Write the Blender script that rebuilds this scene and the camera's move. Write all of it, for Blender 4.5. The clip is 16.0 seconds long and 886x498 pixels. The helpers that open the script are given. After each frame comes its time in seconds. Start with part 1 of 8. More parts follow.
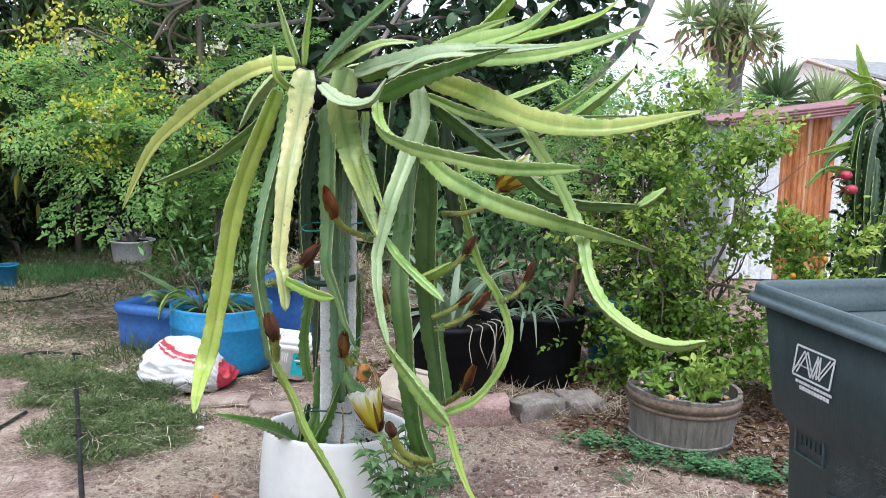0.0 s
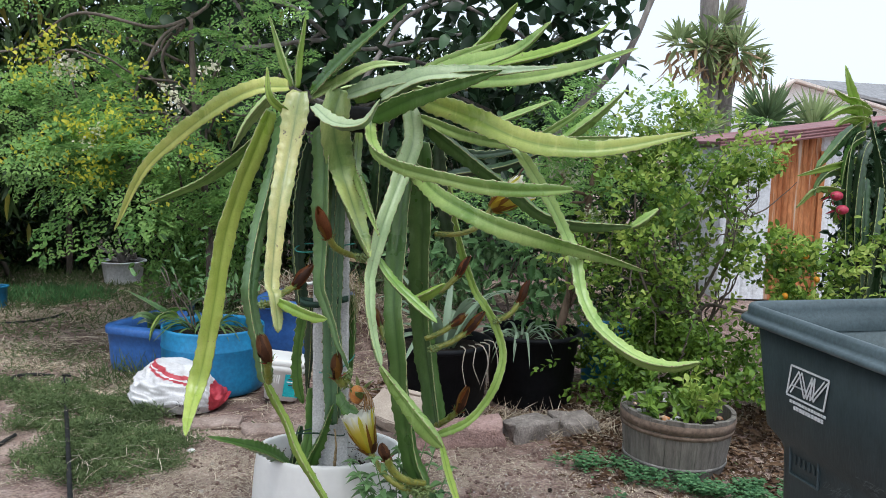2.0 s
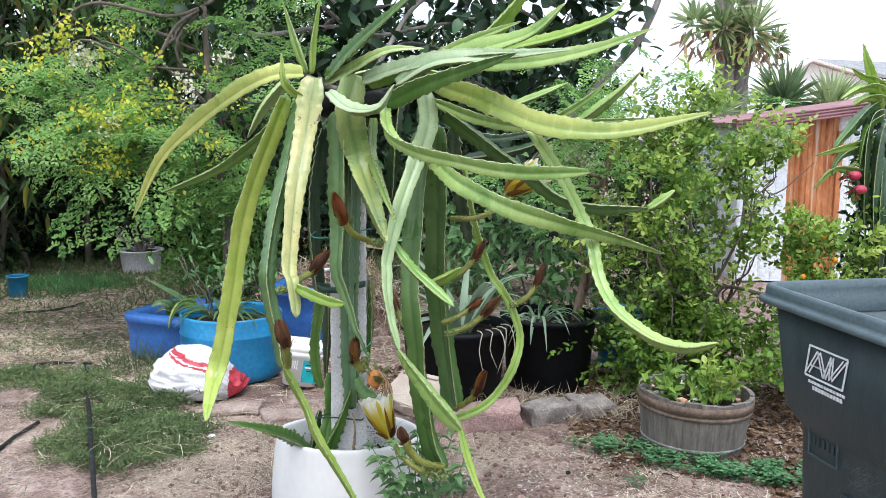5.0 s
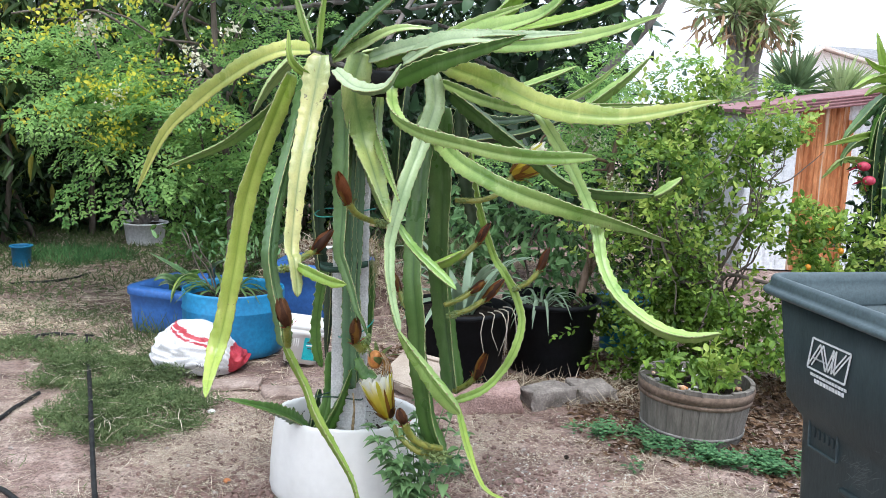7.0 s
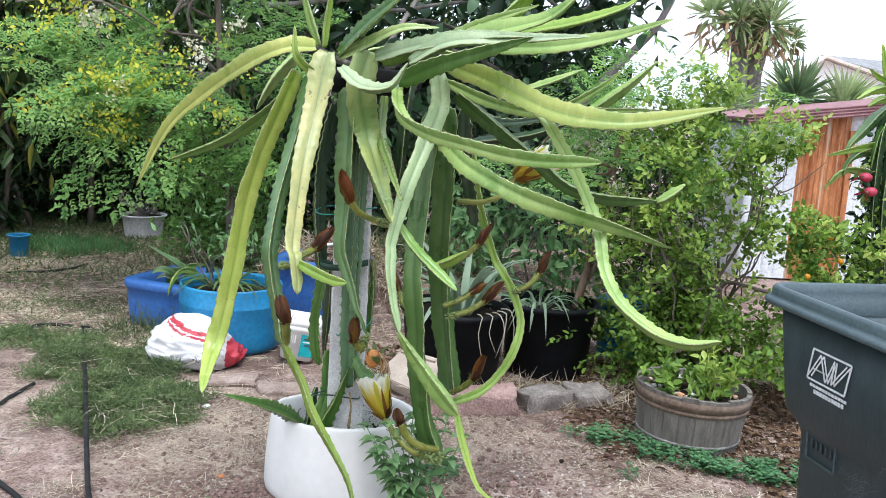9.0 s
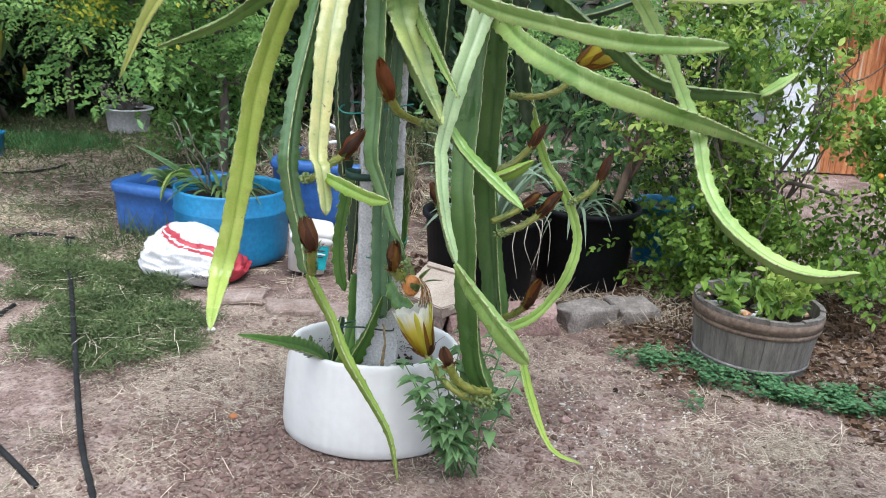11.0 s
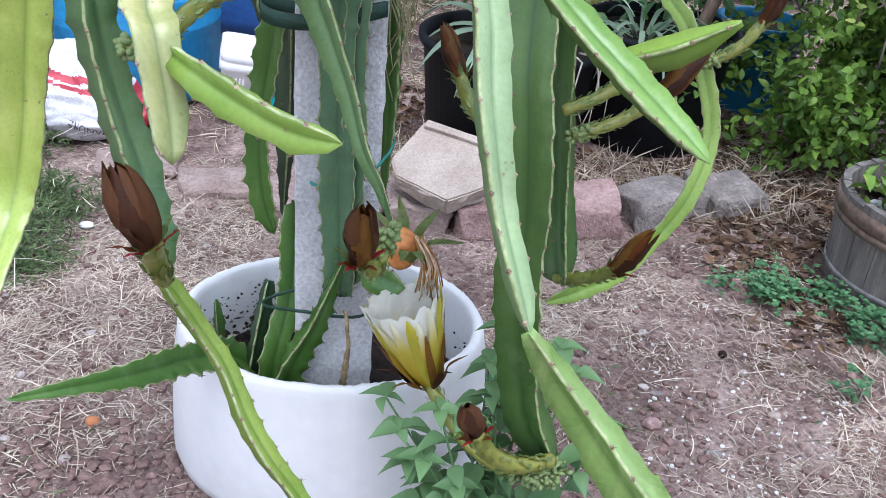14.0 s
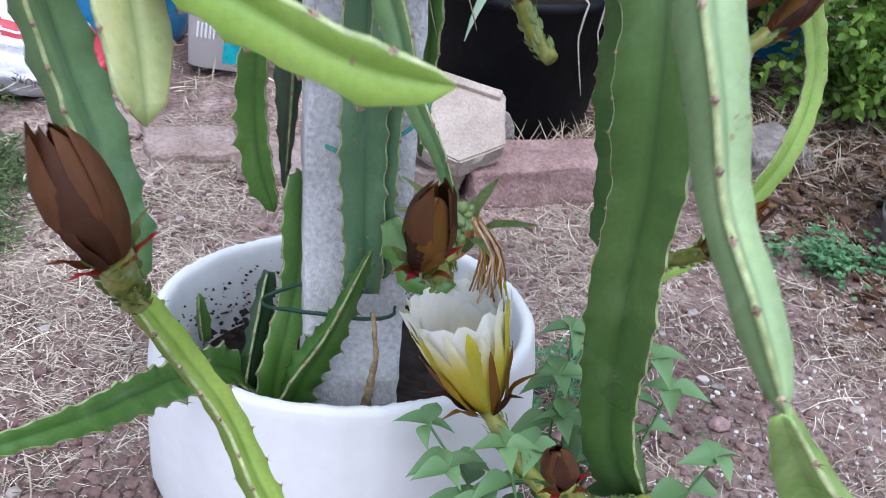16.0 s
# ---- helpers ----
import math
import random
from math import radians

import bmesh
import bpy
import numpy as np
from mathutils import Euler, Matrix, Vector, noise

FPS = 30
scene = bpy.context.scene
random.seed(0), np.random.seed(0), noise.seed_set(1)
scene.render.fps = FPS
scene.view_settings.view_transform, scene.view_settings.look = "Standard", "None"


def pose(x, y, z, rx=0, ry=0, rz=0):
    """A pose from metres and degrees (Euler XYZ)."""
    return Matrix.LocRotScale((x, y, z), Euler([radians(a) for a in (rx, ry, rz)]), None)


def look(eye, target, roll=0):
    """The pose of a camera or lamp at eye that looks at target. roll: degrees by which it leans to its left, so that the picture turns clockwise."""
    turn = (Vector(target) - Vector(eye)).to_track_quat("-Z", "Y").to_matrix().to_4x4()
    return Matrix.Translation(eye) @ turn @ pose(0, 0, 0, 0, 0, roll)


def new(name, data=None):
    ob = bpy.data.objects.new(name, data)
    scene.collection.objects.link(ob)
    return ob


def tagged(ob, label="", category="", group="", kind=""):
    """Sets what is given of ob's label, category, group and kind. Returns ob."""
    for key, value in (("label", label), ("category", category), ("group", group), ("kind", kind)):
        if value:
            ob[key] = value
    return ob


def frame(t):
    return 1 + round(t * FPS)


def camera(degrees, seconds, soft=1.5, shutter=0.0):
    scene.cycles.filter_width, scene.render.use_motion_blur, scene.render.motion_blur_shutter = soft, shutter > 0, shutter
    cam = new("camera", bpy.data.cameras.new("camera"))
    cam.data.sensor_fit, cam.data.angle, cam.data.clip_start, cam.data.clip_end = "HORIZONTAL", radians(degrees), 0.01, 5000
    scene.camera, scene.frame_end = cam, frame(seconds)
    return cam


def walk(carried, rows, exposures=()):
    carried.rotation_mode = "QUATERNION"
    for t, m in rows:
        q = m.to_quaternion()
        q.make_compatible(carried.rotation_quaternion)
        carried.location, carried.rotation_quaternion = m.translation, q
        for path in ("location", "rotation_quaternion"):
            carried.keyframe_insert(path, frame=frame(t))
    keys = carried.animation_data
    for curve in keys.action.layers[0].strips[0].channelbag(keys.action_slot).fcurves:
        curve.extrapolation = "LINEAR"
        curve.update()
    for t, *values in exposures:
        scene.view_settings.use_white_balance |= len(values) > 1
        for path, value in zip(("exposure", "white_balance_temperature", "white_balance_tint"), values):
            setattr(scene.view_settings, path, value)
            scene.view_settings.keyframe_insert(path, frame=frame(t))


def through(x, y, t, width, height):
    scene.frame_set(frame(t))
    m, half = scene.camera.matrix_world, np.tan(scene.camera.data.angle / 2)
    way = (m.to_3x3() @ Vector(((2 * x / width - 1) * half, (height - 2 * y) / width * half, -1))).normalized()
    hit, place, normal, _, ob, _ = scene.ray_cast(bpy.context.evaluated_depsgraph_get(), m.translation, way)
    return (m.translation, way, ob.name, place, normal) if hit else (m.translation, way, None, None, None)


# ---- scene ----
cam = camera(52.5, 16.0, soft=0.9, shutter=0.35)
PATH = [
    (0, (0.083, -0.132, 1.545), (0.04, 1.845, 1.243), 1.4),
    (0.5, (0.08, -0.133, 1.548), (0.04, 1.847, 1.269), 1.6),
    (1, (0.08, -0.135, 1.549), (0.038, 1.846, 1.278), 1.6),
    (1.5, (0.081, -0.134, 1.549), (0.047, 1.849, 1.29), 1.6),
    (2, (0.078, -0.129, 1.547), (0.052, 1.854, 1.29), 1.4),
    (2.5, (0.085, -0.125, 1.547), (0.064, 1.858, 1.286), 1.3),
    (3, (0.087, -0.122, 1.548), (0.068, 1.86, 1.281), 1.3),
    (3.5, (0.087, -0.12, 1.548), (0.053, 1.86, 1.268), 0.8),
    (4, (0.085, -0.125, 1.546), (0.035, 1.854, 1.261), 0.3),
    (6.5, (0.065, -0.142, 1.54), (-0.009, 1.831, 1.223), 1.5),
    (7, (0.078, -0.117, 1.55), (0.01, 1.854, 1.215), 2.0),
    (7.5, (0.063, -0.153, 1.551), (-0.007, 1.819, 1.226), 3.0),
    (8, (0.06, -0.152, 1.55), (0.003, 1.821, 1.229), 3.7),
    (8.2, (0.065, -0.14, 1.553), (0.019, 1.834, 1.231), 3.9),
    (10.3, (0.04, 0.016, 1.532), (-0.069, 1.964, 1.092), 3.1),
    (10.5, (0.017, 0.14, 1.522), (-0.096, 2.08, 1.049), 3.3),
    (11, (-0.142, 0.426, 1.5), (-0.164, 2.342, 0.926), 3.3),
    (11.5, (-0.166, 0.812, 1.446), (-0.162, 2.714, 0.826), 2.9),
    (12, (-0.203, 1.159, 1.412), (-0.161, 3.022, 0.685), 4.3),
    (12.5, (-0.274, 1.495, 1.374), (-0.18, 3.318, 0.556), 4.3),
    (13, (-0.26, 1.697, 1.336), (-0.184, 3.471, 0.417), 5.1),
    (13.5, (-0.245, 1.814, 1.313), (-0.194, 3.55, 0.322), 6.1),
    (14, (-0.228, 1.859, 1.293), (-0.185, 3.579, 0.274), 5.5),
    (14.5, (-0.224, 1.893, 1.278), (-0.198, 3.605, 0.246), 5.5),
    (15, (-0.23, 1.946, 1.263), (-0.225, 3.661, 0.233), 5.3),
    (15.5, (-0.293, 2.047, 1.231), (-0.257, 3.747, 0.178), 6.0),
    (16, (-0.331, 2.162, 1.142), (-0.209, 3.83, 0.045), 6.1),
]
EXPOSURES = [(0, 0.65, 6200, 9), (0.5, 0.30, 6250, 8), (1, 0.17, 6300, 8), (1.5, 0.16, 6300, 8), (3, 0.18, 6300, 9), (3.5, 0.24, 6300, 9), (4, 0.64, 6250, 10), (6.5, 0.71, 6200, 9), (8.2, 0.69, 6200, 9), (10.5, 0.66, 6200, 9), (12, 0.55, 6000, 10), (12.5, 0.51, 5850, 12), (13.5, 0.66, 5700, 15), (16, 0.67, 5650, 16)]
walk(cam, [(t, look(eye, target, roll)) for t, eye, target, roll in PATH], EXPOSURES)
# ---- daylight: bright overcast evening ----
world = bpy.data.worlds.new("overcast_sky")
scene.world = world
world.use_nodes = True
wn, wl = world.node_tree.nodes, world.node_tree.links
sky = wn.new("ShaderNodeTexSky")
sky.sky_type = "NISHITA"
sky.sun_disc = False
sky.sun_elevation, sky.sun_rotation = radians(38), radians(200)
sky.dust_density, sky.air_density = 4.0, 1.0
bg = wn["Background"]
cloud = wn.new("ShaderNodeMixRGB")
cloud.inputs[0].default_value = 0.82
cloud.inputs[2].default_value = (9.9, 11.0, 12.6, 1)
wl.new(sky.outputs[0], cloud.inputs[1])
wl.new(cloud.outputs[0], bg.inputs[0])
bg.inputs[1].default_value = 0.10
sun = new("sun", bpy.data.lights.new("sun", "SUN"))
sun.data.energy, sun.data.angle, sun.data.color = 2.0, radians(35), (1.0, 0.98, 0.95)
sun.matrix_world = look((0, 0, 10), (-1.0, 2.4, 3.0))
# ---- materials ----
def shader(name, rough=0.7):
    m = bpy.data.materials.new(name)
    m.use_nodes = True
    n, l = m.node_tree.nodes, m.node_tree.links
    b = n["Principled BSDF"]
    b.inputs["Roughness"].default_value = rough
    return m, n, l, b


def ramp(n, stops):
    r = n.new("ShaderNodeValToRGB")
    while len(r.color_ramp.elements) < len(stops):
        r.color_ramp.elements.new(0.5)
    for e, (p, c) in zip(r.color_ramp.elements, stops):
        e.position, e.color = p, (*c, 1)
    return r


def mixed(n, l, fac, a, b, kind="MIX"):
    x = n.new("ShaderNodeMixRGB")
    x.blend_type = kind
    for i, v in ((0, fac), (1, a), (2, b)):
        if isinstance(v, (int, float)):
            x.inputs[i].default_value = v
        elif isinstance(v, tuple):
            x.inputs[i].default_value = (*v, 1)
        else:
            l.new(v, x.inputs[i])
    return x.outputs[0]


def noise_at(n, l, scale, detail=4, stretch=None, rough=0.6, space="Object"):
    t = n.new("ShaderNodeTexCoord")
    x = n.new("ShaderNodeTexNoise")
    x.inputs["Scale"].default_value, x.inputs["Detail"].default_value = scale, detail
    x.inputs["Roughness"].default_value = rough
    if stretch:
        mp = n.new("ShaderNodeMapping")
        mp.inputs["Scale"].default_value = stretch
        l.new(t.outputs[space], mp.inputs[0])
        l.new(mp.outputs[0], x.inputs["Vector"])
    else:
        l.new(t.outputs[space], x.inputs["Vector"])
    return x.outputs["Fac"]


def bumped(n, l, b, height, strength=0.4, distance=0.01):
    k = n.new("ShaderNodeBump")
    k.inputs["Strength"].default_value, k.inputs["Distance"].default_value = strength, distance
    l.new(height, k.inputs["Height"])
    l.new(k.outputs[0], b.inputs["Normal"])


def mottled(name, dark, light, scale=8.0, fine=60.0, rough=0.7, bump=0.3, dist=0.005, stretch=None, metal=0.0, coat=0.0, low=0.75, shine=0.5):
    """A surface with broad stains and fine grain."""
    m, n, l, b = shader(name, rough)
    broad, grain = noise_at(n, l, scale, 5, stretch), noise_at(n, l, fine, 6, stretch)
    r = ramp(n, [(0.3, dark), (0.7, light)])
    l.new(broad, r.inputs[0])
    g = ramp(n, [(0.3, (low, low, low)), (0.7, (1.9 - low, 1.9 - low, 1.9 - low))])
    l.new(grain, g.inputs[0])
    l.new(mixed(n, l, 1.0, r.outputs[0], g.outputs[0], "MULTIPLY"), b.inputs["Base Color"])
    b.inputs["Metallic"].default_value = metal
    b.inputs["Specular IOR Level"].default_value = shine
    b.inputs["Coat Weight"].default_value = coat
    bumped(n, l, b, grain, bump, dist)
    return m


def leafy(name, dark, light, rough=0.5, through=0.3, odd=None, odd_share=0.0, shine=0.4, even=0.0, spray=7.0):
    """Leaves: each leaf its own tint, light shines through."""
    m, n, l, b = shader(name, rough)
    geo = n.new("ShaderNodeNewGeometry")
    b.inputs["Specular IOR Level"].default_value = shine
    stops = [(0.0, dark), (1.0 - odd_share - 0.001 if odd else 1.0, light)]
    if odd:
        stops += [(1.0 - odd_share, odd), (1.0, odd)]
    r = ramp(n, stops)
    if even:
        stretch = ramp(n, [(0.32, (0, 0, 0)), (0.68, (1, 1, 1))])
        l.new(noise_at(n, l, spray, 2), stretch.inputs[0])
        l.new(mixed(n, l, even, geo.outputs["Random Per Island"], stretch.outputs[0]), r.inputs[0])
    else:
        l.new(geo.outputs["Random Per Island"], r.inputs[0])
    v = ramp(n, [(0.3, (0.7, 0.7, 0.7)), (0.7, (1.2, 1.2, 1.2))])
    l.new(noise_at(n, l, 3.0, 3), v.inputs[0])
    col = mixed(n, l, 1.0, r.outputs[0], v.outputs[0], "MULTIPLY")
    l.new(col, b.inputs["Base Color"])
    t = n.new("ShaderNodeBsdfTranslucent")
    l.new(col, t.inputs[0])
    x = n.new("ShaderNodeMixShader")
    x.inputs[0].default_value = through
    l.new(b.outputs[0], x.inputs[1])
    l.new(t.outputs[0], x.inputs[2])
    l.new(x.outputs[0], n["Material Output"].inputs[0])
    return m


def succulent(name, dark, light, ribbed=True, scarred=False):
    """Waxy cactus skin with broad yellowing and fine pores."""
    m, n, l, b = shader(name, 0.42)
    broad, pores = noise_at(n, l, 5.5, 3), noise_at(n, l, 160.0, 3)
    r = ramp(n, [(0.28, dark), (0.72, light)])
    l.new(broad, r.inputs[0])
    g = ramp(n, [(0.3, (0.86, 0.86, 0.86)), (0.6, (1.06, 1.06, 1.06))])
    l.new(pores, g.inputs[0])
    col = mixed(n, l, 1.0, r.outputs[0], g.outputs[0], "MULTIPLY")
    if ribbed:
        # darker green along the grooves, paler along the ribs
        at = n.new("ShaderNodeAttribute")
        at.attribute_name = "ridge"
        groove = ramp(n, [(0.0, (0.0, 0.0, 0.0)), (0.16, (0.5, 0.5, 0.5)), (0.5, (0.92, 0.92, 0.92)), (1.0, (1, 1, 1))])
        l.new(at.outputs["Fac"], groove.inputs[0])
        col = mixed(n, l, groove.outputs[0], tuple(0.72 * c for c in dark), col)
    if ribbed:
        # sun bleaching plus painted light: one side lighter, the turned-away sides shaded greener
        side_tone = n.new("ShaderNodeAttribute")
        side_tone.attribute_name = "bleach_lit"
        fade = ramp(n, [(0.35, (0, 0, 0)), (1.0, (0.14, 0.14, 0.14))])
        l.new(side_tone.outputs["Fac"], fade.inputs[0])
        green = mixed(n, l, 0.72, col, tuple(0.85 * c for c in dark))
        col = mixed(n, l, side_tone.outputs["Fac"], green, col)
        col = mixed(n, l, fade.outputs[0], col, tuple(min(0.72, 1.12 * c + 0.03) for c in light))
    streak = ramp(n, [(0.52, (0, 0, 0)), (0.80, (0.55, 0.55, 0.55))])
    l.new(noise_at(n, l, 38.0, 5, (1, 1, 0.16)), streak.inputs[0])
    col = mixed(n, l, streak.outputs[0], col, tuple(min(0.7, 0.9 * c + 0.06) for c in light))
    spots = ramp(n, [(0.69, (0, 0, 0)), (0.73, (0.9, 0.9, 0.9))])
    l.new(noise_at(n, l, 70.0, 3), spots.inputs[0])
    col = mixed(n, l, spots.outputs[0], col, (0.20, 0.17, 0.07))
    if scarred:
        scars = ramp(n, [(0.66, (0, 0, 0)), (0.70, (1, 1, 1))])
        l.new(noise_at(n, l, 24.0, 4), scars.inputs[0])
        col = mixed(n, l, scars.outputs[0], col, (0.07, 0.04, 0.05))
    l.new(col, b.inputs["Base Color"])
    rr = ramp(n, [(0.3, (0.24, 0.24, 0.24)), (0.7, (0.44, 0.44, 0.44))])
    l.new(broad, rr.inputs[0])
    l.new(rr.outputs[0], b.inputs["Roughness"])
    b.inputs["Subsurface Weight"].default_value = 0.08
    b.inputs["Subsurface Radius"].default_value = (0.01, 0.014, 0.005)
    bumped(n, l, b, noise_at(n, l, 30.0, 4), 0.22, 0.004)
    return m


TONES = {
    "yellow": succulent("stem_yellowed", (0.22, 0.34, 0.04), (0.50, 0.55, 0.13)),
    "olive": succulent("stem_olive", (0.12, 0.23, 0.025), (0.34, 0.44, 0.075)),
    "light": succulent("stem_light", (0.13, 0.26, 0.045), (0.41, 0.53, 0.165)),
    "pale": succulent("stem_pale", (0.24, 0.38, 0.11), (0.52, 0.62, 0.26)),
    "green": succulent("stem_green", (0.036, 0.11, 0.014), (0.12, 0.24, 0.042)),
    "blue": succulent("stem_blue_green", (0.050, 0.125, 0.058), (0.15, 0.265, 0.13)),
    "deep": succulent("stem_deep_green", (0.042, 0.110, 0.020), (0.125, 0.225, 0.055)),
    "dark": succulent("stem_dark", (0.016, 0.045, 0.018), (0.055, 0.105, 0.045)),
    "mellow": succulent("stem_mellow", (0.21, 0.32, 0.06), (0.56, 0.56, 0.15)),
    "faded": succulent("stem_faded", (0.13, 0.22, 0.07), (0.55, 0.50, 0.20), True, True),
    "wheat": succulent("stem_wheat", (0.16, 0.28, 0.09), (0.50, 0.56, 0.18)),
    "grey": succulent("stem_grey_green", (0.16, 0.25, 0.12), (0.39, 0.47, 0.27)),
    "celery": succulent("stem_celery_green", (0.15, 0.25, 0.095), (0.37, 0.47, 0.235)),
    "fresh": succulent("stem_fresh_green", (0.085, 0.20, 0.03), (0.25, 0.40, 0.09)),
    "leek": succulent("stem_leek_green", (0.055, 0.13, 0.045), (0.17, 0.28, 0.095)),
    "bright": succulent("stem_bright", (0.17, 0.31, 0.034), (0.35, 0.49, 0.10)),
}
rib = mottled("stem_rib_cork", (0.22, 0.28, 0.10), (0.44, 0.48, 0.24), 30, 120, 0.6)
spine_mat = mottled("spine_brown", (0.05, 0.025, 0.015), (0.15, 0.08, 0.04), 20, 120, 0.8)
areole_mat = mottled("areole_felt", (0.17, 0.11, 0.07), (0.42, 0.33, 0.22), 40, 160, 0.9)
white_plastic = mottled("white_polyethylene", (0.74, 0.735, 0.71), (0.86, 0.855, 0.835), 5, 34, 0.55, 0.2, 0.003, None, 0, 0, 0.93)


def let_light_through(m, share):
    """Thin plastic that glows a little with the light behind it."""
    n, l = m.node_tree.nodes, m.node_tree.links
    b = n["Principled BSDF"]
    t, x = n.new("ShaderNodeBsdfTranslucent"), n.new("ShaderNodeMixShader")
    l.new(b.inputs["Base Color"].links[0].from_socket, t.inputs[0])
    x.inputs[0].default_value = share
    l.new(b.outputs[0], x.inputs[1])
    l.new(t.outputs[0], x.inputs[2])
    l.new(x.outputs[0], n["Material Output"].inputs[0])


let_light_through(white_plastic, 0.06)
concrete = mottled("weathered_concrete", (0.50, 0.50, 0.50), (0.78, 0.78, 0.775), 6, 140, 0.9, 0.8, 0.006, low=0.72)
soil_mat = mottled("dark_soil", (0.010, 0.007, 0.006), (0.05, 0.037, 0.029), 15, 90, 0.95, 0.9, 0.01, shine=0.2)
black_plastic = mottled("black_nursery_plastic", (0.005, 0.0055, 0.007), (0.013, 0.014, 0.017), 6, 50, 0.6, 0.2, 0.003, shine=0.15)
rubber = mottled("old_black_rubber", (0.004, 0.004, 0.004), (0.012, 0.012, 0.011), 12, 80, 0.85, shine=0.15)
tie_mat = mottled("green_nylon_strap", (0.006, 0.03, 0.018), (0.02, 0.07, 0.045), 20, 150, 0.6)
twine_mat = mottled("teal_twine", (0.02, 0.22, 0.19), (0.05, 0.35, 0.30), 30, 200, 0.6)
bark_mat = mottled("grey_brown_bark", (0.06, 0.045, 0.035), (0.22, 0.18, 0.15), 9, 60, 0.9, 0.8, 0.01, (1, 1, 0.25))
tan_bark = mottled("dry_tan_bark", (0.13, 0.08, 0.055), (0.34, 0.235, 0.175), 9, 60, 0.9, 0.8, 0.01, (1, 1, 0.25))
pale_bark = mottled("pale_grey_bark", (0.15, 0.13, 0.12), (0.36, 0.33, 0.31), 9, 60, 0.9, 0.8, 0.01, (1, 1, 0.25))
wood_grey = mottled("weathered_grey_stave", (0.085, 0.076, 0.066), (0.235, 0.21, 0.185), 6, 40, 0.85, 0.6, 0.004, (6, 6, 0.5))
hoop_mat = mottled("rust_stained_hoop", (0.085, 0.055, 0.038), (0.23, 0.165, 0.125), 9, 60, 0.85, low=0.6)
hoop_grey = mottled("flaked_grey_hoop", (0.10, 0.095, 0.088), (0.34, 0.32, 0.30), 14, 60, 0.85, low=0.6)
board_mat = mottled("sawn_board", (0.34, 0.24, 0.14), (0.58, 0.45, 0.30), 4, 40, 0.8, 0.3, 0.003, (1, 6, 6))
blue_light = mottled("light_blue_plastic", (0.012, 0.17, 0.36), (0.022, 0.24, 0.46), 4, 40, 0.42, 0.15, 0.003)
blue_deep = mottled("deep_blue_plastic", (0.03, 0.11, 0.36), (0.05, 0.16, 0.46), 4, 40, 0.45, 0.15, 0.003)
grey_pot_mat = mottled("grey_white_glaze", (0.82, 0.83, 0.86), (0.90, 0.91, 0.94), 4, 40, 0.5)
bin_mat = mottled("dark_green_grey_bin_plastic", (0.013, 0.025, 0.029), (0.038, 0.056, 0.061), 5, 90, 0.50, 0.4, 0.002, (1.5, 1.5, 0.4))
bin_rim_mat = mottled("faded_bin_rim_plastic", (0.042, 0.065, 0.074), (0.080, 0.113, 0.126), 6, 90, 0.5, 0.3, 0.002)
white_ink = mottled("white_stencil_ink", (0.66, 0.68, 0.69), (0.82, 0.84, 0.85), 30, 150, 0.7)
scuff_ink = mottled("grey_scuff", (0.07, 0.085, 0.09), (0.14, 0.16, 0.165), 20, 150, 0.7)
bag_white = mottled("white_woven_sack", (0.52, 0.51, 0.52), (0.74, 0.73, 0.74), 9, 160, 0.55, 0.5, 0.003)
bag_red = mottled("red_sack_print", (0.32, 0.02, 0.035), (0.52, 0.05, 0.07), 9, 160, 0.5)
ink_dark = mottled("dark_print", (0.03, 0.03, 0.035), (0.08, 0.08, 0.09), 30, 150, 0.7)
teal_print = mottled("teal_label", (0.0, 0.28, 0.33), (0.02, 0.42, 0.46), 20, 150, 0.5)
rust_mat = mottled("rusted_sheet_steel", (0.36, 0.11, 0.035), (0.66, 0.30, 0.13), 4, 26, 0.85, 0.3, 0.004, (2, 2, 0.5), low=0.7)


def flake(m, colour, share):
    """Long pale runs where old paint still clings to the rusted sheet."""
    n, l = m.node_tree.nodes, m.node_tree.links
    b = n["Principled BSDF"]
    r = ramp(n, [(0.57, (0, 0, 0)), (0.64, (share, share, share))])
    l.new(noise_at(n, l, 7.0, 3, (2.4, 1, 0.10)), r.inputs[0])
    l.new(mixed(n, l, r.outputs[0], b.inputs["Base Color"].links[0].from_socket, colour), b.inputs["Base Color"])


flake(rust_mat, (0.66, 0.55, 0.44), 0.8)
panel_white = mottled("chalky_white_sheet", (0.75, 0.78, 0.82), (0.82, 0.85, 0.89), 4, 40, 0.7)
roof_red = mottled("faded_maroon_sheet", (0.22, 0.095, 0.105), (0.38, 0.20, 0.21), 4, 40, 0.7)
house_wall_mat = mottled("cream_stucco", (0.88, 0.87, 0.85), (0.93, 0.92, 0.90), 3, 30, 0.9)
house_trim_mat = mottled("tan_fascia", (0.70, 0.60, 0.53), (0.80, 0.72, 0.66), 3, 30, 0.8)
shingle_mat = mottled("grey_shingle", (0.20, 0.20, 0.21), (0.34, 0.34, 0.35), 6, 60, 0.9)
fence_mat = mottled("dark_weathered_fence", (0.04, 0.035, 0.03), (0.11, 0.09, 0.075), 4, 40, 0.9, 0.4, 0.004, (6, 6, 0.5))
brick_pink = mottled("pink_concrete_edging", (0.26, 0.155, 0.135), (0.46, 0.31, 0.28), 11, 90, 0.95, 1.0, 0.012, low=0.65)
brick_dusty = mottled("dirt_dusted_edging", (0.26, 0.185, 0.155), (0.44, 0.345, 0.30), 11, 90, 0.95, 1.0, 0.012, low=0.65)
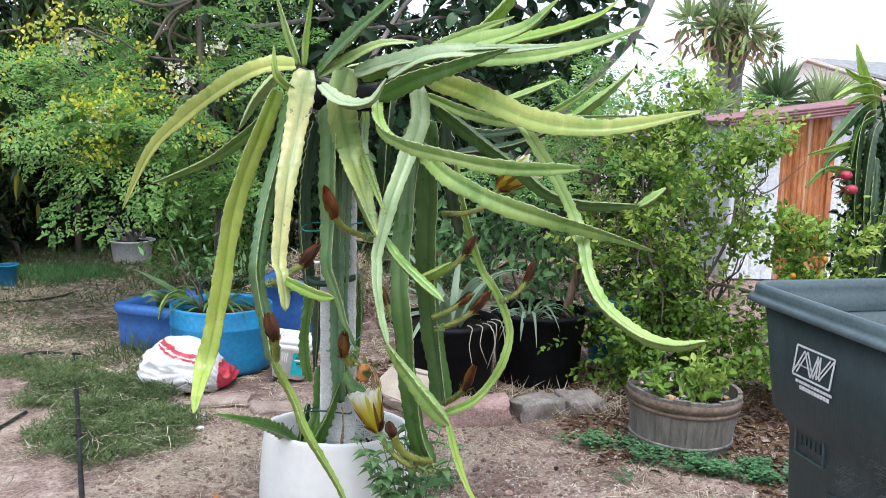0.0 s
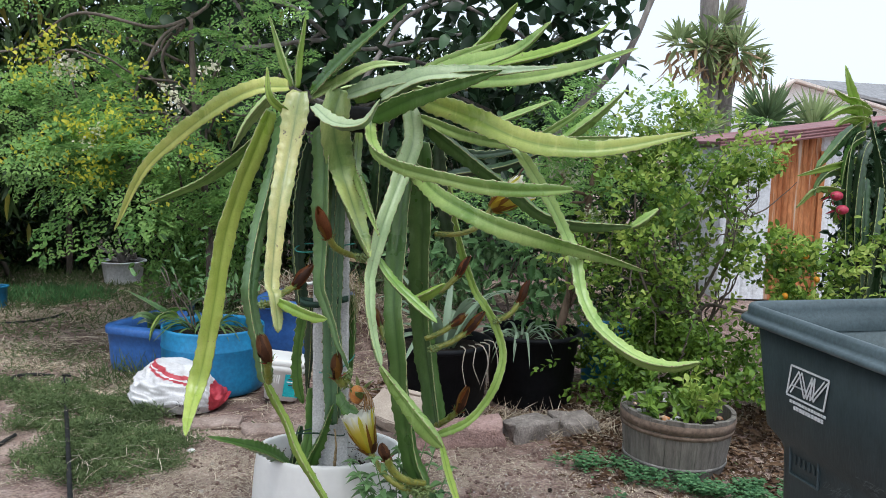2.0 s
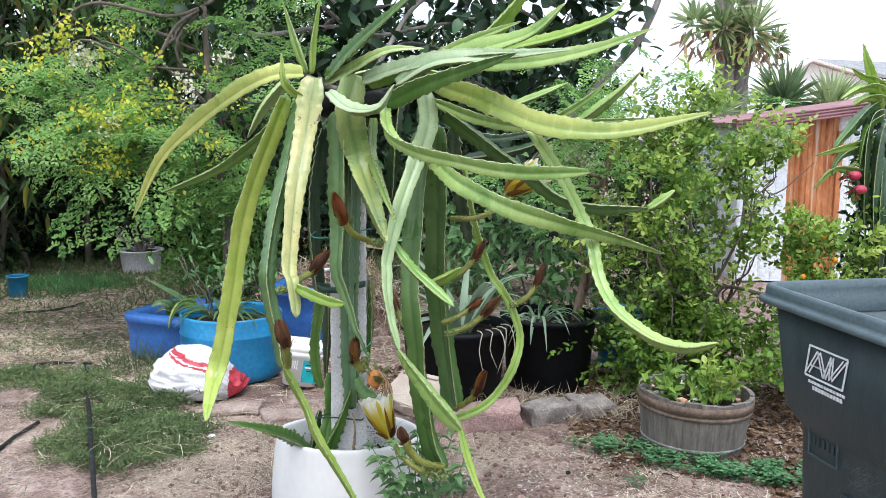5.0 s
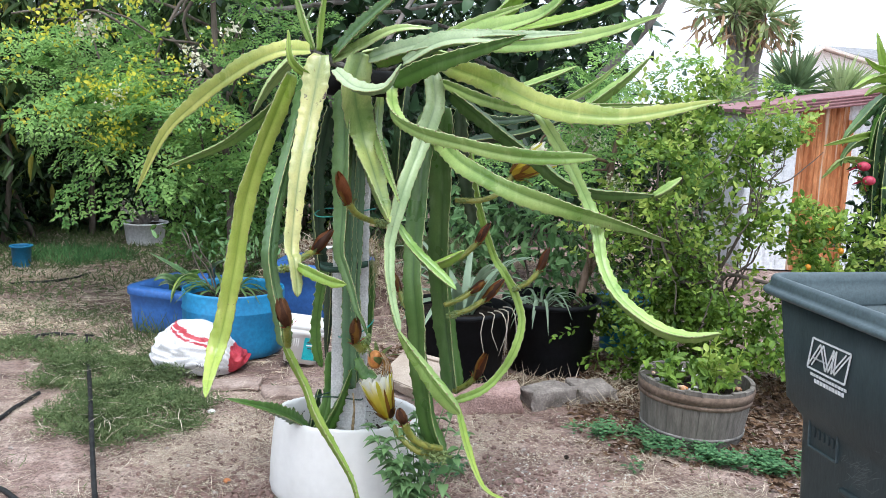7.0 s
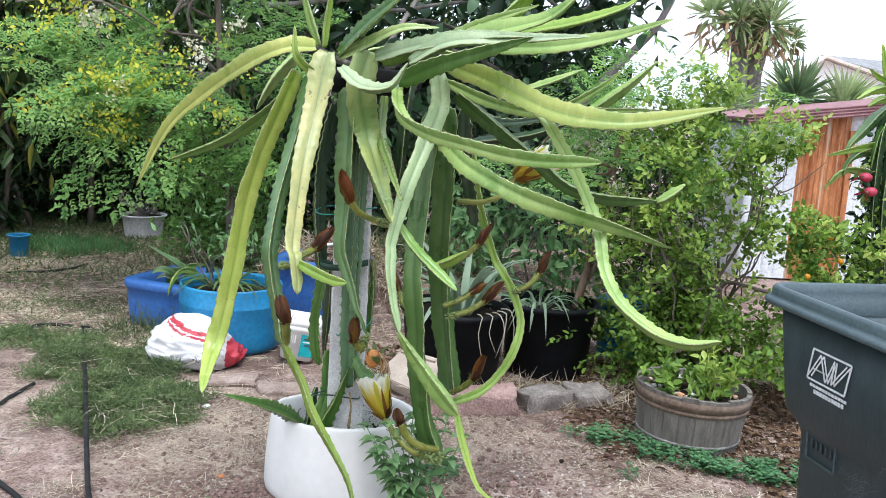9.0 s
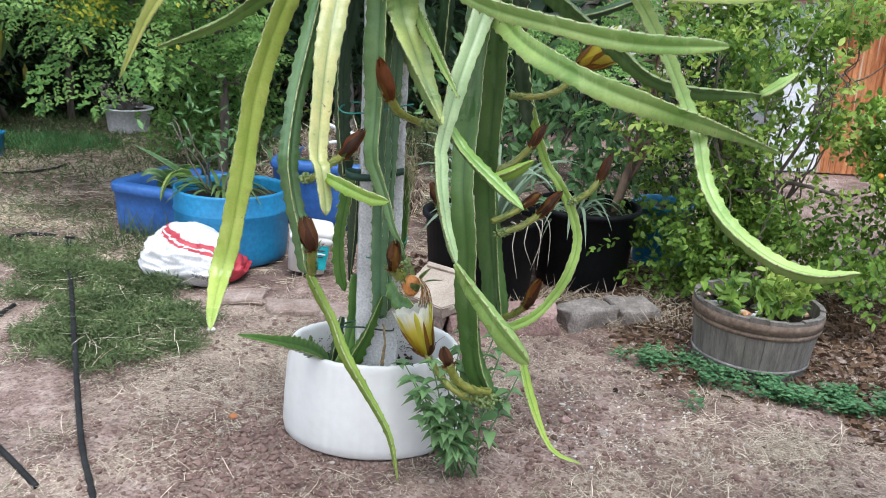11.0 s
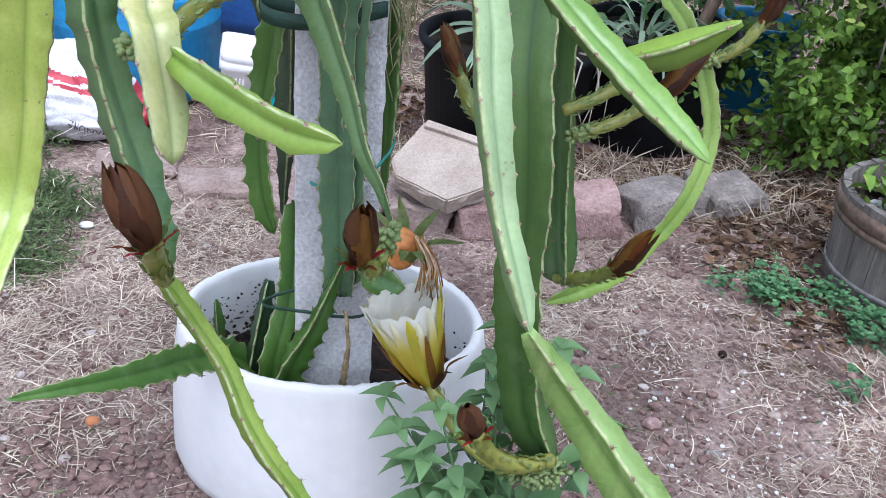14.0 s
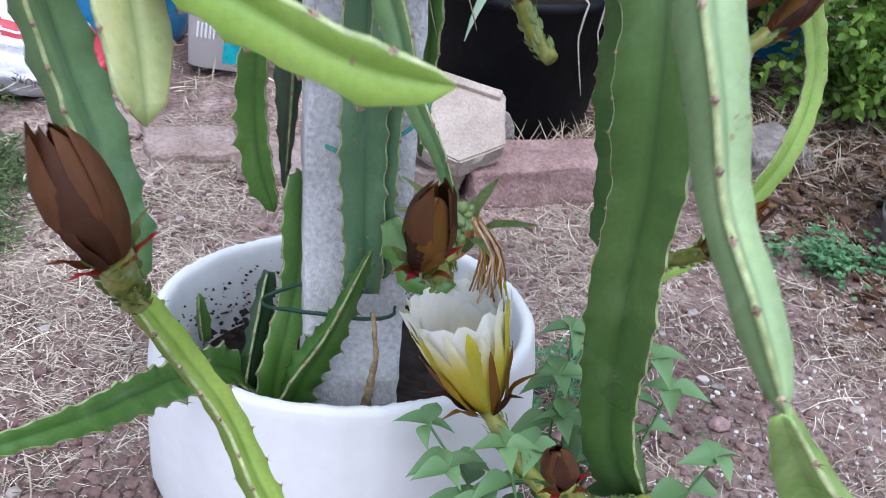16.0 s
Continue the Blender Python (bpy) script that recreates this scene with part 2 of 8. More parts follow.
brick_grey = mottled("grey_concrete_edging", (0.14, 0.12, 0.108), (0.35, 0.305, 0.275), 11, 90, 0.95, 1.0, 0.012, low=0.65)
paver_mat = mottled("tan_concrete_paver", (0.34, 0.275, 0.222), (0.46, 0.385, 0.318), 9, 140, 0.95, 0.7, 0.005)
hose_mat = mottled("black_poly_pipe", (0.007, 0.007, 0.008), (0.022, 0.022, 0.022), 9, 70, 0.6, shine=0.3)
straw_mat = leafy("dry_straw", (0.31, 0.23, 0.16), (0.86, 0.76, 0.61), 0.75, 0.1, shine=0.25)
grass_mat = leafy("low_grass", (0.052, 0.092, 0.036), (0.205, 0.265, 0.115), 0.75, 0.2, (0.42, 0.38, 0.25), 0.06, 0.2, 0.45, 9.0)
lush_mat = leafy("lush_grass", (0.06, 0.17, 0.06), (0.18, 0.36, 0.14), 0.7, 0.3, shine=0.2)
clover_mat = leafy("clover_green", (0.038, 0.125, 0.052), (0.145, 0.29, 0.125), 0.6, 0.2, shine=0.25)
weed_mat = leafy("broadleaf_weed", (0.08, 0.19, 0.065), (0.22, 0.37, 0.155), 0.5, 0.25)
moringa_mat = leafy("moringa_leaf", (0.065, 0.19, 0.045), (0.34, 0.54, 0.16), 0.6, 0.4, shine=0.2, even=0.75)
moringa_yellow = leafy("moringa_yellow_leaf", (0.46, 0.50, 0.06), (0.80, 0.72, 0.10), 0.55, 0.45, (0.34, 0.50, 0.14), 0.3, 0.25)
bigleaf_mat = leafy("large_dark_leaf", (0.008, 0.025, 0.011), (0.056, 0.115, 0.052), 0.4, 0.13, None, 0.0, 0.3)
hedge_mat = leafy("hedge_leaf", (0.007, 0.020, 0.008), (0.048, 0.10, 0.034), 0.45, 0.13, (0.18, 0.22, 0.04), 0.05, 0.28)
strap_mat = leafy("hanging_leaf", (0.035, 0.08, 0.025), (0.12, 0.20, 0.06), 0.42, 0.3, (0.26, 0.24, 0.04), 0.06)
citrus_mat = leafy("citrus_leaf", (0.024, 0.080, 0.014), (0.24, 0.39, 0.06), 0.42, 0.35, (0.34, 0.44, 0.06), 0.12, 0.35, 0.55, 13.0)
citrus_tip_mat = leafy("citrus_new_leaf", (0.20, 0.36, 0.055), (0.56, 0.65, 0.17), 0.42, 0.45, shine=0.35, even=0.4)
yucca_mat = leafy("yucca_blade", (0.17, 0.25, 0.10), (0.46, 0.54, 0.28), 0.6, 0.35, shine=0.25)
yucca_dark = leafy("dark_yucca_blade", (0.07, 0.13, 0.06), (0.22, 0.31, 0.15), 0.55, 0.25, shine=0.3)
dead_frond_mat = leafy("dead_frond", (0.24, 0.14, 0.08), (0.56, 0.40, 0.26), 0.8, 0.15)
silver_leaf_mat = leafy("silvery_strap_leaf", (0.12, 0.20, 0.13), (0.32, 0.41, 0.28), 0.5, 0.25)
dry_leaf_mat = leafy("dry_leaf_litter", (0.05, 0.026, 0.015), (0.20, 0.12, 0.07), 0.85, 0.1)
blossom_mat = leafy("cream_blossom", (0.62, 0.60, 0.42), (0.85, 0.83, 0.68), 0.6, 0.3)


def petal_skin(name, foot, middle, tip):
    """A tepal that runs from yellow at its foot to white at its tip."""
    m, n, l, b = shader(name, 0.5)
    at = n.new("ShaderNodeAttribute")
    at.attribute_name = "along"
    r = ramp(n, [(0.1, foot), (0.55, middle), (0.85, tip)])
    l.new(at.outputs["Fac"], r.inputs[0])
    v = ramp(n, [(0.35, (0.93, 0.93, 0.91)), (0.65, (1, 1, 1))])
    l.new(noise_at(n, l, 60.0, 4, (1, 1, 0.2)), v.inputs[0])
    col = mixed(n, l, 1.0, r.outputs[0], v.outputs[0], "MULTIPLY")
    l.new(col, b.inputs["Base Color"])
    t = n.new("ShaderNodeBsdfTranslucent")
    l.new(col, t.inputs[0])
    x = n.new("ShaderNodeMixShader")
    x.inputs[0].default_value = 0.28
    l.new(b.outputs[0], x.inputs[1])
    l.new(t.outputs[0], x.inputs[2])
    l.new(x.outputs[0], n["Material Output"].inputs[0])
    return m


petal_fade = petal_skin("white_petal_yellow_foot", (0.68, 0.52, 0.03), (0.82, 0.72, 0.12), (0.92, 0.90, 0.70))
petal_cream = petal_skin("cream_petal", (0.82, 0.76, 0.28), (0.92, 0.89, 0.66), (0.95, 0.945, 0.89))
petal_gold = leafy("gold_tepal", (0.48, 0.33, 0.03), (0.62, 0.46, 0.06), 0.5, 0.3)
petal_yellow = leafy("yellow_green_tepal", (0.62, 0.56, 0.05), (0.76, 0.72, 0.13), 0.5, 0.3)
petal_brown = leafy("bronze_tepal", (0.22, 0.10, 0.02), (0.36, 0.18, 0.03), 0.55, 0.2)
bud_brown = leafy("brown_tepal", (0.12, 0.048, 0.022), (0.25, 0.11, 0.042), 0.55, 0.15)
bud_red = leafy("red_sepal", (0.30, 0.02, 0.03), (0.52, 0.06, 0.06), 0.5, 0.2)
petal_orange = leafy("withered_orange_tepal", (0.16, 0.045, 0.012), (0.36, 0.12, 0.035), 0.6, 0.2)
bud_dark = leafy("dark_maroon_tepal", (0.055, 0.020, 0.012), (0.14, 0.055, 0.022), 0.55, 0.1)
tube_mat = succulent("flower_tube", (0.13, 0.16, 0.02), (0.30, 0.29, 0.06), False)
knob_mat = mottled("green_knobs", (0.11, 0.17, 0.05), (0.24, 0.31, 0.11), 30, 160, 0.55)
scale_mat = mottled("bud_scale", (0.12, 0.19, 0.04), (0.28, 0.33, 0.11), 30, 160, 0.6)
fruit_red = mottled("red_fruit_skin", (0.34, 0.015, 0.05), (0.52, 0.05, 0.10), 20, 120, 0.45)
fruit_orange = mottled("orange_fruit_skin", (0.62, 0.22, 0.01), (0.75, 0.32, 0.02), 20, 160, 0.4)
fruit_green = mottled("green_fruit_skin", (0.10, 0.19, 0.02), (0.17, 0.27, 0.04), 20, 160, 0.4)


def ground_material():
    m, n, l, b = shader("dry_dirt", 0.95)
    t = n.new("ShaderNodeTexCoord")
    broad, mid, fine = noise_at(n, l, 0.9, 5), noise_at(n, l, 7.0, 6), noise_at(n, l, 70.0, 8, rough=0.7)
    r = ramp(n, [(0.38, (0.150, 0.088, 0.072)), (0.50, (0.295, 0.203, 0.175)), (0.62, (0.47, 0.36, 0.315))])
    l.new(mixed(n, l, 0.55, broad, mid), r.inputs[0])
    g = ramp(n, [(0.36, (0.38, 0.35, 0.33)), (0.50, (1, 1, 1)), (0.64, (1.4, 1.37, 1.34))])
    l.new(fine, g.inputs[0])
    damp = ramp(n, [(0.40, (0.60, 0.57, 0.55)), (0.56, (1.08, 1.08, 1.08))])
    l.new(noise_at(n, l, 2.6, 5), damp.inputs[0])
    dirt = mixed(n, l, 1.0, r.outputs[0], damp.outputs[0], "MULTIPLY")
    l.new(mixed(n, l, 1.0, dirt, g.outputs[0], "MULTIPLY"), b.inputs["Base Color"])
    crumb = noise_at(n, l, 190.0, 6, rough=0.7)
    bumped(n, l, b, mixed(n, l, 0.45, mixed(n, l, 0.6, mid, fine), crumb), 1.0, 0.022)
    return m


ground_mat = ground_material()
# ---- builders ----
def thing(name, label, category, at=(0, 0, 0), group="", kind=""):
    ob = new(name)
    ob.location = at
    ob.empty_display_size = 0.1
    return tagged(ob, label, category, group, kind)


def world_of(ob):
    m = ob.matrix_basis.copy()
    return world_of(ob.parent) @ ob.matrix_parent_inverse @ m if ob.parent else m


def seat(ob, parent):
    """Put ob under parent, leaving it where it is in the world."""
    ob.parent = parent
    ob.matrix_parent_inverse = world_of(parent).inverted()
    return ob


def mesh_object(name, verts, faces, mats, slots=None, smooth=True):
    me = bpy.data.meshes.new(name)
    me.from_pydata([tuple(v) for v in verts], [], [tuple(f) for f in faces])
    for m in mats if isinstance(mats, (list, tuple)) else [mats]:
        me.materials.append(m)
    if slots is not None:
        me.polygons.foreach_set("material_index", np.asarray(slots, dtype=np.int32))
    me.polygons.foreach_set("use_smooth", np.full(len(me.polygons), smooth))
    me.update()
    return new(name, me)


def tri_object(name, verts, tris, mats, slots=None, smooth=False):
    """A mesh of many triangles from arrays."""
    me = bpy.data.meshes.new(name)
    v, f = np.asarray(verts, dtype=np.float32), np.asarray(tris, dtype=np.int32)
    me.vertices.add(len(v))
    me.vertices.foreach_set("co", v.ravel())
    me.loops.add(f.size)
    me.loops.foreach_set("vertex_index", f.ravel())
    me.polygons.add(len(f))
    me.polygons.foreach_set("loop_start", np.arange(0, f.size, 3, dtype=np.int32))
    for m in mats if isinstance(mats, (list, tuple)) else [mats]:
        me.materials.append(m)
    if slots is not None:
        me.polygons.foreach_set("material_index", np.asarray(slots, dtype=np.int32))
    me.polygons.foreach_set("use_smooth", np.full(len(f), smooth))
    me.update(calc_edges=True)
    return new(name, me)


def part(name, bm, material, parent, label="", smooth=True):
    """Link a bmesh as one mesh object under a thing or a part."""
    me = bpy.data.meshes.new(name)
    bm.to_mesh(me)
    bm.free()
    for m in material if isinstance(material, (list, tuple)) else [material]:
        me.materials.append(m)
    me.polygons.foreach_set("use_smooth", np.full(len(me.polygons), smooth))
    ob = new(name, me)
    if parent:
        seat(ob, parent)
    return tagged(ob, label)


def unit(v):
    v = np.asarray(v, float)
    return v / np.maximum(np.linalg.norm(v, axis=-1, keepdims=True), 1e-9)


def spline(pts, step=0.012):
    """Points evenly along a Catmull-Rom curve."""
    p = np.array(pts, float)
    p = np.vstack([2 * p[0] - p[1], p, 2 * p[-1] - p[-2]])
    out = []
    for i in range(1, len(p) - 2):
        a, b, c, d = p[i - 1], p[i], p[i + 1], p[i + 2]
        k = max(2, int(np.linalg.norm(c - b) / step))
        for s in np.linspace(0, 1, k, endpoint=False):
            out.append(0.5 * (2 * b + (c - a) * s + (2 * a - 5 * b + 4 * c - d) * s * s + (3 * b - a - 3 * c + d) * s ** 3))
    out.append(p[-2])
    return np.array(out)


def frames_along(c, first=(0, -1, 0)):
    """Tangents and two carried normals for each point of a curve."""
    t = unit(np.gradient(c, axis=0))
    u = np.array(first, float)
    us = []
    for k in range(len(c)):
        u = u - t[k] * (u @ t[k])
        if np.linalg.norm(u) < 1e-4:
            u = np.cross(t[k], (1, 0, 0))
        u = u / np.linalg.norm(u)
        us.append(u.copy())
    us = np.array(us)
    return t, us, np.cross(t, us)


def sweep(c, radii, sides=8, first=(0, -1, 0), wobble=0.0, seed=0):
    """A round tube along a curve: vertices and faces."""
    rng = np.random.RandomState(seed)
    t, u, v = frames_along(c, first)
    ang = np.arange(sides) * 2 * math.pi / sides
    verts, faces = [], []
    for k in range(len(c)):
        r = radii[k] * (1 + wobble * rng.uniform(-1, 1, sides))
        for a, q in zip(ang, r):
            verts.append(c[k] + q * (math.cos(a) * u[k] + math.sin(a) * v[k]))
    for k in range(len(c) - 1):
        for s in range(sides):
            a, b = k * sides + s, k * sides + (s + 1) % sides
            faces.append((a, b, b + sides, a + sides))
    faces.append(tuple(range(sides))[::-1])
    faces.append(tuple((len(c) - 1) * sides + s for s in range(sides)))
    return verts, faces


def tube(name, pts, r0, r1, mat, parent=None, sides=8, step=0.03, wobble=0.0, seed=0, label=""):
    c = spline(pts, step)
    ob = mesh_object(name, *sweep(c, np.linspace(r0, r1, len(c)), sides, (0.3, -1, 0.1), wobble, seed), mat)
    if parent:
        seat(ob, parent)
    return tagged(ob, label)


def lathe(profile, sides=48, wobble=0.0, seed=0):
    """A turned bmesh from (radius, height) pairs; a radius of 0 closes it."""
    rng = np.random.RandomState(seed)
    bm = bmesh.new()
    warp = [1 + wobble * math.sin(2 * a * 2 * math.pi / sides + 0.7) + wobble * 0.4 * rng.uniform(-1, 1) for a in range(sides)]
    rings = []
    for r, z in profile:
        if r <= 0:
            rings.append([bm.verts.new((0, 0, z))])
        else:
            rings.append([bm.verts.new((r * warp[s] * math.cos(2 * math.pi * s / sides), r * warp[s] * math.sin(2 * math.pi * s / sides), z)) for s in range(sides)])
    for a, b in zip(rings, rings[1:]):
        for s in range(sides):
            n = (s + 1) % sides
            if len(a) == 1 and len(b) == 1:
                continue
            if len(a) == 1:
                bm.faces.new((a[0], b[n], b[s]))
            elif len(b) == 1:
                bm.faces.new((a[s], a[n], b[0]))
            else:
                bm.faces.new((a[s], a[n], b[n], b[s]))
    bmesh.ops.recalc_face_normals(bm, faces=bm.faces)
    return bm


def box_bm(size, bevel=0.0, at=(0, 0, 0), turn=None, segments=2):
    bm = bmesh.new()
    bmesh.ops.create_cube(bm, size=1.0, matrix=Matrix.Diagonal((*size, 1)))
    if bevel:
        bmesh.ops.bevel(bm, geom=bm.edges[:], offset=bevel, segments=segments, affect="EDGES", profile=0.6)
    m = Matrix.Translation(at) @ (turn if turn else Matrix.Identity(4))
    bmesh.ops.transform(bm, matrix=m, verts=bm.verts)
    return bm


def roughen(bm, amount, scale=12.0, seed=0.0):
    for v in bm.verts:
        d = noise.noise_vector(v.co * scale + Vector((seed, seed * 1.7, 0)))
        v.co += d * amount
    return bm


def leaf_arrays(p, d, n, length, width, fold=0.25, droop=0.15, fine=False):
    """Many leaves at once. p: feet, d: ways, n: upper sides, length and width per leaf."""
    k = len(p)
    d = unit(d)
    side = unit(np.cross(d, n))
    up = np.cross(side, d)
    L, W = np.asarray(length).reshape(-1, 1), np.asarray(width).reshape(-1, 1)

    def at(s, w, lift):
        return p + d * L * s + side * W * w + up * (L * (-droop) * s * s + W * lift)
    if fine in ("round", "ovate"):
        shape = ((0.1, 0.27), (0.24, 0.47), (0.38, 0.5), (0.54, 0.41), (0.72, 0.25), (0.88, 0.09)) if fine == "ovate" else ((0.1, 0.22), (0.24, 0.42), (0.4, 0.5), (0.56, 0.49), (0.72, 0.38), (0.87, 0.2))
        rows, t = [at(0, 0, 0)], [(0, 2, 1), (0, 3, 2)]
        for i, (s, w) in enumerate(shape):
            rows += [at(s, -w, fold * w * 2), at(s, 0, 0), at(s, w, fold * w * 2)]
            a = 1 + 3 * i
            if i < 5:
                t += [(a, a + 1, a + 4), (a, a + 4, a + 3), (a + 1, a + 2, a + 5), (a + 1, a + 5, a + 4)]
            else:
                t += [(a, a + 1, a + 3), (a + 1, a + 2, a + 3)]
        rows.append(at(1, 0, 0))
    elif fine:
        rows = [at(0, 0, 0), at(.3, -.5, fold), at(.3, 0, 0), at(.3, .5, fold), at(.68, -.38, fold), at(.68, 0, 0), at(.68, .38, fold), at(1, 0, 0)]
        t = [(0, 2, 1), (0, 3, 2), (1, 2, 5), (1, 5, 4), (2, 3, 6), (2, 6, 5), (4, 5, 7), (5, 6, 7)]
    else:
        rows = [at(0, 0, 0), at(.45, -.5, fold), at(1, 0, 0), at(.45, .5, fold)]
        t = [(0, 2, 1), (0, 3, 2)]
    v = np.stack(rows, 1).reshape(-1, 3)
    m = len(rows)
    f = (np.array(t)[None] + (np.arange(k) * m)[:, None, None]).reshape(-1, 3)
    return v, f


def any_way(rng, k, up=0.0):
    d = unit(rng.normal(size=(k, 3)))
    d[:, 2] += up
    return unit(d)


def leaf_cloud(name, mat, parent, feet, seed, length, width, up=0.0, fine=False, fold=0.25, droop=0.2, out_from=None, label=""):
    """Leaves standing at the given feet."""
    rng = np.random.RandomState(seed)
    k = len(feet)
    d = any_way(rng, k, up)
    if out_from is not None:
        d = unit(d * 0.8 + unit(feet - np.asarray(out_from)))
    n = any_way(rng, k, 1.0)
    s = rng.uniform(0.6, 1.25, k)
    v, f = leaf_arrays(feet, d, n, length * s, width * s, fold, droop, fine)
    ob = tri_object(name, v, f, mat, None, fine == "round")
    if parent:
        seat(ob, parent)
    return tagged(ob, label, kind="stuff")


def clumps(rng, count, centres, spread):
    """Points gathered round centres."""
    c = np.asarray(centres)
    i = rng.randint(0, len(c), count)
    return c[i] + rng.normal(size=(count, 3)) * np.asarray(spread)


def limb(rng, a, b, sag=0.1, n=4):
    """A wandering line from a to b."""
    a, b = np.array(a, float), np.array(b, float)
    out = [a]
    for i in range(1, n):
        out.append(a + (b - a) * i / n + rng.normal(size=3) * sag * np.linalg.norm(b - a) * 0.5)
    return [tuple(q) for q in out + [b]]
# ---- ground ----
def stretch_axis(near0, near1, fine, far0, far1, n):
    a = np.arange(near0, near1, fine)
    lo = near0 - (near0 - far0) * np.linspace(1, 0, n, endpoint=False) ** 2.5
    hi = near1 + (far1 - near1) * np.linspace(0, 1, n) ** 2.5
    return np.concatenate([lo, a, hi])


def ground_height(x, y):
    h = 0.012 * noise.noise(Vector((x * 0.9, y * 0.9, 0.3))) + 0.007 * noise.noise(Vector((x * 4.1, y * 4.1, 2.0)))
    near = max(0.0, 1 - max(abs(x) - 4, abs(y - 4) - 4, 0) / 6)
    return h * near + 0.004 * near * noise.noise(Vector((x * 17, y * 17, 5.0)))


gx, gy = stretch_axis(-4.5, 3.2, 0.035, -300, 300, 22), stretch_axis(0.8, 8.5, 0.035, -120, 900, 24)
gv = [(x, y, ground_height(x, y)) for y in gy for x in gx]
gw = len(gx)
gf = [(j * gw + i, j * gw + i + 1, (j + 1) * gw + i + 1, (j + 1) * gw + i) for j in range(len(gy) - 1) for i in range(gw - 1)]
ground = tagged(mesh_object("ground", gv, gf, ground_mat), "dry reddish brown dirt with straw and pebbles", "ground", kind="structure")


# ---- boundary fence far behind the hedge ----
def fence_run(name, a, b, height, label):
    a, b = Vector(a), Vector(b)
    run = thing(name, label, "fence", a, kind="structure")
    n = int((b - a).length / 0.6)
    yaw = Matrix.Rotation(math.atan2((b - a).y, (b - a).x), 4, "Z")
    for i in range(n):
        c = a.lerp(b, (i + 0.5) / n)
        part("panel", box_bm((0.59, 0.03, height - 0.03 * (i % 3)), 0.006, (c.x, c.y, height / 2), yaw), fence_mat, run, smooth=False)
    return run


fence_run("fence_1", (-12, 12.5, 0), (2.0, 12.5, 0), 1.75, "dark weathered board fence behind the hedge")
fence_run("fence_2", (-8.5, -1.5, 0), (-9.5, 12.0, 0), 1.75, "dark weathered board fence at the side of the yard")


# ---- rusty garden shed ----
def build_shed():
    shed = thing("garden_shed", "rusted sheet-metal garden shed with white panels and maroon roof", "shed", (3.4, 8.5, 0))
    front, h = 8.5, 1.52
    edges = [2.62, 2.85, 3.08, 3.19, 3.30, 3.41, 3.53, 3.74, 3.95, 4.20, 4.5]
    for i, (a, b) in enumerate(zip(edges, edges[1:])):
        rusty = 3.08 < (a + b) / 2 < 3.53
        bm = bmesh.new()
        top = h + 0.075 + 0.1456 * (a - 3.45)
        prof = [(a, 0), (a + 0.02, -0.012), (a + (b - a) * 0.5 - 0.01, -0.014), (a + (b - a) * 0.5, -0.006), (a + (b - a) * 0.5 + 0.01, -0.014), (b - 0.02, -0.012), (b - 0.002, 0)]
        lo = [bm.verts.new((x, front + y, 0.02)) for x, y in prof]
        hi = [bm.verts.new((x, front + y, top)) for x, y in prof]
        lob = [bm.verts.new((x, front + 0.03, 0.02)) for x in (a, b - 0.002)]
        hib = [bm.verts.new((x, front + 0.03, top)) for x in (a, b - 0.002)]
        for q in range(len(prof) - 1):
            bm.faces.new((lo[q], lo[q + 1], hi[q + 1], hi[q]))
        bm.faces.new((lo[-1], lob[1], hib[1], hi[-1]))
        bm.faces.new((lob[1], lob[0], hib[0], hib[1]))
        bm.faces.new((lob[0], lo[0], hi[0], hib[0]))
        part("wall_panel", bm, rust_mat if rusty else panel_white, shed, "rust-streaked orange panel" if rusty else "chalky white panel", False)
    for x, y0, y1 in ((2.63, 8.53, 10.2), (4.5, 8.53, 10.2)):
        part("side_wall", box_bm((0.03, y1 - y0, h - 0.05), 0.004, (x, (y0 + y1) / 2, (h - 0.05) / 2)), panel_white, shed, smooth=False)
    part("back_wall", box_bm((1.87, 0.03, h - 0.05), 0.004, (3.56, 10.2, (h - 0.05) / 2)), panel_white, shed, smooth=False)
    slope = Matrix.Rotation(-math.atan2(0.150, 1.03), 4, "Y")
    roof = part("roof", box_bm((2.2, 2.0, 0.03), 0.004, (3.60, 9.33, h + 0.150), slope), roof_red, shed, "faded maroon ribbed roof", False)
    fascia = part("fascia", box_bm((2.2, 0.03, 0.10), 0.006, (3.60, 8.31, h + 0.137), slope), roof_red, shed, "maroon roof edge", False)
    for dz in (-0.036, -0.008, 0.020, 0.046):
        part("roof_rib", box_bm((2.2, 0.018, 0.014), 0.005, (3.60, 8.288, h + 0.137 + dz), slope), roof_red, fascia, smooth=False)
    part("corner_post", box_bm((0.05, 0.05, 1.45), 0.004, (3.54, 8.475, 0.735)), rust_mat, shed, "rusted corner post", False)


build_shed()


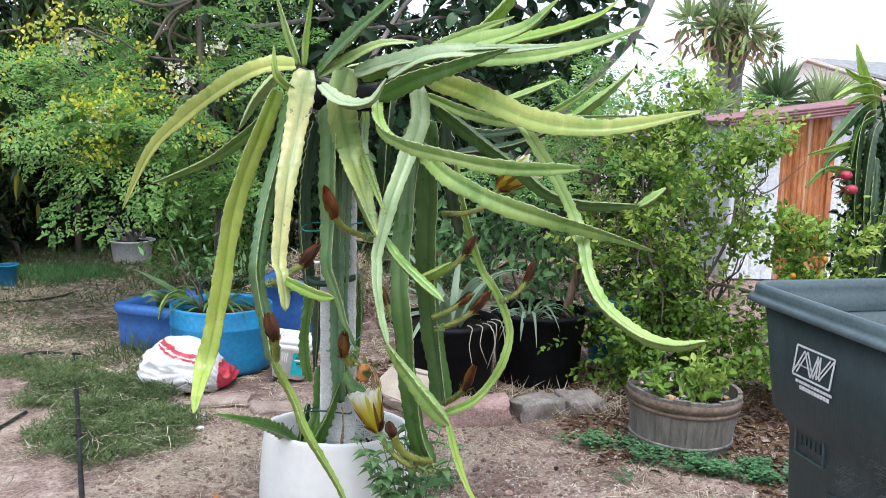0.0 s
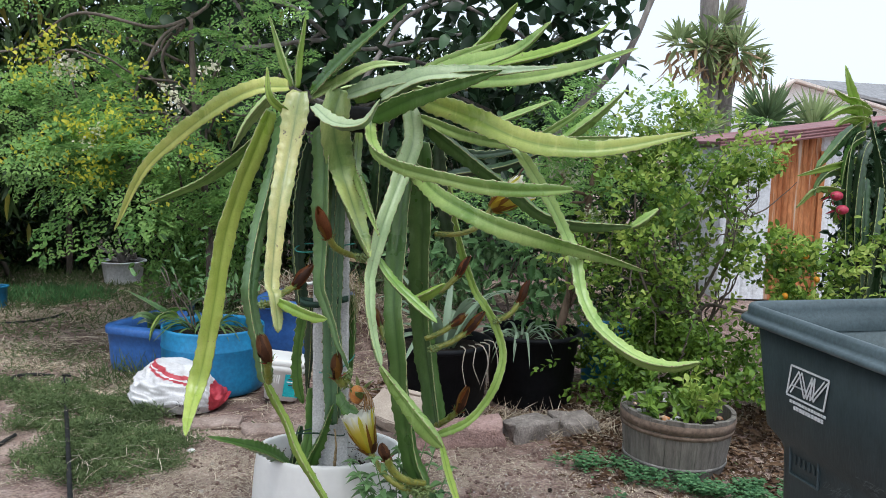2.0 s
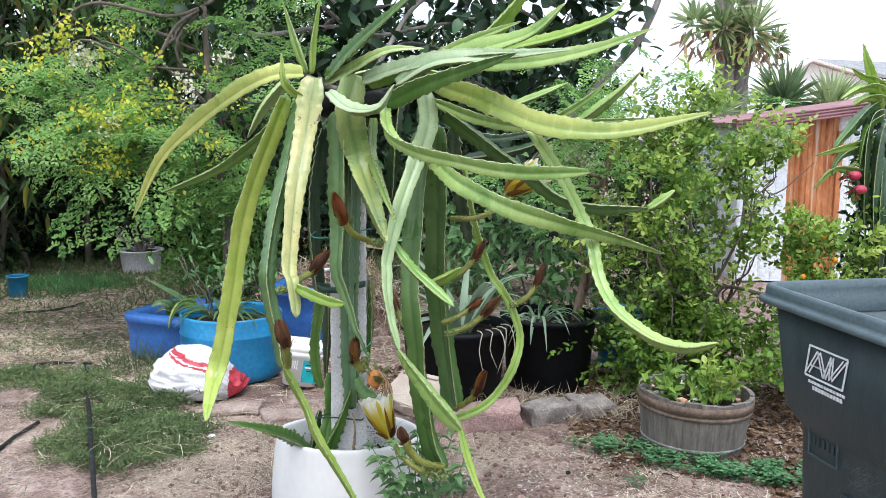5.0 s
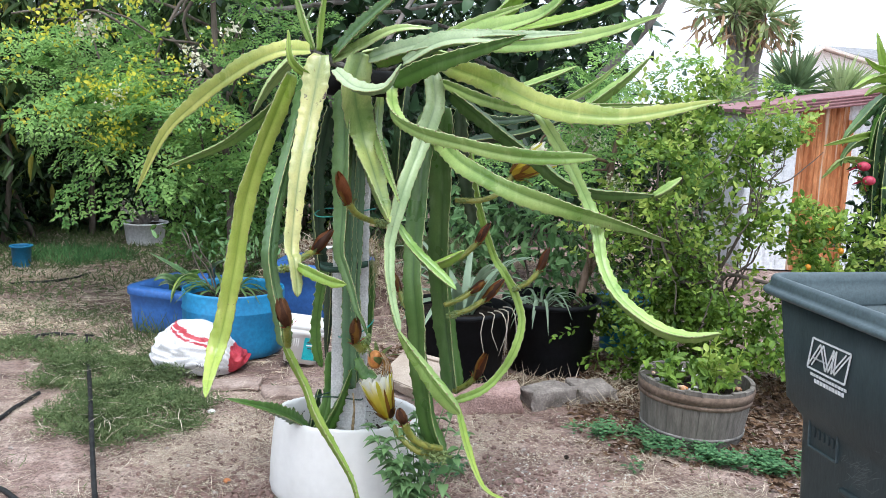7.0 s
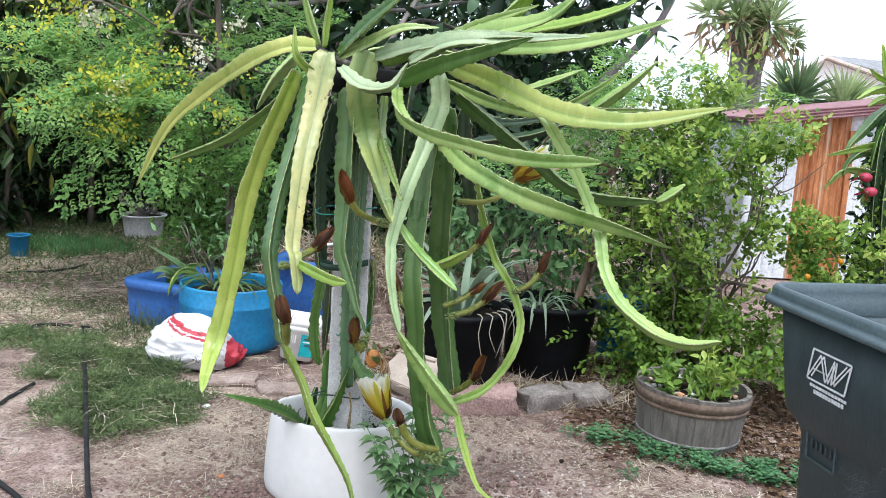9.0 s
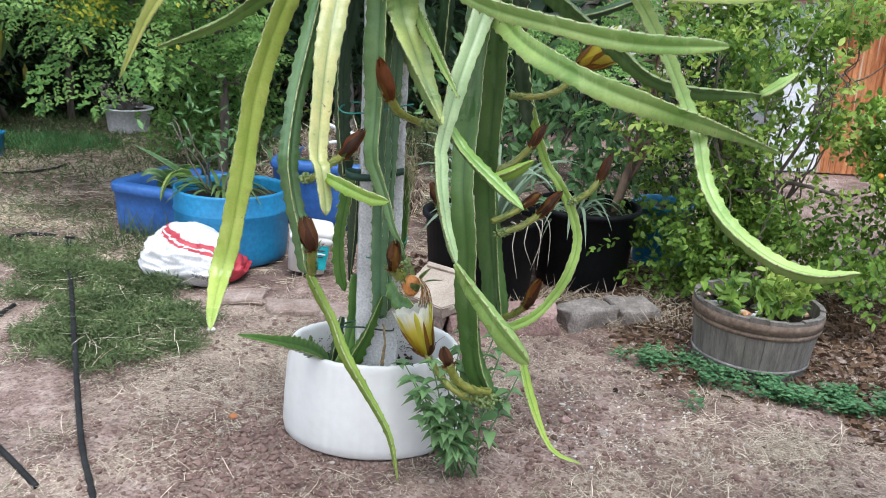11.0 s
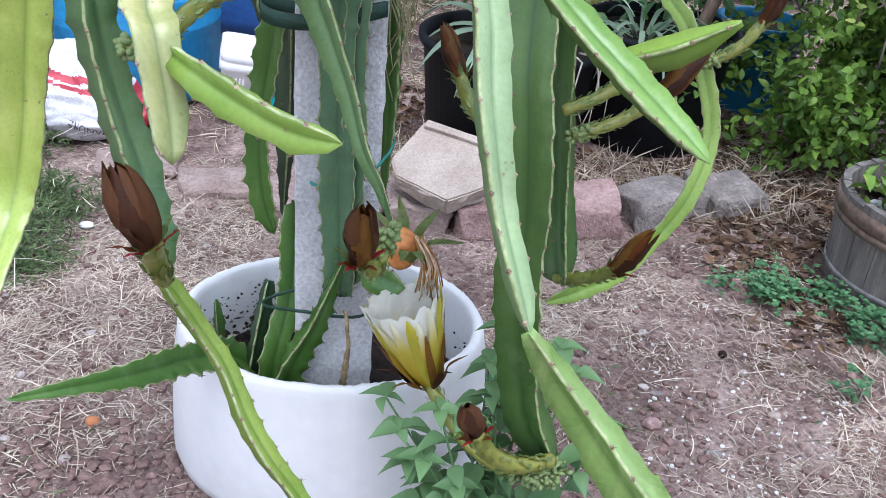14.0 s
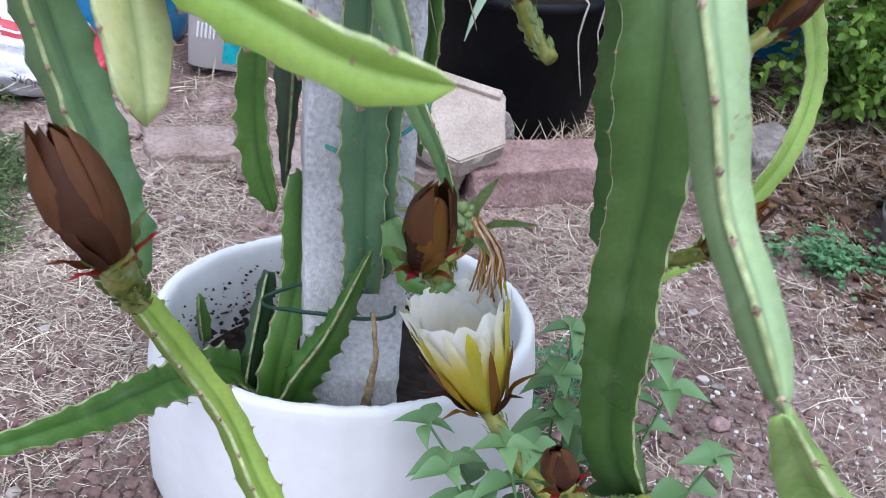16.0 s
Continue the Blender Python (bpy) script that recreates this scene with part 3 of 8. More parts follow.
# ---- neighbouring house ----
def build_house():
    y, xl, xm, xr = 30.0, 9.9, 11.0, 16.0
    house = thing("neighbour_house", "cream stucco house with tan fascia and grey roof", "house", (13, y, 0))
    prof = [(xl, 0), (xr, 0), (xr, 2.05), (xm, 3.45), (xl, 2.72)]
    bm = bmesh.new()
    f = [bm.verts.new((a, y, z)) for a, z in prof]
    g = [bm.verts.new((a, y + 9, z)) for a, z in prof]
    bm.faces.new(f)
    bm.faces.new(g[::-1])
    for i in range(5):
        j = (i + 1) % 5
        bm.faces.new((f[j], f[i], g[i], g[j]))
    bmesh.ops.recalc_face_normals(bm, faces=bm.faces)
    part("wall", bm, house_wall_mat, house, smooth=False)
    for (ax, az), (bx, bz) in (((xl - 0.4, 2.50), (xm, 3.46)), ((xm, 3.46), (xr + 0.5, 1.93))):
        ln = math.hypot(bx - ax, bz - az)
        t = Matrix.Rotation(-math.atan2(bz - az, bx - ax), 4, "Y")
        part("fascia", box_bm((ln, 0.5, 0.09), 0.01, ((ax + bx) / 2, y - 0.1, (az + bz) / 2 + 0.06), t), house_trim_mat, house, "tan fascia board", False)
    # main roof: the long slope that faces the yard behind the front gable
    bm = bmesh.new()
    q = [(xm, y + 0.2, 3.50), (xr + 4, y + 0.2, 1.7), (xr + 4, y + 6, 3.62), (xm + 2.4, y + 6, 3.62)]
    lo = [bm.verts.new(p) for p in q]
    hi = [bm.verts.new((p[0], p[1], p[2] + 0.1)) for p in q]
    bm.faces.new(lo[::-1])
    bm.faces.new(hi)
    for i in range(4):
        bm.faces.new((lo[i], lo[(i + 1) % 4], hi[(i + 1) % 4], hi[i]))
    bmesh.ops.recalc_face_normals(bm, faces=bm.faces)
    part("roof", bm, shingle_mat, house, "grey shingle roof", False)


build_house()
# ---- white drum pot with the cactus post ----
POT = (-0.385, 3.225)
OVAL = Matrix.Translation((*POT, 0)) @ Matrix.Diagonal((1.0, 0.79, 1.06, 1))


def build_white_pot():
    pot = thing("white_planter", "white cut-off plastic drum planter standing on bare dirt", "planter", (*POT, 0))
    bm = lathe([(0, 0.005), (0.20, 0.0), (0.284, 0.002), (0.297, 0.012), (0.303, 0.04), (0.299, 0.13), (0.289, 0.24), (0.281, 0.285), (0.279, 0.300),
                (0.273, 0.308), (0.264, 0.309), (0.259, 0.302), (0.258, 0.29), (0.256, 0.2), (0.254, 0.16)], 220, 0.008, 4)
    bmesh.ops.transform(bm, matrix=OVAL, verts=bm.verts)
    for v in bm.verts:
        if v.co.z > 0.30:
            v.co.z += 0.006 * noise.noise(v.co * 6) + 0.002 * noise.noise(v.co * 32) + 0.003 * noise.noise(v.co * 110)
    part("shell", bm, white_plastic, pot)
    bm = lathe([(0, 0.185), (0.08, 0.195), (0.16, 0.18), (0.22, 0.17), (0.2495, 0.165)], 48)
    bmesh.ops.subdivide_edges(bm, edges=bm.edges[:], cuts=2, use_grid_fill=True)
    bmesh.ops.transform(bm, matrix=OVAL, verts=bm.verts)
    for v in bm.verts:
        if math.hypot(v.co.x - POT[0], (v.co.y - POT[1]) / 0.79) < 0.235:
            v.co.z += 0.02 * noise.noise(v.co * 22) + 0.012 * noise.noise(v.co * 60)
    part("potting_soil", bm, soil_mat, pot, "dark crumbly soil")
    # soil splashed on the inner wall, and crumbs and dead bits on the soil
    r = np.random.RandomState(17)
    V, F = [], []
    ico = np.array([(0, 0, 1), (.9, 0, .1), (.2, .85, 0), (-.75, .5, .1), (-.7, -.55, 0), (.25, -.85, .1), (0, 0, -.6)])
    tri = np.array([(0, 1, 2), (0, 2, 3), (0, 3, 4), (0, 4, 5), (0, 5, 1), (6, 2, 1), (6, 3, 2), (6, 4, 3), (6, 5, 4), (6, 1, 5)])
    for i in range(420):
        a = r.uniform(0, 6.28) if i < 60 else r.choice((2.3, 1.9, 2.7, 1.2)) + r.normal() * 0.16
        wall = i < 260
        q = 0.2505 if wall else 0.24 * math.sqrt(r.uniform(0, 1))
        z = 0.20 + 0.075 * r.uniform(0, 1) ** 1.6 if wall else 0.197
        p = np.array((POT[0] + q * math.cos(a), POT[1] + 0.79 * q * math.sin(a), z * 1.06))
        F.append(tri + 7 * i)
        V.append(p + ico * r.uniform(0.6, 1.3, (7, 1)) * (r.uniform(0.0012, 0.004) if wall else r.uniform(0.003, 0.010)))
    tagged(seat(tri_object("soil_crumb", np.vstack(V), np.vstack(F), soil_mat), pot), "splashed crumbs of dark soil", kind="stuff")


build_white_pot()


def build_post():
    post = thing("concrete_post", "grey weathered square concrete post standing in the white planter", "post", (-0.385, 3.17, 0))
    turn = Matrix.Rotation(radians(9), 4, "Z")
    bm = box_bm((0.132, 0.118, 1.42), 0.008, (0, 0, 0.85))
    bmesh.ops.subdivide_edges(bm, edges=[e for e in bm.edges if abs(e.verts[0].co.z - e.verts[1].co.z) > 0.5], cuts=60)
    bmesh.ops.transform(bm, matrix=Matrix.Translation((-0.378, 3.165, 0)) @ turn, verts=bm.verts)
    roughen(bm, 0.0035, 40)
    part("shaft", bm, concrete, post, smooth=False)


build_post()


def ring_band(name, centre, rx, ry, z, h, thick, mat, label, category, seed, tilt=0.0):
    """A strap tied round the post and stems."""
    rng = np.random.RandomState(seed)
    bm = bmesh.new()
    n = 40
    rows = []
    for i in range(n):
        a = 2 * math.pi * i / n
        k = 1 + 0.05 * math.sin(3 * a + seed) + 0.02 * rng.uniform(-1, 1)
        x, y = centre[0] + rx * k * math.cos(a), centre[1] + ry * k * math.sin(a)
        zz = z + 0.008 * math.sin(2 * a + seed) + tilt * math.cos(a)
        ox, oy = thick * math.cos(a), thick * math.sin(a)
        rows.append([bm.verts.new(q) for q in ((x, y, zz - h / 2), (x + ox, y + oy, zz - h / 2), (x + ox, y + oy, zz + h / 2), (x, y, zz + h / 2))])
    for i in range(n):
        a, b = rows[i], rows[(i + 1) % n]
        for k in range(4):
            bm.faces.new((a[k], a[(k + 1) % 4], b[(k + 1) % 4], b[k]))
    bmesh.ops.recalc_face_normals(bm, faces=bm.faces)
    ob = part(name, bm, mat, None)
    return tagged(ob, label, category)


ring_band("plant_strap", (-0.397, 3.094), 0.086, 0.021, 0.925, 0.022, 0.003, tie_mat, "dark green strap tied round post and stems", "strap", 2, 0.006)
ring_band("plant_strap", (-0.40, 3.110), 0.086, 0.038, 0.425, 0.005, 0.0025, tie_mat, "thin dark green tie low on the post", "strap", 5)
ring_band("twine", (-0.362, 3.155), 0.070, 0.075, 0.672, 0.004, 0.003, twine_mat, "teal twine tied round post and stems", "twine", 7, 0.03)
ring_band("twine", (-0.40, 3.155), 0.108, 0.088, 1.12, 0.004, 0.003, twine_mat, "teal twine tied round post and stems", "twine", 9, 0.01)


def build_support_tyre():
    bm = bmesh.new()
    R, r, n, k = 0.125, 0.052, 40, 14
    rows = [[bm.verts.new((-0.33 + (R + r * math.cos(b)) * math.cos(a), 3.19 + (R + r * math.cos(b)) * math.sin(a), 1.585 + 0.9 * r * math.sin(b)))
             for b in np.arange(k) * 2 * math.pi / k] for a in np.arange(n) * 2 * math.pi / n]
    for i in range(n):
        for j in range(k):
            bm.faces.new((rows[i][j], rows[(i + 1) % n][j], rows[(i + 1) % n][(j + 1) % k], rows[i][(j + 1) % k]))
    bmesh.ops.recalc_face_normals(bm, faces=bm.faces)
    tagged(part("rubber_support_ring", bm, rubber, None), "small old black tyre holding the cactus stems on the post", "plant support")


build_support_tyre()


# ---- half-barrel planter ----
def build_barrel():
    cx, cy = 1.15, 4.03
    tub = thing("barrel_planter", "weathered grey half-barrel planter with rusty-stained hoops, filled with soil", "planter", (cx, cy, 0))
    n, h = 22, 0.285
    tilt = Matrix.Translation((cx, cy, 0)) @ Matrix.Rotation(radians(2.0), 4, "Y")
    for i in range(n):
        a0, a1 = 2 * math.pi * (i + 0.012) / n, 2 * math.pi * (i + 0.988) / n
        bm = bmesh.new()
        cols = []
        for a in (a0, (a0 + a1) / 2, a1):
            col = []
            for z, r in ((0.0, 0.229), (0.06, 0.239), (0.14, 0.250), (0.22, 0.260), (h - 0.004 * (i % 3), 0.266)):
                col.append((bm.verts.new((r * math.cos(a), r * math.sin(a), z)), bm.verts.new(((r - 0.022) * math.cos(a), (r - 0.022) * math.sin(a), z))))
            cols.append(col)
        for c0, c1 in zip(cols, cols[1:]):
            for p, q, p1, q1 in zip(c0, c0[1:], c1, c1[1:]):
                bm.faces.new((p[0], p1[0], q1[0], q[0]))
                bm.faces.new((p1[1], p[1], q[1], q1[1]))
            bm.faces.new((c0[-1][0], c1[-1][0], c1[-1][1], c0[-1][1]))
        for c, flip in ((cols[0], 1), (cols[-1], 0)):
            for p, q in zip(c, c[1:]):
                f = (p[0], q[0], q[1], p[1])
                bm.faces.new(f if flip else f[::-1])
        bmesh.ops.transform(bm, matrix=tilt, verts=bm.verts)
        bmesh.ops.recalc_face_normals(bm, faces=bm.faces)
        part("stave", bm, wood_grey, tub, smooth=False)
    for z, r, hh in ((0.052, 0.2385, 0.016), (0.208, 0.2595, 0.020), (0.243, 0.2635, 0.042)):
        bm = lathe([(r, z - hh / 2), (r + 0.004, z - hh / 2), (r + 0.006, z + hh / 2), (r + 0.002, z + hh / 2)], 48, 0.004)
        bmesh.ops.transform(bm, matrix=tilt, verts=bm.verts)
        part("hoop", bm, hoop_grey if z < 0.1 else hoop_mat, tub, "flaked grey hoop" if z < 0.1 else "rust-stained flat hoop")
    bm = lathe([(0, 0.235), (0.1, 0.245), (0.18, 0.23), (0.2345, 0.225)], 32)
    bmesh.ops.subdivide_edges(bm, edges=bm.edges[:], cuts=2, use_grid_fill=True)
    for v in bm.verts:
        v.co.z += 0.02 * noise.noise(v.co * 25) if v.co.xy.length < 0.225 else 0
    bmesh.ops.transform(bm, matrix=tilt, verts=bm.verts)
    part("potting_soil", bm, soil_mat, tub, "dark soil with bark chips")
    # chips of bark and stone on the soil
    rng = np.random.RandomState(8)
    for i in range(26):
        a, r = rng.uniform(0, 6.28), 0.22 * math.sqrt(rng.uniform(0, 1))
        s = rng.uniform(0.012, 0.032)
        bm = bmesh.new()
        bmesh.ops.create_icosphere(bm, subdivisions=1, radius=s)
        for v in bm.verts:
            v.co = Vector((v.co.x, v.co.y * rng.uniform(0.6, 1), v.co.z * 0.5)) * rng.uniform(0.85, 1.1)
        bmesh.ops.transform(bm, matrix=tilt @ Matrix.Translation((r * math.cos(a), r * math.sin(a), 0.248)) @ Matrix.Rotation(rng.uniform(0, 6), 4, "Z"), verts=bm.verts)
        part("bark_chip", bm, (brick_grey, hoop_mat, rust_mat, concrete)[i % 4], tub, smooth=False)
    rng = np.random.RandomState(11)
    feet, ways = [], []
    for i in range(26):
        a, r = rng.uniform(0, 6.28), 0.2 * math.sqrt(rng.uniform(0, 1))
        base = np.array((cx + r * math.cos(a), cy + r * math.sin(a), 0.24))
        top = base + np.array((rng.uniform(-.07, .07), rng.uniform(-.09, .05), rng.uniform(.06, .17)))
        for s in np.linspace(0.35, 1, 9):
            feet.append(base + (top - base) * s + rng.normal(size=3) * 0.006)
    feet2 = []
    for i in range(16):
        base = np.array((cx + rng.uniform(0.0, 0.2), cy + rng.uniform(-0.16, 0.06), 0.24))
        top = base + np.array((rng.uniform(-.03, .06), rng.uniform(-.08, .02), rng.uniform(.10, .22)))
        tube("seedling_stem", [base, (base + top) / 2 + np.array((0.006, 0.0, 0.01)), top], 0.004, 0.002, citrus_tip_mat, tub, 6, 0.04)
        for s in np.linspace(0.3, 1, 10):
            feet2.append(base + (top - base) * s + rng.normal(size=3) * 0.005)
    leaf_cloud("shoot_leaves", citrus_tip_mat, tub, np.array(feet2), 13, 0.050, 0.024, 0.5, "round", label="pale yellow-green new shoots")
    leaf_cloud("seedling_leaves", citrus_mat, tub, np.array(feet), 12, 0.055, 0.026, 0.4, True, label="young glossy green shoots")


build_barrel()


# ---- nursery pots ----
def nursery_pot(cx, cy, r, h, mat, name, label, lip=0.012):
    pot = thing(name, label, "plant pot", (cx, cy, 0))
    bm = lathe([(0, 0.004), (r * 0.84, 0.0), (r * 0.86, 0.01), (r * 0.98, h * 0.93), (r, h * 0.93), (r + lip, h * 0.945), (r + lip, h * 0.99), (r, h), (r - 0.012, h * 0.99), (r * 0.96, h * 0.86)], 48, 0.006)
    bmesh.ops.transform(bm, matrix=Matrix.Translation((cx, cy, 0)), verts=bm.verts)
    part("shell", bm, mat, pot)
    bm = lathe([(0, h * 0.9), (r * 0.5, h * 0.89), (r * 0.955, h * 0.87)], 32)
    bmesh.ops.transform(bm, matrix=Matrix.Translation((cx, cy, 0)), verts=bm.verts)
    part("potting_soil", bm, soil_mat, pot, "dark soil")
    return pot


nursery_pot(0.0, 4.73, 0.29, 0.42, black_plastic, "nursery_pot", "large black plastic nursery pot behind the edging stones")
nursery_pot(0.545, 5.03, 0.275, 0.42, black_plastic, "nursery_pot", "large black plastic nursery pot beside the citrus bush")
nursery_pot(-3.20, 8.62, 0.205, 0.22, grey_pot_mat, "garden_pot", "round grey-white garden pot in front of the hedge", 0.02)
nursery_pot(1.05, 5.45, 0.17, 0.36, blue_light, "blue_bucket", "light blue bucket half hidden behind the citrus bush")
nursery_pot(-3.74, 7.22, 0.082, 0.19, blue_light, "blue_bucket", "light blue bucket under the hedge")


def build_blue_drum():
    cx, cy, r, h = -1.345, 5.09, 0.296, 0.385
    drum = thing("blue_drum_planter", "light blue plastic drum cut in half as a planter", "planter", (cx, cy, 0))
    bm = lathe([(0, 0.004), (r * 0.88, 0.0), (r * 0.96, 0.012), (r * 0.99, 0.04), (r, 0.10), (r, 0.264), (r + 0.004, 0.272), (r + 0.004, 0.280), (r, 0.288),
                (r, h - 0.012), (r - 0.002, h), (r - 0.010, h), (r - 0.012, h - 0.02), (r - 0.012, h - 0.1)], 64, 0.012, 2)
    bmesh.ops.transform(bm, matrix=Matrix.Translation((cx, cy, 0)), verts=bm.verts)
    part("shell", bm, blue_light, drum)
    bm = lathe([(0, h - 0.05), (r * 0.6, h - 0.055), (r - 0.013, h - 0.07)], 32)
    bmesh.ops.transform(bm, matrix=Matrix.Translation((cx, cy, 0)), verts=bm.verts)
    part("potting_soil", bm, soil_mat, drum, "dark soil")


build_blue_drum()


def blue_tub(cx, cy, sx, sy, h, yaw, label):
    """A square tub with soft corners and a rolled rim, open on top."""
    tub = thing("blue_tub_planter", label, "planter", (cx, cy, 0))
    m = Matrix.Translation((cx, cy, 0)) @ Matrix.Rotation(radians(yaw), 4, "Z")

    def outline(ax, ay, rad):
        pts = []
        for q, (qx, qy) in enumerate(((1, 1), (-1, 1), (-1, -1), (1, -1))):
            for a in np.linspace(0, math.pi / 2, 7):
                b = a + q * math.pi / 2
                pts.append((qx * (ax / 2 - rad) + rad * math.cos(b), qy * (ay / 2 - rad) + rad * math.sin(b)))
        return pts
    bm = bmesh.new()
    rings = []
    for inset, z in ((0.06, 0.0), (0.02, 0.02), (0.012, 0.08), (0.008, h * 0.55), (0.0, h - 0.058), (-0.010, h - 0.052), (-0.014, h - 0.044), (-0.014, h - 0.012), (-0.004, h - 0.001), (0.058, h), (0.068, h - 0.010), (0.075, h - 0.06), (0.08, h - 0.14)):
        rings.append([bm.verts.new((x, y, z)) for x, y in outline(sx - 2 * inset, sy - 2 * inset, max(0.03, 0.095 - inset))])
    for a, b in zip(rings, rings[1:]):
        for i in range(len(a)):
            bm.faces.new((a[i], a[(i + 1) % len(a)], b[(i + 1) % len(a)], b[i]))
    bmesh.ops.recalc_face_normals(bm, faces=bm.faces)
    bmesh.ops.transform(bm, matrix=m, verts=bm.verts)
    part("shell", bm, blue_deep, tub)
    bm = bmesh.new()
    bm.faces.new([bm.verts.new((x, y, h - 0.12)) for x, y in outline(sx - 0.15, sy - 0.15, 0.06)])
    bmesh.ops.transform(bm, matrix=m, verts=bm.verts)
    part("potting_soil", bm, soil_mat, tub, "dark soil")
    return tub


blue_tub(-1.765, 5.55, 0.56, 0.60, 0.30, -19, "deep blue square plastic tub planted with cactus cuttings")
blue_tub(-0.95, 5.95, 0.60, 0.55, 0.41, -6, "deep blue square plastic tub behind the cut drum")


# ---- sack, bucket, edging stones ----
def build_sack():
    c = Vector((-1.435, 4.69, 0.0))
    sack = thing("manure_sack", "half-empty white plastic manure sack with red print, lying on dirt", "sack", c)
    bm = bmesh.new()
    bmesh.ops.create_uvsphere(bm, u_segments=130, v_segments=80, radius=1.0)
    for v in bm.verts:
        p = v.co.copy()
        sx = math.copysign(abs(p.x) ** 0.75, p.x) * 0.258
        sy = math.copysign(abs(p.y) ** 0.8, p.y) * 0.20
        tall = 0.26 * (1.0 - 0.62 * max(0.0, p.x) - 0.12 * max(0.0, -p.x))
        sz = max(0.0, (p.z * 0.62 + 0.42)) * tall
        w = noise.noise(Vector((p.x * 2.2, p.y * 2.2, p.z * 2.0 + 3))) * 0.028 + noise.noise(Vector((p.x * 4, p.y * 4, p.z * 5))) * 0.010
        w += 0.016 * max(0.0, 0.18 - abs(noise.noise(Vector((p.x * 2.5 + p.z * 2, p.y * 2.5, p.z * 2.5))))) * 3 + 0.002 * noise.noise(Vector((p.x * 14, p.y * 14, p.z * 16)))
        d = Vector((sx, sy, 0)).normalized() if sx or sy else Vector((0, 0, 1))
        v.co = Vector((sx, sy, sz + (w if sz > 0.02 else 0))) + d * w
        v.co.z = max(v.co.z, 0.002)
    for f in bm.faces:
        q = f.calc_center_median()
        tear = 0.012 * noise.noise(q * 9)
        band = q.z + 0.28 * q.x
        red = (0.188 + tear < q.x < 0.36 and q.z < 0.15) or (-0.15 < q.x < 0.16 and q.y < 0.12 and (0.186 < band < 0.197 or 0.205 < band < 0.224 + 0.5 * tear))
        f.material_index = 1 if red else 0
    bmesh.ops.transform(bm, matrix=Matrix.Translation(c) @ Matrix.Rotation(radians(8), 4, "Z"), verts=bm.verts)
    skin = BVHTree.FromBMesh(bm)
    part("bag_body", bm, [bag_white, bag_red], sack)

    def printed(words, at, size, tilt, mat, name):
        """Lettering laid onto the front of the bag."""
        font = bpy.data.curves.new("lettering", "FONT")
        font.body, font.size, font.align_x, font.resolution_u = words, size, "CENTER", 3
        holder = bpy.data.objects.new("lettering", font)
        me = bpy.data.meshes.new_from_object(holder)
        bpy.data.objects.remove(holder)
        m = Matrix.Translation(at) @ Matrix.Rotation(radians(tilt), 4, "Y") @ Matrix.Rotation(radians(90), 4, "X")
        for v in me.vertices:
            p = m @ v.co
            hit, normal, _, _ = skin.ray_cast(Vector((p.x, 4.2, p.z)), Vector((0, 1, 0)))
            v.co = hit + normal * 0.003 if hit else p
        me.materials.append(mat)
        seat(new(name, me), sack)

    printed("MANURE", (-1.325, 4.5, 0.070), 0.030, 203, ink_dark, "lettering")


from mathutils.bvhtree import BVHTree

build_sack()


def build_white_bucket():
    c = (-0.905, 4.87)
    tub = thing("white_bucket", "square white plastic bucket with a teal label beside the blue drum", "bucket", (*c, 0))
    m = Matrix.Translation((*c, 0.022)) @ Matrix.Rotation(radians(9), 4, "Y") @ Matrix.Rotation(radians(12), 4, "Z") @ Matrix.Diagonal((1, 1, 0.86, 1))
    bm = bmesh.new()
    rings = []

    def sq(s, rad, z):
        out = []
        for q, (qx, qy) in enumerate(((1, 1), (-1, 1), (-1, -1), (1, -1))):
            for a in np.linspace(0, math.pi / 2, 6):
                b = a + q * math.pi / 2
                out.append(bm.verts.new((qx * (s - rad) + rad * math.cos(b), qy * (s - rad) + rad * math.sin(b), z)))
        return out
    for s, z in ((0.080, 0), (0.092, 0.008), (0.105, 0.2), (0.112, 0.205), (0.112, 0.235), (0.106, 0.24), (0.110, 0.245), (0.110, 0.275), (0.10, 0.28)):
        rings.append(sq(s, 0.03, z))
    for a, b in zip(rings, rings[1:]):
        for i in range(len(a)):
            bm.faces.new((a[i], a[(i + 1) % len(a)], b[(i + 1) % len(a)], b[i]))
    bm.faces.new(rings[-1])
    bm.faces.new(rings[0][::-1])
    bmesh.ops.recalc_face_normals(bm, faces=bm.faces)
    bmesh.ops.transform(bm, matrix=m, verts=bm.verts)
    part("body", bm, white_plastic, tub)
    lab = part("label", box_bm((0.085, 0.004, 0.15), 0.001, (0.048, -0.1035, 0.115)), teal_print, tub, "teal printed label", False)
    lab.data.transform(m)
    for i, (w, z) in enumerate(((0.05, 0.16), (0.06, 0.14), (0.04, 0.12))):
        bar = part("print_bar", box_bm((w, 0.004, 0.008), 0.001, (0.048, -0.1065, z)), (ink_dark, white_ink, ink_dark)[i], lab, smooth=False)
        bar.data.transform(m)
    for i in range(5):
        slot = part("rib", box_bm((0.006, 0.006, 0.055), 0.002, (-0.075 + i * 0.012, -0.103, 0.15)), white_plastic, tub, smooth=False)
        slot.data.transform(m)


build_white_bucket()


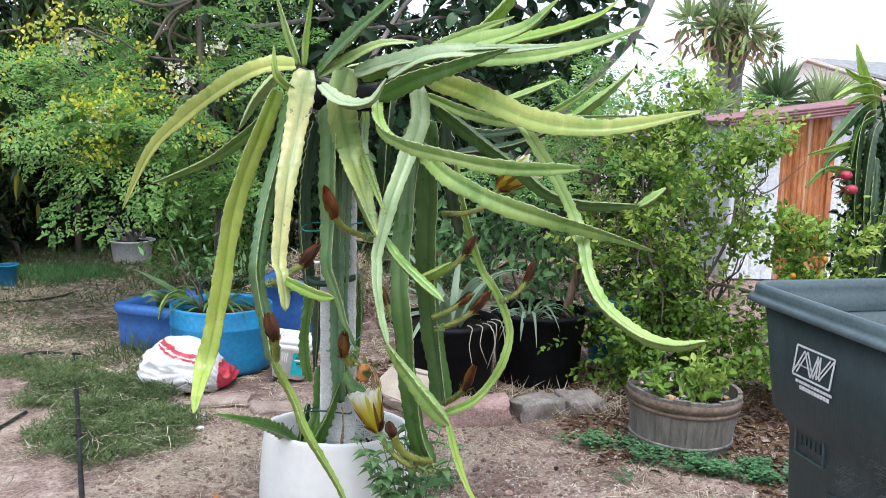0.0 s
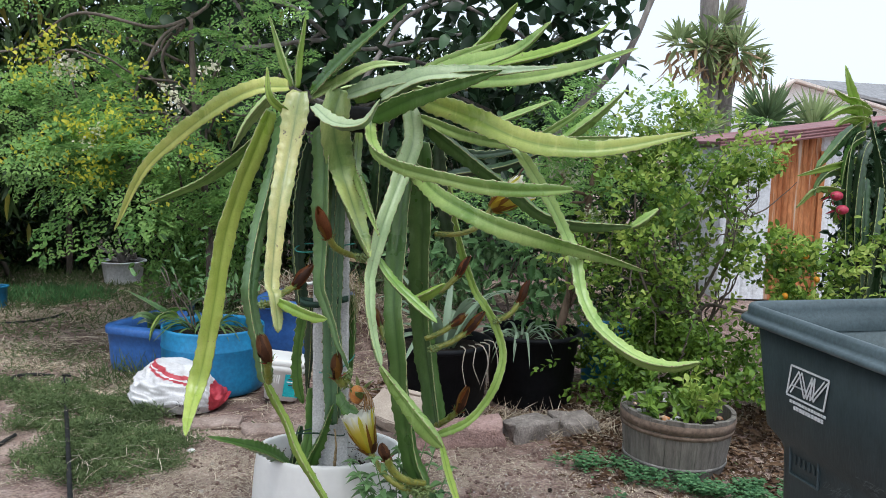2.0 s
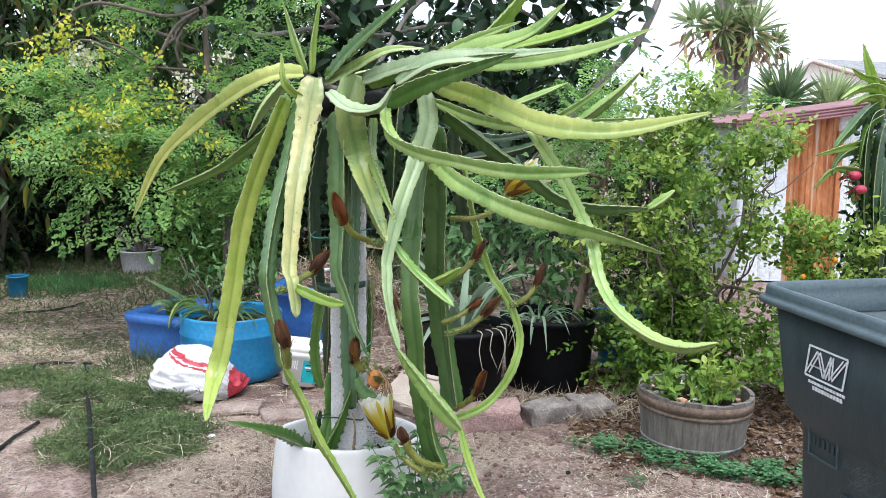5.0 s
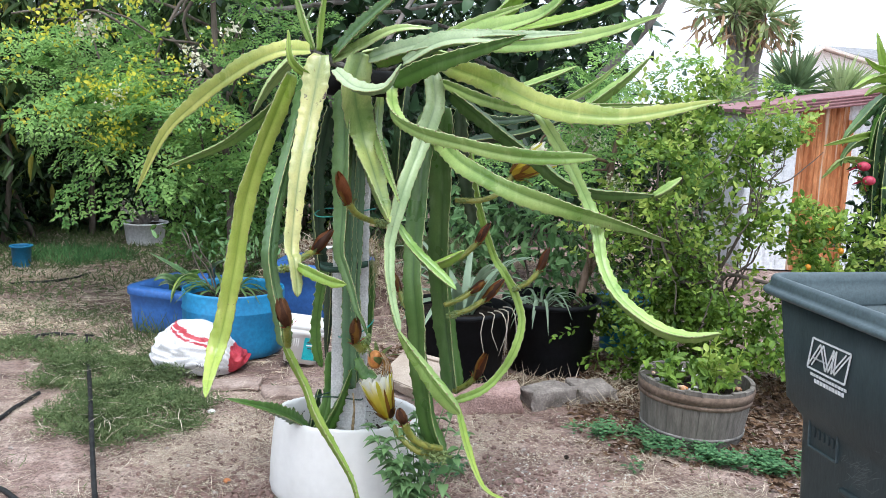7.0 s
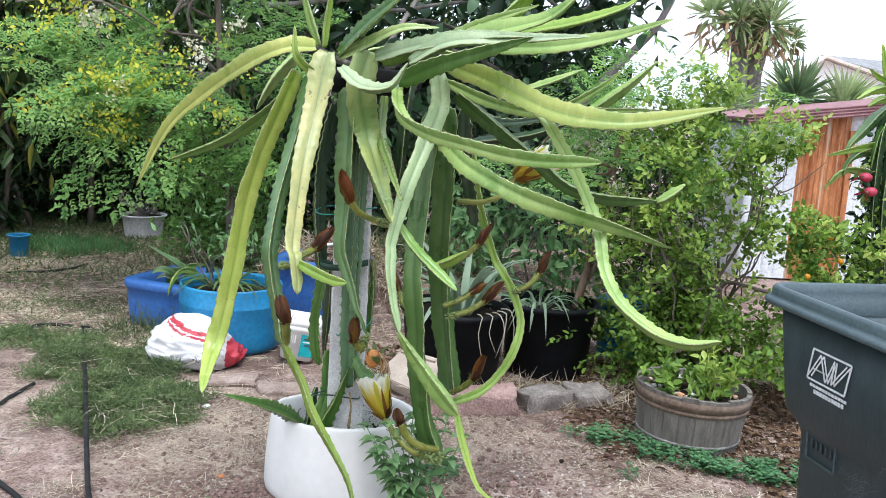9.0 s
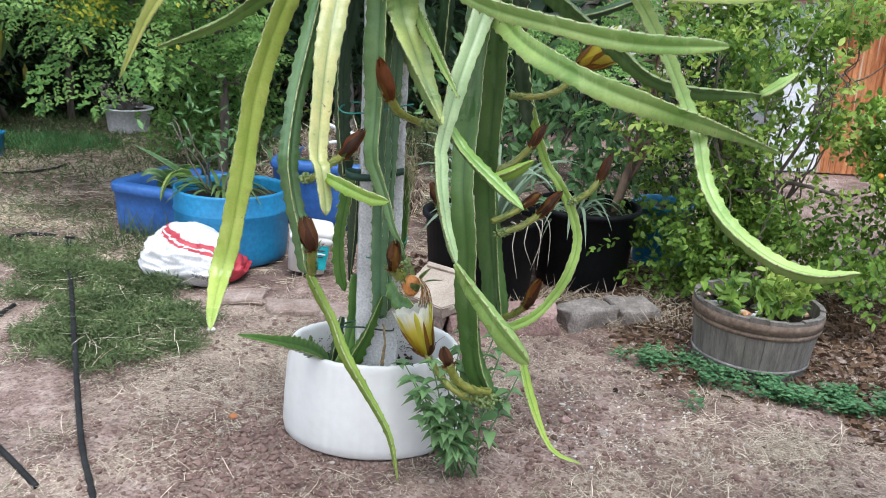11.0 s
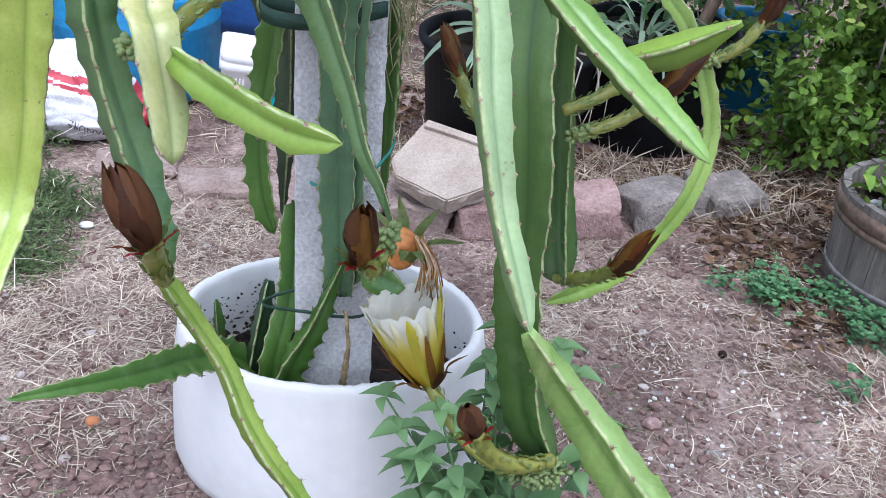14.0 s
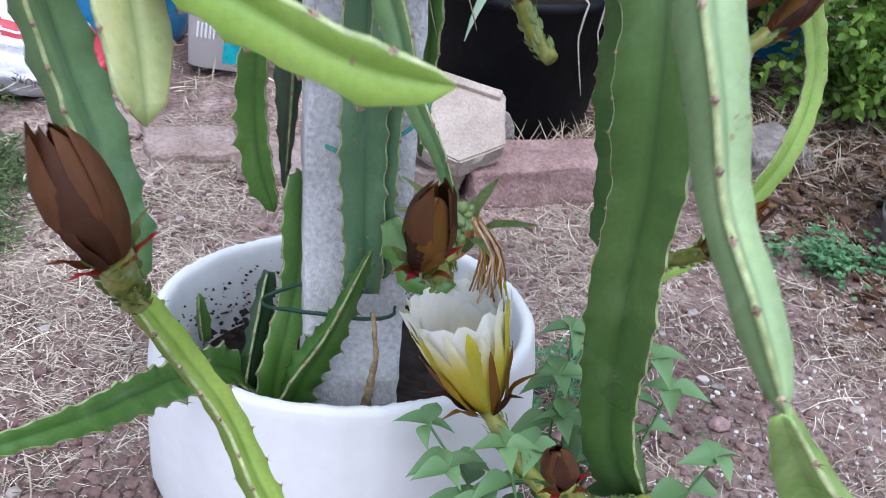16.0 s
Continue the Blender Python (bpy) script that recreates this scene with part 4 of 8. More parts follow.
def edging():
    """A curved run of concrete edging stones."""
    run = thing("edging_stones", "row of weathered pink and grey concrete edging stones on dirt", "edging", (0.1, 4.2, 0))
    rng = np.random.RandomState(5)
    row = [(-1.15, 4.40, 0.28, 10, brick_dusty, 0.035), (-0.86, 4.30, 0.26, 14, brick_dusty, 0.045), (-0.62, 4.23, 0.22, 4, brick_dusty, 0.06), (-0.435, 4.19, 0.16, -4, brick_dusty, 0.08), (-0.255, 4.185, 0.18, 2, brick_dusty, 0.105), (0.095, 4.225, 0.51, 10, brick_pink, 0.115),
           (0.49, 4.37, 0.28, 24, brick_grey, 0.10), (0.73, 4.47, 0.24, 22, brick_grey, 0.088), (-0.16, 4.36, 0.26, 20, brick_grey, 0.15)]
    for x, y, w, yaw, mat, h in row:
        bm = box_bm((w - 0.01, 0.17, h), 0.018, (0, 0, h / 2 - 0.012), None, 3)
        bmesh.ops.subdivide_edges(bm, edges=bm.edges[:], cuts=3, use_grid_fill=True)
        k = rng.uniform(0, 50)
        roughen(roughen(roughen(bm, 0.026, 8, k), 0.012, 22, k), 0.005, 60, k)
        bmesh.ops.transform(bm, matrix=Matrix.Translation((x, y, 0)) @ Matrix.Rotation(radians(yaw), 4, "Z"), verts=bm.verts)
        part("stone", bm, mat, run, "pinkish stone" if mat is brick_pink else "grey stone")


edging()


def paver():
    """A six-cornered concrete slab with a raised lip, leaning on the edging."""
    slab = thing("concrete_paver", "tan concrete paver leaning on the edging stones", "paver", (-0.17, 4.12, 0.1))
    place = Matrix.Translation((-0.17, 4.125, 0.172)) @ Matrix.Rotation(radians(24), 4, "X")
    prof = [(-0.172, 0.070), (-0.155, 0.004), (-0.005, -0.072), (0.108, -0.008), (0.110, 0.162), (-0.083, 0.226)]
    bm = bmesh.new()
    lo = [bm.verts.new((x * 0.95, y * 0.95, -0.066)) for x, y in prof]
    hi = [bm.verts.new((x, y, 0)) for x, y in prof]
    bm.faces.new(lo[::-1])
    bm.faces.new(hi)
    for i in range(len(prof)):
        j = (i + 1) % len(prof)
        bm.faces.new((lo[i], lo[j], hi[j], hi[i]))
    bmesh.ops.bevel(bm, geom=bm.edges[:], offset=0.005, segments=2, affect="EDGES")
    bmesh.ops.subdivide_edges(bm, edges=bm.edges[:], cuts=4, use_grid_fill=True)
    roughen(bm, 0.002, 40, 3)
    for v in bm.verts:
        if v.co.z < -0.008:
            v.co += 0.011 * noise.noise_vector(v.co * 34) + 0.005 * noise.noise_vector(v.co * 90)
    bmesh.ops.transform(bm, matrix=place, verts=bm.verts)
    part("slab", bm, paver_mat, slab, "tan slab with a rough split edge", False)
    lip = box_bm((0.19, 0.026, 0.016), 0.004, (0.008, 0.176, 0.005), Matrix.Rotation(radians(-18.3), 4, "Z"))
    bmesh.ops.subdivide_edges(lip, edges=lip.edges[:], cuts=2, use_grid_fill=True)
    roughen(lip, 0.002, 60, 5)
    bmesh.ops.transform(lip, matrix=place, verts=lip.verts)
    part("lip", lip, paver_mat, slab, "", False)


paver()
# ---- wheeled refuse bin ----
def build_bin():
    corner = Vector((0.94, 2.60, 0))
    m = Matrix(((0.235, 0.972, 0, corner.x), (-0.972, 0.235, 0, corner.y), (0, 0, 1.014, 0), (0, 0, 0, 1)))
    bin_ob = thing("wheelie_bin", "dark green-grey plastic wheeled refuse bin, open, with white stencilling", "refuse bin", tuple(m @ Vector((0.4, 0.3, 0))))
    LU, LV, H = 0.80, 0.60, 1.045

    def loop(bm, u0, u1, v0, v1, z, rad):
        out = []
        for q, (cu, cv) in enumerate(((u1, v1), (u0, v1), (u0, v0), (u1, v0))):
            sx, sy = ((-1, -1), (1, -1), (1, 1), (-1, 1))[q]
            for a in np.linspace(0, math.pi / 2, 6):
                b = a + q * math.pi / 2
                out.append(bm.verts.new((cu + sx * rad + rad * math.cos(b), cv + sy * rad + rad * math.sin(b), z)))
        return out

    def skin(bm, rings):
        for a, b in zip(rings, rings[1:]):
            for i in range(len(a)):
                bm.faces.new((a[i], a[(i + 1) % len(a)], b[(i + 1) % len(a)], b[i]))
    bm = bmesh.new()
    levels = [(0.14, 0.06), (0.125, 0.10), (0.118, 0.30), (0.105, 0.62), (0.098, 0.645), (0.066, 0.69), (0.035, 0.99)]
    rings = [loop(bm, d, LU - d, d, LV - d * 0.8, z, 0.07) for d, z in levels]
    rings += [loop(bm, d + 0.012, LU - d - 0.012, d + 0.012, LV - d * 0.8 - 0.012, z, 0.06) for d, z in ((0.035, 0.99), (0.07, 0.70), (0.11, 0.62), (0.125, 0.30), (0.13, 0.09))]
    skin(bm, rings)
    bm.faces.ensure_lookup_table()
    for f in bm.faces[24 * len(levels):]:
        f.material_index = 1
    bm.faces.new(rings[-1])
    bm.faces.new(rings[0][::-1])
    bmesh.ops.recalc_face_normals(bm, faces=bm.faces)
    bmesh.ops.transform(bm, matrix=m, verts=bm.verts)
    body = part("body", bm, [bin_mat, bin_rim_mat], bin_ob)
    bm = bmesh.new()
    prof = [(0.037, 0.984), (0.010, 0.988), (-0.004, 0.992), (-0.010, 0.998), (-0.009, 1.006), (-0.002, 1.011), (0.007, 1.013), (0.009, 1.020), (0.010, 1.036), (0.016, 1.044), (0.026, 1.046), (0.036, 1.041), (0.042, 1.02), (0.044, 1.0), (0.052, 0.992), (0.054, 0.95)]
    skin(bm, [loop(bm, d, LU - d, d, LV - d, z, max(0.02, 0.085 - d)) for d, z in prof])
    bmesh.ops.recalc_face_normals(bm, faces=bm.faces)
    bmesh.ops.transform(bm, matrix=m, verts=bm.verts)
    part("rim", bm, bin_rim_mat, bin_ob, "faded grey-green rolled rim")
    # the stencilled mark: a slanted frame with zigzag bars, and two bars of small print
    slope = math.atan2(0.027, 0.305)
    face = m @ Matrix.Translation((0.325, 0.0440, 0.862)) @ Matrix.Rotation(slope, 4, "X")

    def strip(a, b, w, mat, name, parent, label=""):
        a, b = Vector((a[0] * 1.35, 0, a[1] * 0.97)), Vector((b[0] * 1.35, 0, b[1] * 0.97))
        d = b - a
        bm = box_bm((d.length, 0.002, w), 0, (0, 0, 0))
        bmesh.ops.transform(bm, matrix=face @ Matrix.Translation((a + b) / 2) @ Matrix.Rotation(-math.atan2(d.z, d.x), 4, "Y"), verts=bm.verts)
        return part(name, bm, mat, parent, label, False)
    s = 0.062
    q = [(-s * 0.85, s * 0.75), (s * 1.15, s * 0.75), (s * 0.85, -s * 0.75), (-s * 1.15, -s * 0.75)]
    mark = strip(q[0], q[1], 0.0055, white_ink, "stencil_mark", bin_ob, "white stencilled zigzag emblem")
    for a, b in ((q[1], q[2]), (q[2], q[3]), (q[3], q[0])):
        strip(a, b, 0.0055, white_ink, "stencil_edge", mark)
    for a, b, w in (((-0.062, -0.036), (-0.022, 0.036), 0.012), ((-0.022, 0.036), (-0.006, -0.036), 0.012), ((-0.006, -0.036), (0.022, 0.036), 0.010), ((0.022, 0.036), (0.014, -0.030), 0.010), ((0.014, -0.034), (0.062, 0.038), 0.012), ((-0.050, -0.012), (-0.016, -0.012), 0.008)):
        for o in (-0.42 * w, 0.42 * w):
            strip((a[0] + o, a[1]), (b[0] + o, b[1]), 0.0042, white_ink, "stencil_bar", mark)
    for z, x0, x1, h in ((-0.062, -0.060, 0.060, 0.008), (-0.078, -0.046, 0.046, 0.011)):
        x = x0
        rng = random.Random(int(x1 * 1e4))
        while x < x1:
            w = rng.uniform(0.005, 0.009)
            strip((x, z), (x + w, z), h, white_ink, "print_bar", mark)
            x += w + 0.0028
    # moulded badge and recess lower down
    low = m @ Matrix.Translation((0.258, 0.1025, 0.615)) @ Matrix.Rotation(math.atan2(0.016, 0.34), 4, "X")
    for a, b in (((-.066, .048), (.066, .048)), ((.066, .048), (.066, -.048)), ((.066, -.048), (-.066, -.048)), ((-.066, -.048), (-.066, .048))):
        d = Vector((b[0] - a[0], 0, b[1] - a[1]))
        bm = box_bm((d.length, 0.008, 0.006), 0.002)
        bmesh.ops.transform(bm, matrix=low @ Matrix.Translation(((a[0] + b[0]) / 2, 0, (a[1] + b[1]) / 2)) @ Matrix.Rotation(-math.atan2(d.z, d.x), 4, "Y"), verts=bm.verts)
        part("badge_edge", bm, bin_rim_mat, bin_ob, "moulded badge frame", False)
    for i in range(5):
        bm = box_bm((0.012, 0.007, 0.03), 0.003)
        bmesh.ops.transform(bm, matrix=low @ Matrix.Translation((-0.044 + 0.022 * i, 0.001, 0)), verts=bm.verts)
        part("badge_bar", bm, bin_mat, bin_ob, smooth=False)
    rng = random.Random(4)
    for i in range(150):
        near = i % 3 > 0
        a = Vector((rng.gauss(0.42, 0.035), 0.0, rng.gauss(0.585, 0.045))) if near else Vector((rng.gauss(0.575, 0.022), 0.0, rng.uniform(0.57, 0.69)))
        if a.z > 0.615 and near:
            continue
        bm = box_bm((rng.uniform(0.006, 0.05), 0.0006, rng.uniform(0.0005, 0.0012)))
        depth = 0.118 - 0.0406 * (a.z - 0.30) if a.z < 0.62 else 0.105 - 0.28 * (a.z - 0.62) if a.z < 0.645 else 0.098 - 0.711 * (a.z - 0.645)
        bmesh.ops.transform(bm, matrix=m @ Matrix.Translation((a.x, depth - 0.0006, a.z)) @ Matrix.Rotation(0.041, 4, "X") @ Matrix.Rotation(rng.gauss(-0.55, 0.35), 4, "Y"), verts=bm.verts)
        part("scuff", bm, scuff_ink, body, smooth=False)
    # ridge along the lower side and wheels
    bm = box_bm((0.42, 0.02, 0.02), 0.008)
    bmesh.ops.transform(bm, matrix=m @ Matrix.Translation((0.56, 0.108, 0.50)), verts=bm.verts)
    part("moulded_ridge", bm, bin_mat, bin_ob)
    for u in (0.22, 0.62):
        bm = lathe([(0, -0.025), (0.10, -0.025), (0.115, -0.018), (0.115, 0.018), (0.10, 0.025), (0, 0.025)], 28)
        bmesh.ops.transform(bm, matrix=m @ Matrix.Translation((u, 0.50, 0.117)) @ Matrix.Rotation(radians(90), 4, "Y"), verts=bm.verts)
        part("wheel", bm, rubber, bin_ob, "black wheel")
    foot = box_bm((0.5, 0.14, 0.07), 0.01)
    bmesh.ops.transform(foot, matrix=m @ Matrix.Translation((0.4, 0.2, 0.037)), verts=foot.verts)
    part("foot", foot, bin_mat, bin_ob)


build_bin()
# ---- climbing cactus ----
cactus = thing("dragon_fruit_cactus", "sprawling dragon fruit cactus with yellowed drooping stems on a post", "cactus", (-0.385, 3.2, 0.22))
STEM_SEED = [0]


def stem_mesh(tone, w, roll, pts, owner, blunt=None, pale_side=(0.1, -0.45, 0.88)):
    """One three-winged stem along a curve, with scalloped corky ribs and areoles as a part of it."""
    STEM_SEED[0] += 1
    rng = np.random.RandomState(STEM_SEED[0])
    c = spline(pts, 0.010)
    gap = np.linalg.norm(np.diff(c, axis=0), axis=1)
    run = np.concatenate([[0], np.cumsum(gap)])
    total = run[-1]
    t, u, v = frames_along(c)
    w0, w1 = w if isinstance(w, tuple) else (w, w)
    R = 0.57 * (w0 + (w1 - w0) * run / total)
    tail = min(0.55, 0.62 * total) if blunt is None else blunt
    tip = np.clip((total - run) / tail, 0, 1) ** 1.15
    foot = np.clip((run + 0.012) / 0.08, 0, 1)
    point = np.clip((total - run + 0.004) / tail, 0, 1) ** 0.62 if blunt is None else np.sqrt(1 - (1 - tip) ** 2)
    size = point * np.sqrt(1 - (1 - foot) ** 2 * 0.9)
    size = np.maximum(size, 0.05) * (1 + 0.05 * np.sin(run * 23 + rng.uniform(0, 6)))
    pitch = 0.034 + 0.05 * w0
    phase = rng.uniform(0, 1, 3)
    twist = radians(roll) + run * rng.uniform(-0.9, 0.9)
    flat = rng.uniform(0.72, 1.0)
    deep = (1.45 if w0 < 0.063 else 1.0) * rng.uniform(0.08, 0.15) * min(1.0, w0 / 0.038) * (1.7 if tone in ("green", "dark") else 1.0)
    full = rng.uniform(0.29, 0.37)
    verts, faces, slots, tufts = [], [], [], []
    for k in range(len(c)):
        for wing in range(3):
            a = twist[k] + wing * 2 * math.pi / 3
            s = (run[k] / pitch + phase[wing]) % 1.0
            saw = 1 - deep * (1 - abs(2 * s - 1) ** 2.6) + 0.025 * math.sin(run[k] * 90 + wing) + 0.03 * math.sin(run[k] * 31 + 2 * wing)
            r = R[k] * size[k] * saw * (1.0 if wing else 1.0 / max(0.6, flat))
            th = min(0.0018, 0.12 * r) / max(r, 1e-4)
            for da, q in ((-th, r), (th, r), (0.30, full * r), (math.pi / 3, 0.62 * full * R[k] * size[k]), (2 * math.pi / 3 - 0.30, -1)):
                if q < 0:
                    q = full * R[k] * size[k]
                ang = a + da
                verts.append(c[k] + q * (math.cos(ang) * u[k] + math.sin(ang) * v[k]))
            if k and ((run[k - 1] / pitch + phase[wing]) % 1.0) > s and 0.02 < run[k] < total - 0.006:
                d = math.cos(a) * u[k] + math.sin(a) * v[k]
                tufts.append((c[k] + r * 0.99 * d, d, t[k]))
    for k in range(len(c) - 1):
        for s in range(15):
            a, b = k * 15 + s, k * 15 + (s + 1) % 15
            faces.append((a, b, b + 15, a + 15))
            slots.append(1 if s % 5 == 0 else 0)
    faces += [tuple(range(15))[::-1], tuple((len(c) - 1) * 15 + s for s in range(15))]
    slots += [0, 0]
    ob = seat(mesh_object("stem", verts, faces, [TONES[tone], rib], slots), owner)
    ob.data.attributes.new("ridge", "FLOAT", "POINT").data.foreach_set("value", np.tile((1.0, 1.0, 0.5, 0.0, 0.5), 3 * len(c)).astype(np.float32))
    # halves of the three sides painted lit or shaded by facing, bleaching included, unevenly
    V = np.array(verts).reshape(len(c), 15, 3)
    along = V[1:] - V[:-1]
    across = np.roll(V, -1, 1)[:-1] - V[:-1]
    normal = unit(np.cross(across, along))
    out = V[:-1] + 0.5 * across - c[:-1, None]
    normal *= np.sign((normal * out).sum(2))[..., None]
    lit = normal @ unit(np.array(pale_side))
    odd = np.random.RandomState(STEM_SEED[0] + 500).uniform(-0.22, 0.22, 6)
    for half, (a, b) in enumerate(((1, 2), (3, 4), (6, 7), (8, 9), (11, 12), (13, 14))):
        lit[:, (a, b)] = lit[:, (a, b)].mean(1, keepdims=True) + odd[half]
    bleach_lit = np.append(np.clip(0.30 + 0.85 * lit, 0, 1).ravel(), (0.2, 0.2))
    ob.data.attributes.new("bleach_lit", "FLOAT", "FACE").data.foreach_set("value", bleach_lit.astype(np.float32))
    if tufts:
        p, d, tt = (np.array([q[i] for q in tufts]) for i in range(3))
        k = len(p)
        vs, fs = [], []
        side = np.cross(d, tt)
        r = 0.0027
        knob = np.stack([p + d * r * 0.9, p + tt * r * 1.3, p + side * r, p - tt * r * 1.3, p - side * r], 1)
        vs.append(knob.reshape(-1, 3))
        tri = np.array([(0, 1, 2), (0, 2, 3), (0, 3, 4), (0, 4, 1)])
        fs.append((tri[None] + (np.arange(k) * 5)[:, None, None]).reshape(-1, 3))
        n = k * 5
        for j in range(3):
            way = unit(d + 0.9 * rng.normal(size=(k, 3)) * 0.6)
            ln = rng.uniform(0.004, 0.0085, (k, 1))
            off = np.cross(way, tt) * 0.0007
            vs.append(np.stack([p + off, p - off, p + way * ln], 1).reshape(-1, 3))
            fs.append((np.array([(0, 1, 2)])[None] + (np.arange(k) * 3)[:, None, None]).reshape(-1, 3) + n)
            n += 3 * k
        tagged(seat(tri_object("areole_rib", np.vstack(vs), np.vstack(fs), [areole_mat, spine_mat], [0] * (4 * k) + [1] * (3 * k)), ob), "small brown spiny areoles", kind="stuff")
    return ob


def stem(tone, w, roll, pts, blunt=None, pale_side=(0.1, -0.45, 0.88)):
    return stem_mesh(tone, w, roll, pts, cactus, blunt, pale_side)


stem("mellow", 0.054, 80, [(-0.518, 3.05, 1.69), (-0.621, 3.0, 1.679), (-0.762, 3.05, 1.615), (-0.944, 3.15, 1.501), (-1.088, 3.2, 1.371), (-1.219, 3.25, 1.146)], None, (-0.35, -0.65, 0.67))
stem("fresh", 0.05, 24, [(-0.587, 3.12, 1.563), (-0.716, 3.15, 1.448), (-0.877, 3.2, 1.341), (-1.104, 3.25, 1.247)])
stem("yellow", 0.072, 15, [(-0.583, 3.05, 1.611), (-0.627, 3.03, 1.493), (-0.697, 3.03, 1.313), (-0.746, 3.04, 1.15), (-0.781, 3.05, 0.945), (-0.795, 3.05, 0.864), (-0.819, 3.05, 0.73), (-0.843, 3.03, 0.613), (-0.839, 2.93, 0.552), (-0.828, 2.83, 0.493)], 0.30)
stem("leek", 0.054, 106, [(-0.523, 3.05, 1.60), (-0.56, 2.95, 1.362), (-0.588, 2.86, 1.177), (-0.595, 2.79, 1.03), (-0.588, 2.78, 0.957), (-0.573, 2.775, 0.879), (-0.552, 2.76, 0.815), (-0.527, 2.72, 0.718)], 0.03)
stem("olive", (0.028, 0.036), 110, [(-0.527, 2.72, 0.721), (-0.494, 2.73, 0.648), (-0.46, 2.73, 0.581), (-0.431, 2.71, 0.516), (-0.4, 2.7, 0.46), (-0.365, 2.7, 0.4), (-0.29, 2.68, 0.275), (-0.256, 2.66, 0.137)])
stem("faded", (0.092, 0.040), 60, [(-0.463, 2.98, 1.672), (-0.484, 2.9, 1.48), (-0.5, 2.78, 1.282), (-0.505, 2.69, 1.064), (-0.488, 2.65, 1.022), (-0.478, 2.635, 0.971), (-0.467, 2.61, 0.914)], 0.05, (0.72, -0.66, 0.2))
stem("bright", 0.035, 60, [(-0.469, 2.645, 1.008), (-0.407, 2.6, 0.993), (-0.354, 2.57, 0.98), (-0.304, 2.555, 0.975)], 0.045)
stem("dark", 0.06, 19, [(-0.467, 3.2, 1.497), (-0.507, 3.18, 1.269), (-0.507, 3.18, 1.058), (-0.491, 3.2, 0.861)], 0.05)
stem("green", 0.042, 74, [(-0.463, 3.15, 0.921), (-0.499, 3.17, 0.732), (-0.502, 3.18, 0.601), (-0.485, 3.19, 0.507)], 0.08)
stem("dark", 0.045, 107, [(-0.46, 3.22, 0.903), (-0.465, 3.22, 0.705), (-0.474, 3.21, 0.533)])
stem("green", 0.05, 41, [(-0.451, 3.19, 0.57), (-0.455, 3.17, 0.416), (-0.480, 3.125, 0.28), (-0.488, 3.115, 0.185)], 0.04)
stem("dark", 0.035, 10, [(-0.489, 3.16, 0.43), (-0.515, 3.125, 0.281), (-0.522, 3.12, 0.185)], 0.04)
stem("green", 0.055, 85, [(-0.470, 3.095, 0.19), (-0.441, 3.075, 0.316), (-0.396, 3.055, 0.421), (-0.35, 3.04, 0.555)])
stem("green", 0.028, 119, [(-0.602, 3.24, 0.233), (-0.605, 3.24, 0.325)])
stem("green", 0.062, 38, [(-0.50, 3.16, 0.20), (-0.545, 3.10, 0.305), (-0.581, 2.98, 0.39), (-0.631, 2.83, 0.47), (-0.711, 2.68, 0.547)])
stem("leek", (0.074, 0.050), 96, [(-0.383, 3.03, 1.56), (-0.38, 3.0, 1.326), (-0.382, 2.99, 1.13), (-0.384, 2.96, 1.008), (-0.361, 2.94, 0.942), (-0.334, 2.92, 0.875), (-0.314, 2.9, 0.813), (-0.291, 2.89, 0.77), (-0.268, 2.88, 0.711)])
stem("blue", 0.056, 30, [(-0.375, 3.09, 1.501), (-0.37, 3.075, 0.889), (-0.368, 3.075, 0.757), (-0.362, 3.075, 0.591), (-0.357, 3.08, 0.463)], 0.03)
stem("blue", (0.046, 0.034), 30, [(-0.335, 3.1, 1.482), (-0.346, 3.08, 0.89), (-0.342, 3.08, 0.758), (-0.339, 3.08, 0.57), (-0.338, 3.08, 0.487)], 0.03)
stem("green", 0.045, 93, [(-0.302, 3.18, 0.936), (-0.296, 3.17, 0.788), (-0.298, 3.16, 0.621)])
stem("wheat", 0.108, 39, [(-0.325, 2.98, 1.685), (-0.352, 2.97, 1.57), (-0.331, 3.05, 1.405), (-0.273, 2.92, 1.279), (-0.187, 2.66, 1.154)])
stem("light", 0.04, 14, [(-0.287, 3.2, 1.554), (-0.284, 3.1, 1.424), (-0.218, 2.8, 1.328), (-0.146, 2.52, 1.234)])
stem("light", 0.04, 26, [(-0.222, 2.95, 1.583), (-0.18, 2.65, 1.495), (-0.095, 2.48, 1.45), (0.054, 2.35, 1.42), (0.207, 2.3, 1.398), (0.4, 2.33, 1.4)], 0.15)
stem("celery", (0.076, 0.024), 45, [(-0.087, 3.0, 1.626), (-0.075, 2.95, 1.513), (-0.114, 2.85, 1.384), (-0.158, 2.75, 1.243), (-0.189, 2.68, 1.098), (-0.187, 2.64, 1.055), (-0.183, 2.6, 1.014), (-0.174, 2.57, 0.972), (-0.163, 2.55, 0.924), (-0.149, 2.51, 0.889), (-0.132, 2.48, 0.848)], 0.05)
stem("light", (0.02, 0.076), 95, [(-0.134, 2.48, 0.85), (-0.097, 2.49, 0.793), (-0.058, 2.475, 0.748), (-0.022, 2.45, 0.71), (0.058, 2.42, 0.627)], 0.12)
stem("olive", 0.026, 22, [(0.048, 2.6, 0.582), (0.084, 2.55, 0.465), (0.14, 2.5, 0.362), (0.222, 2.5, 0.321)])
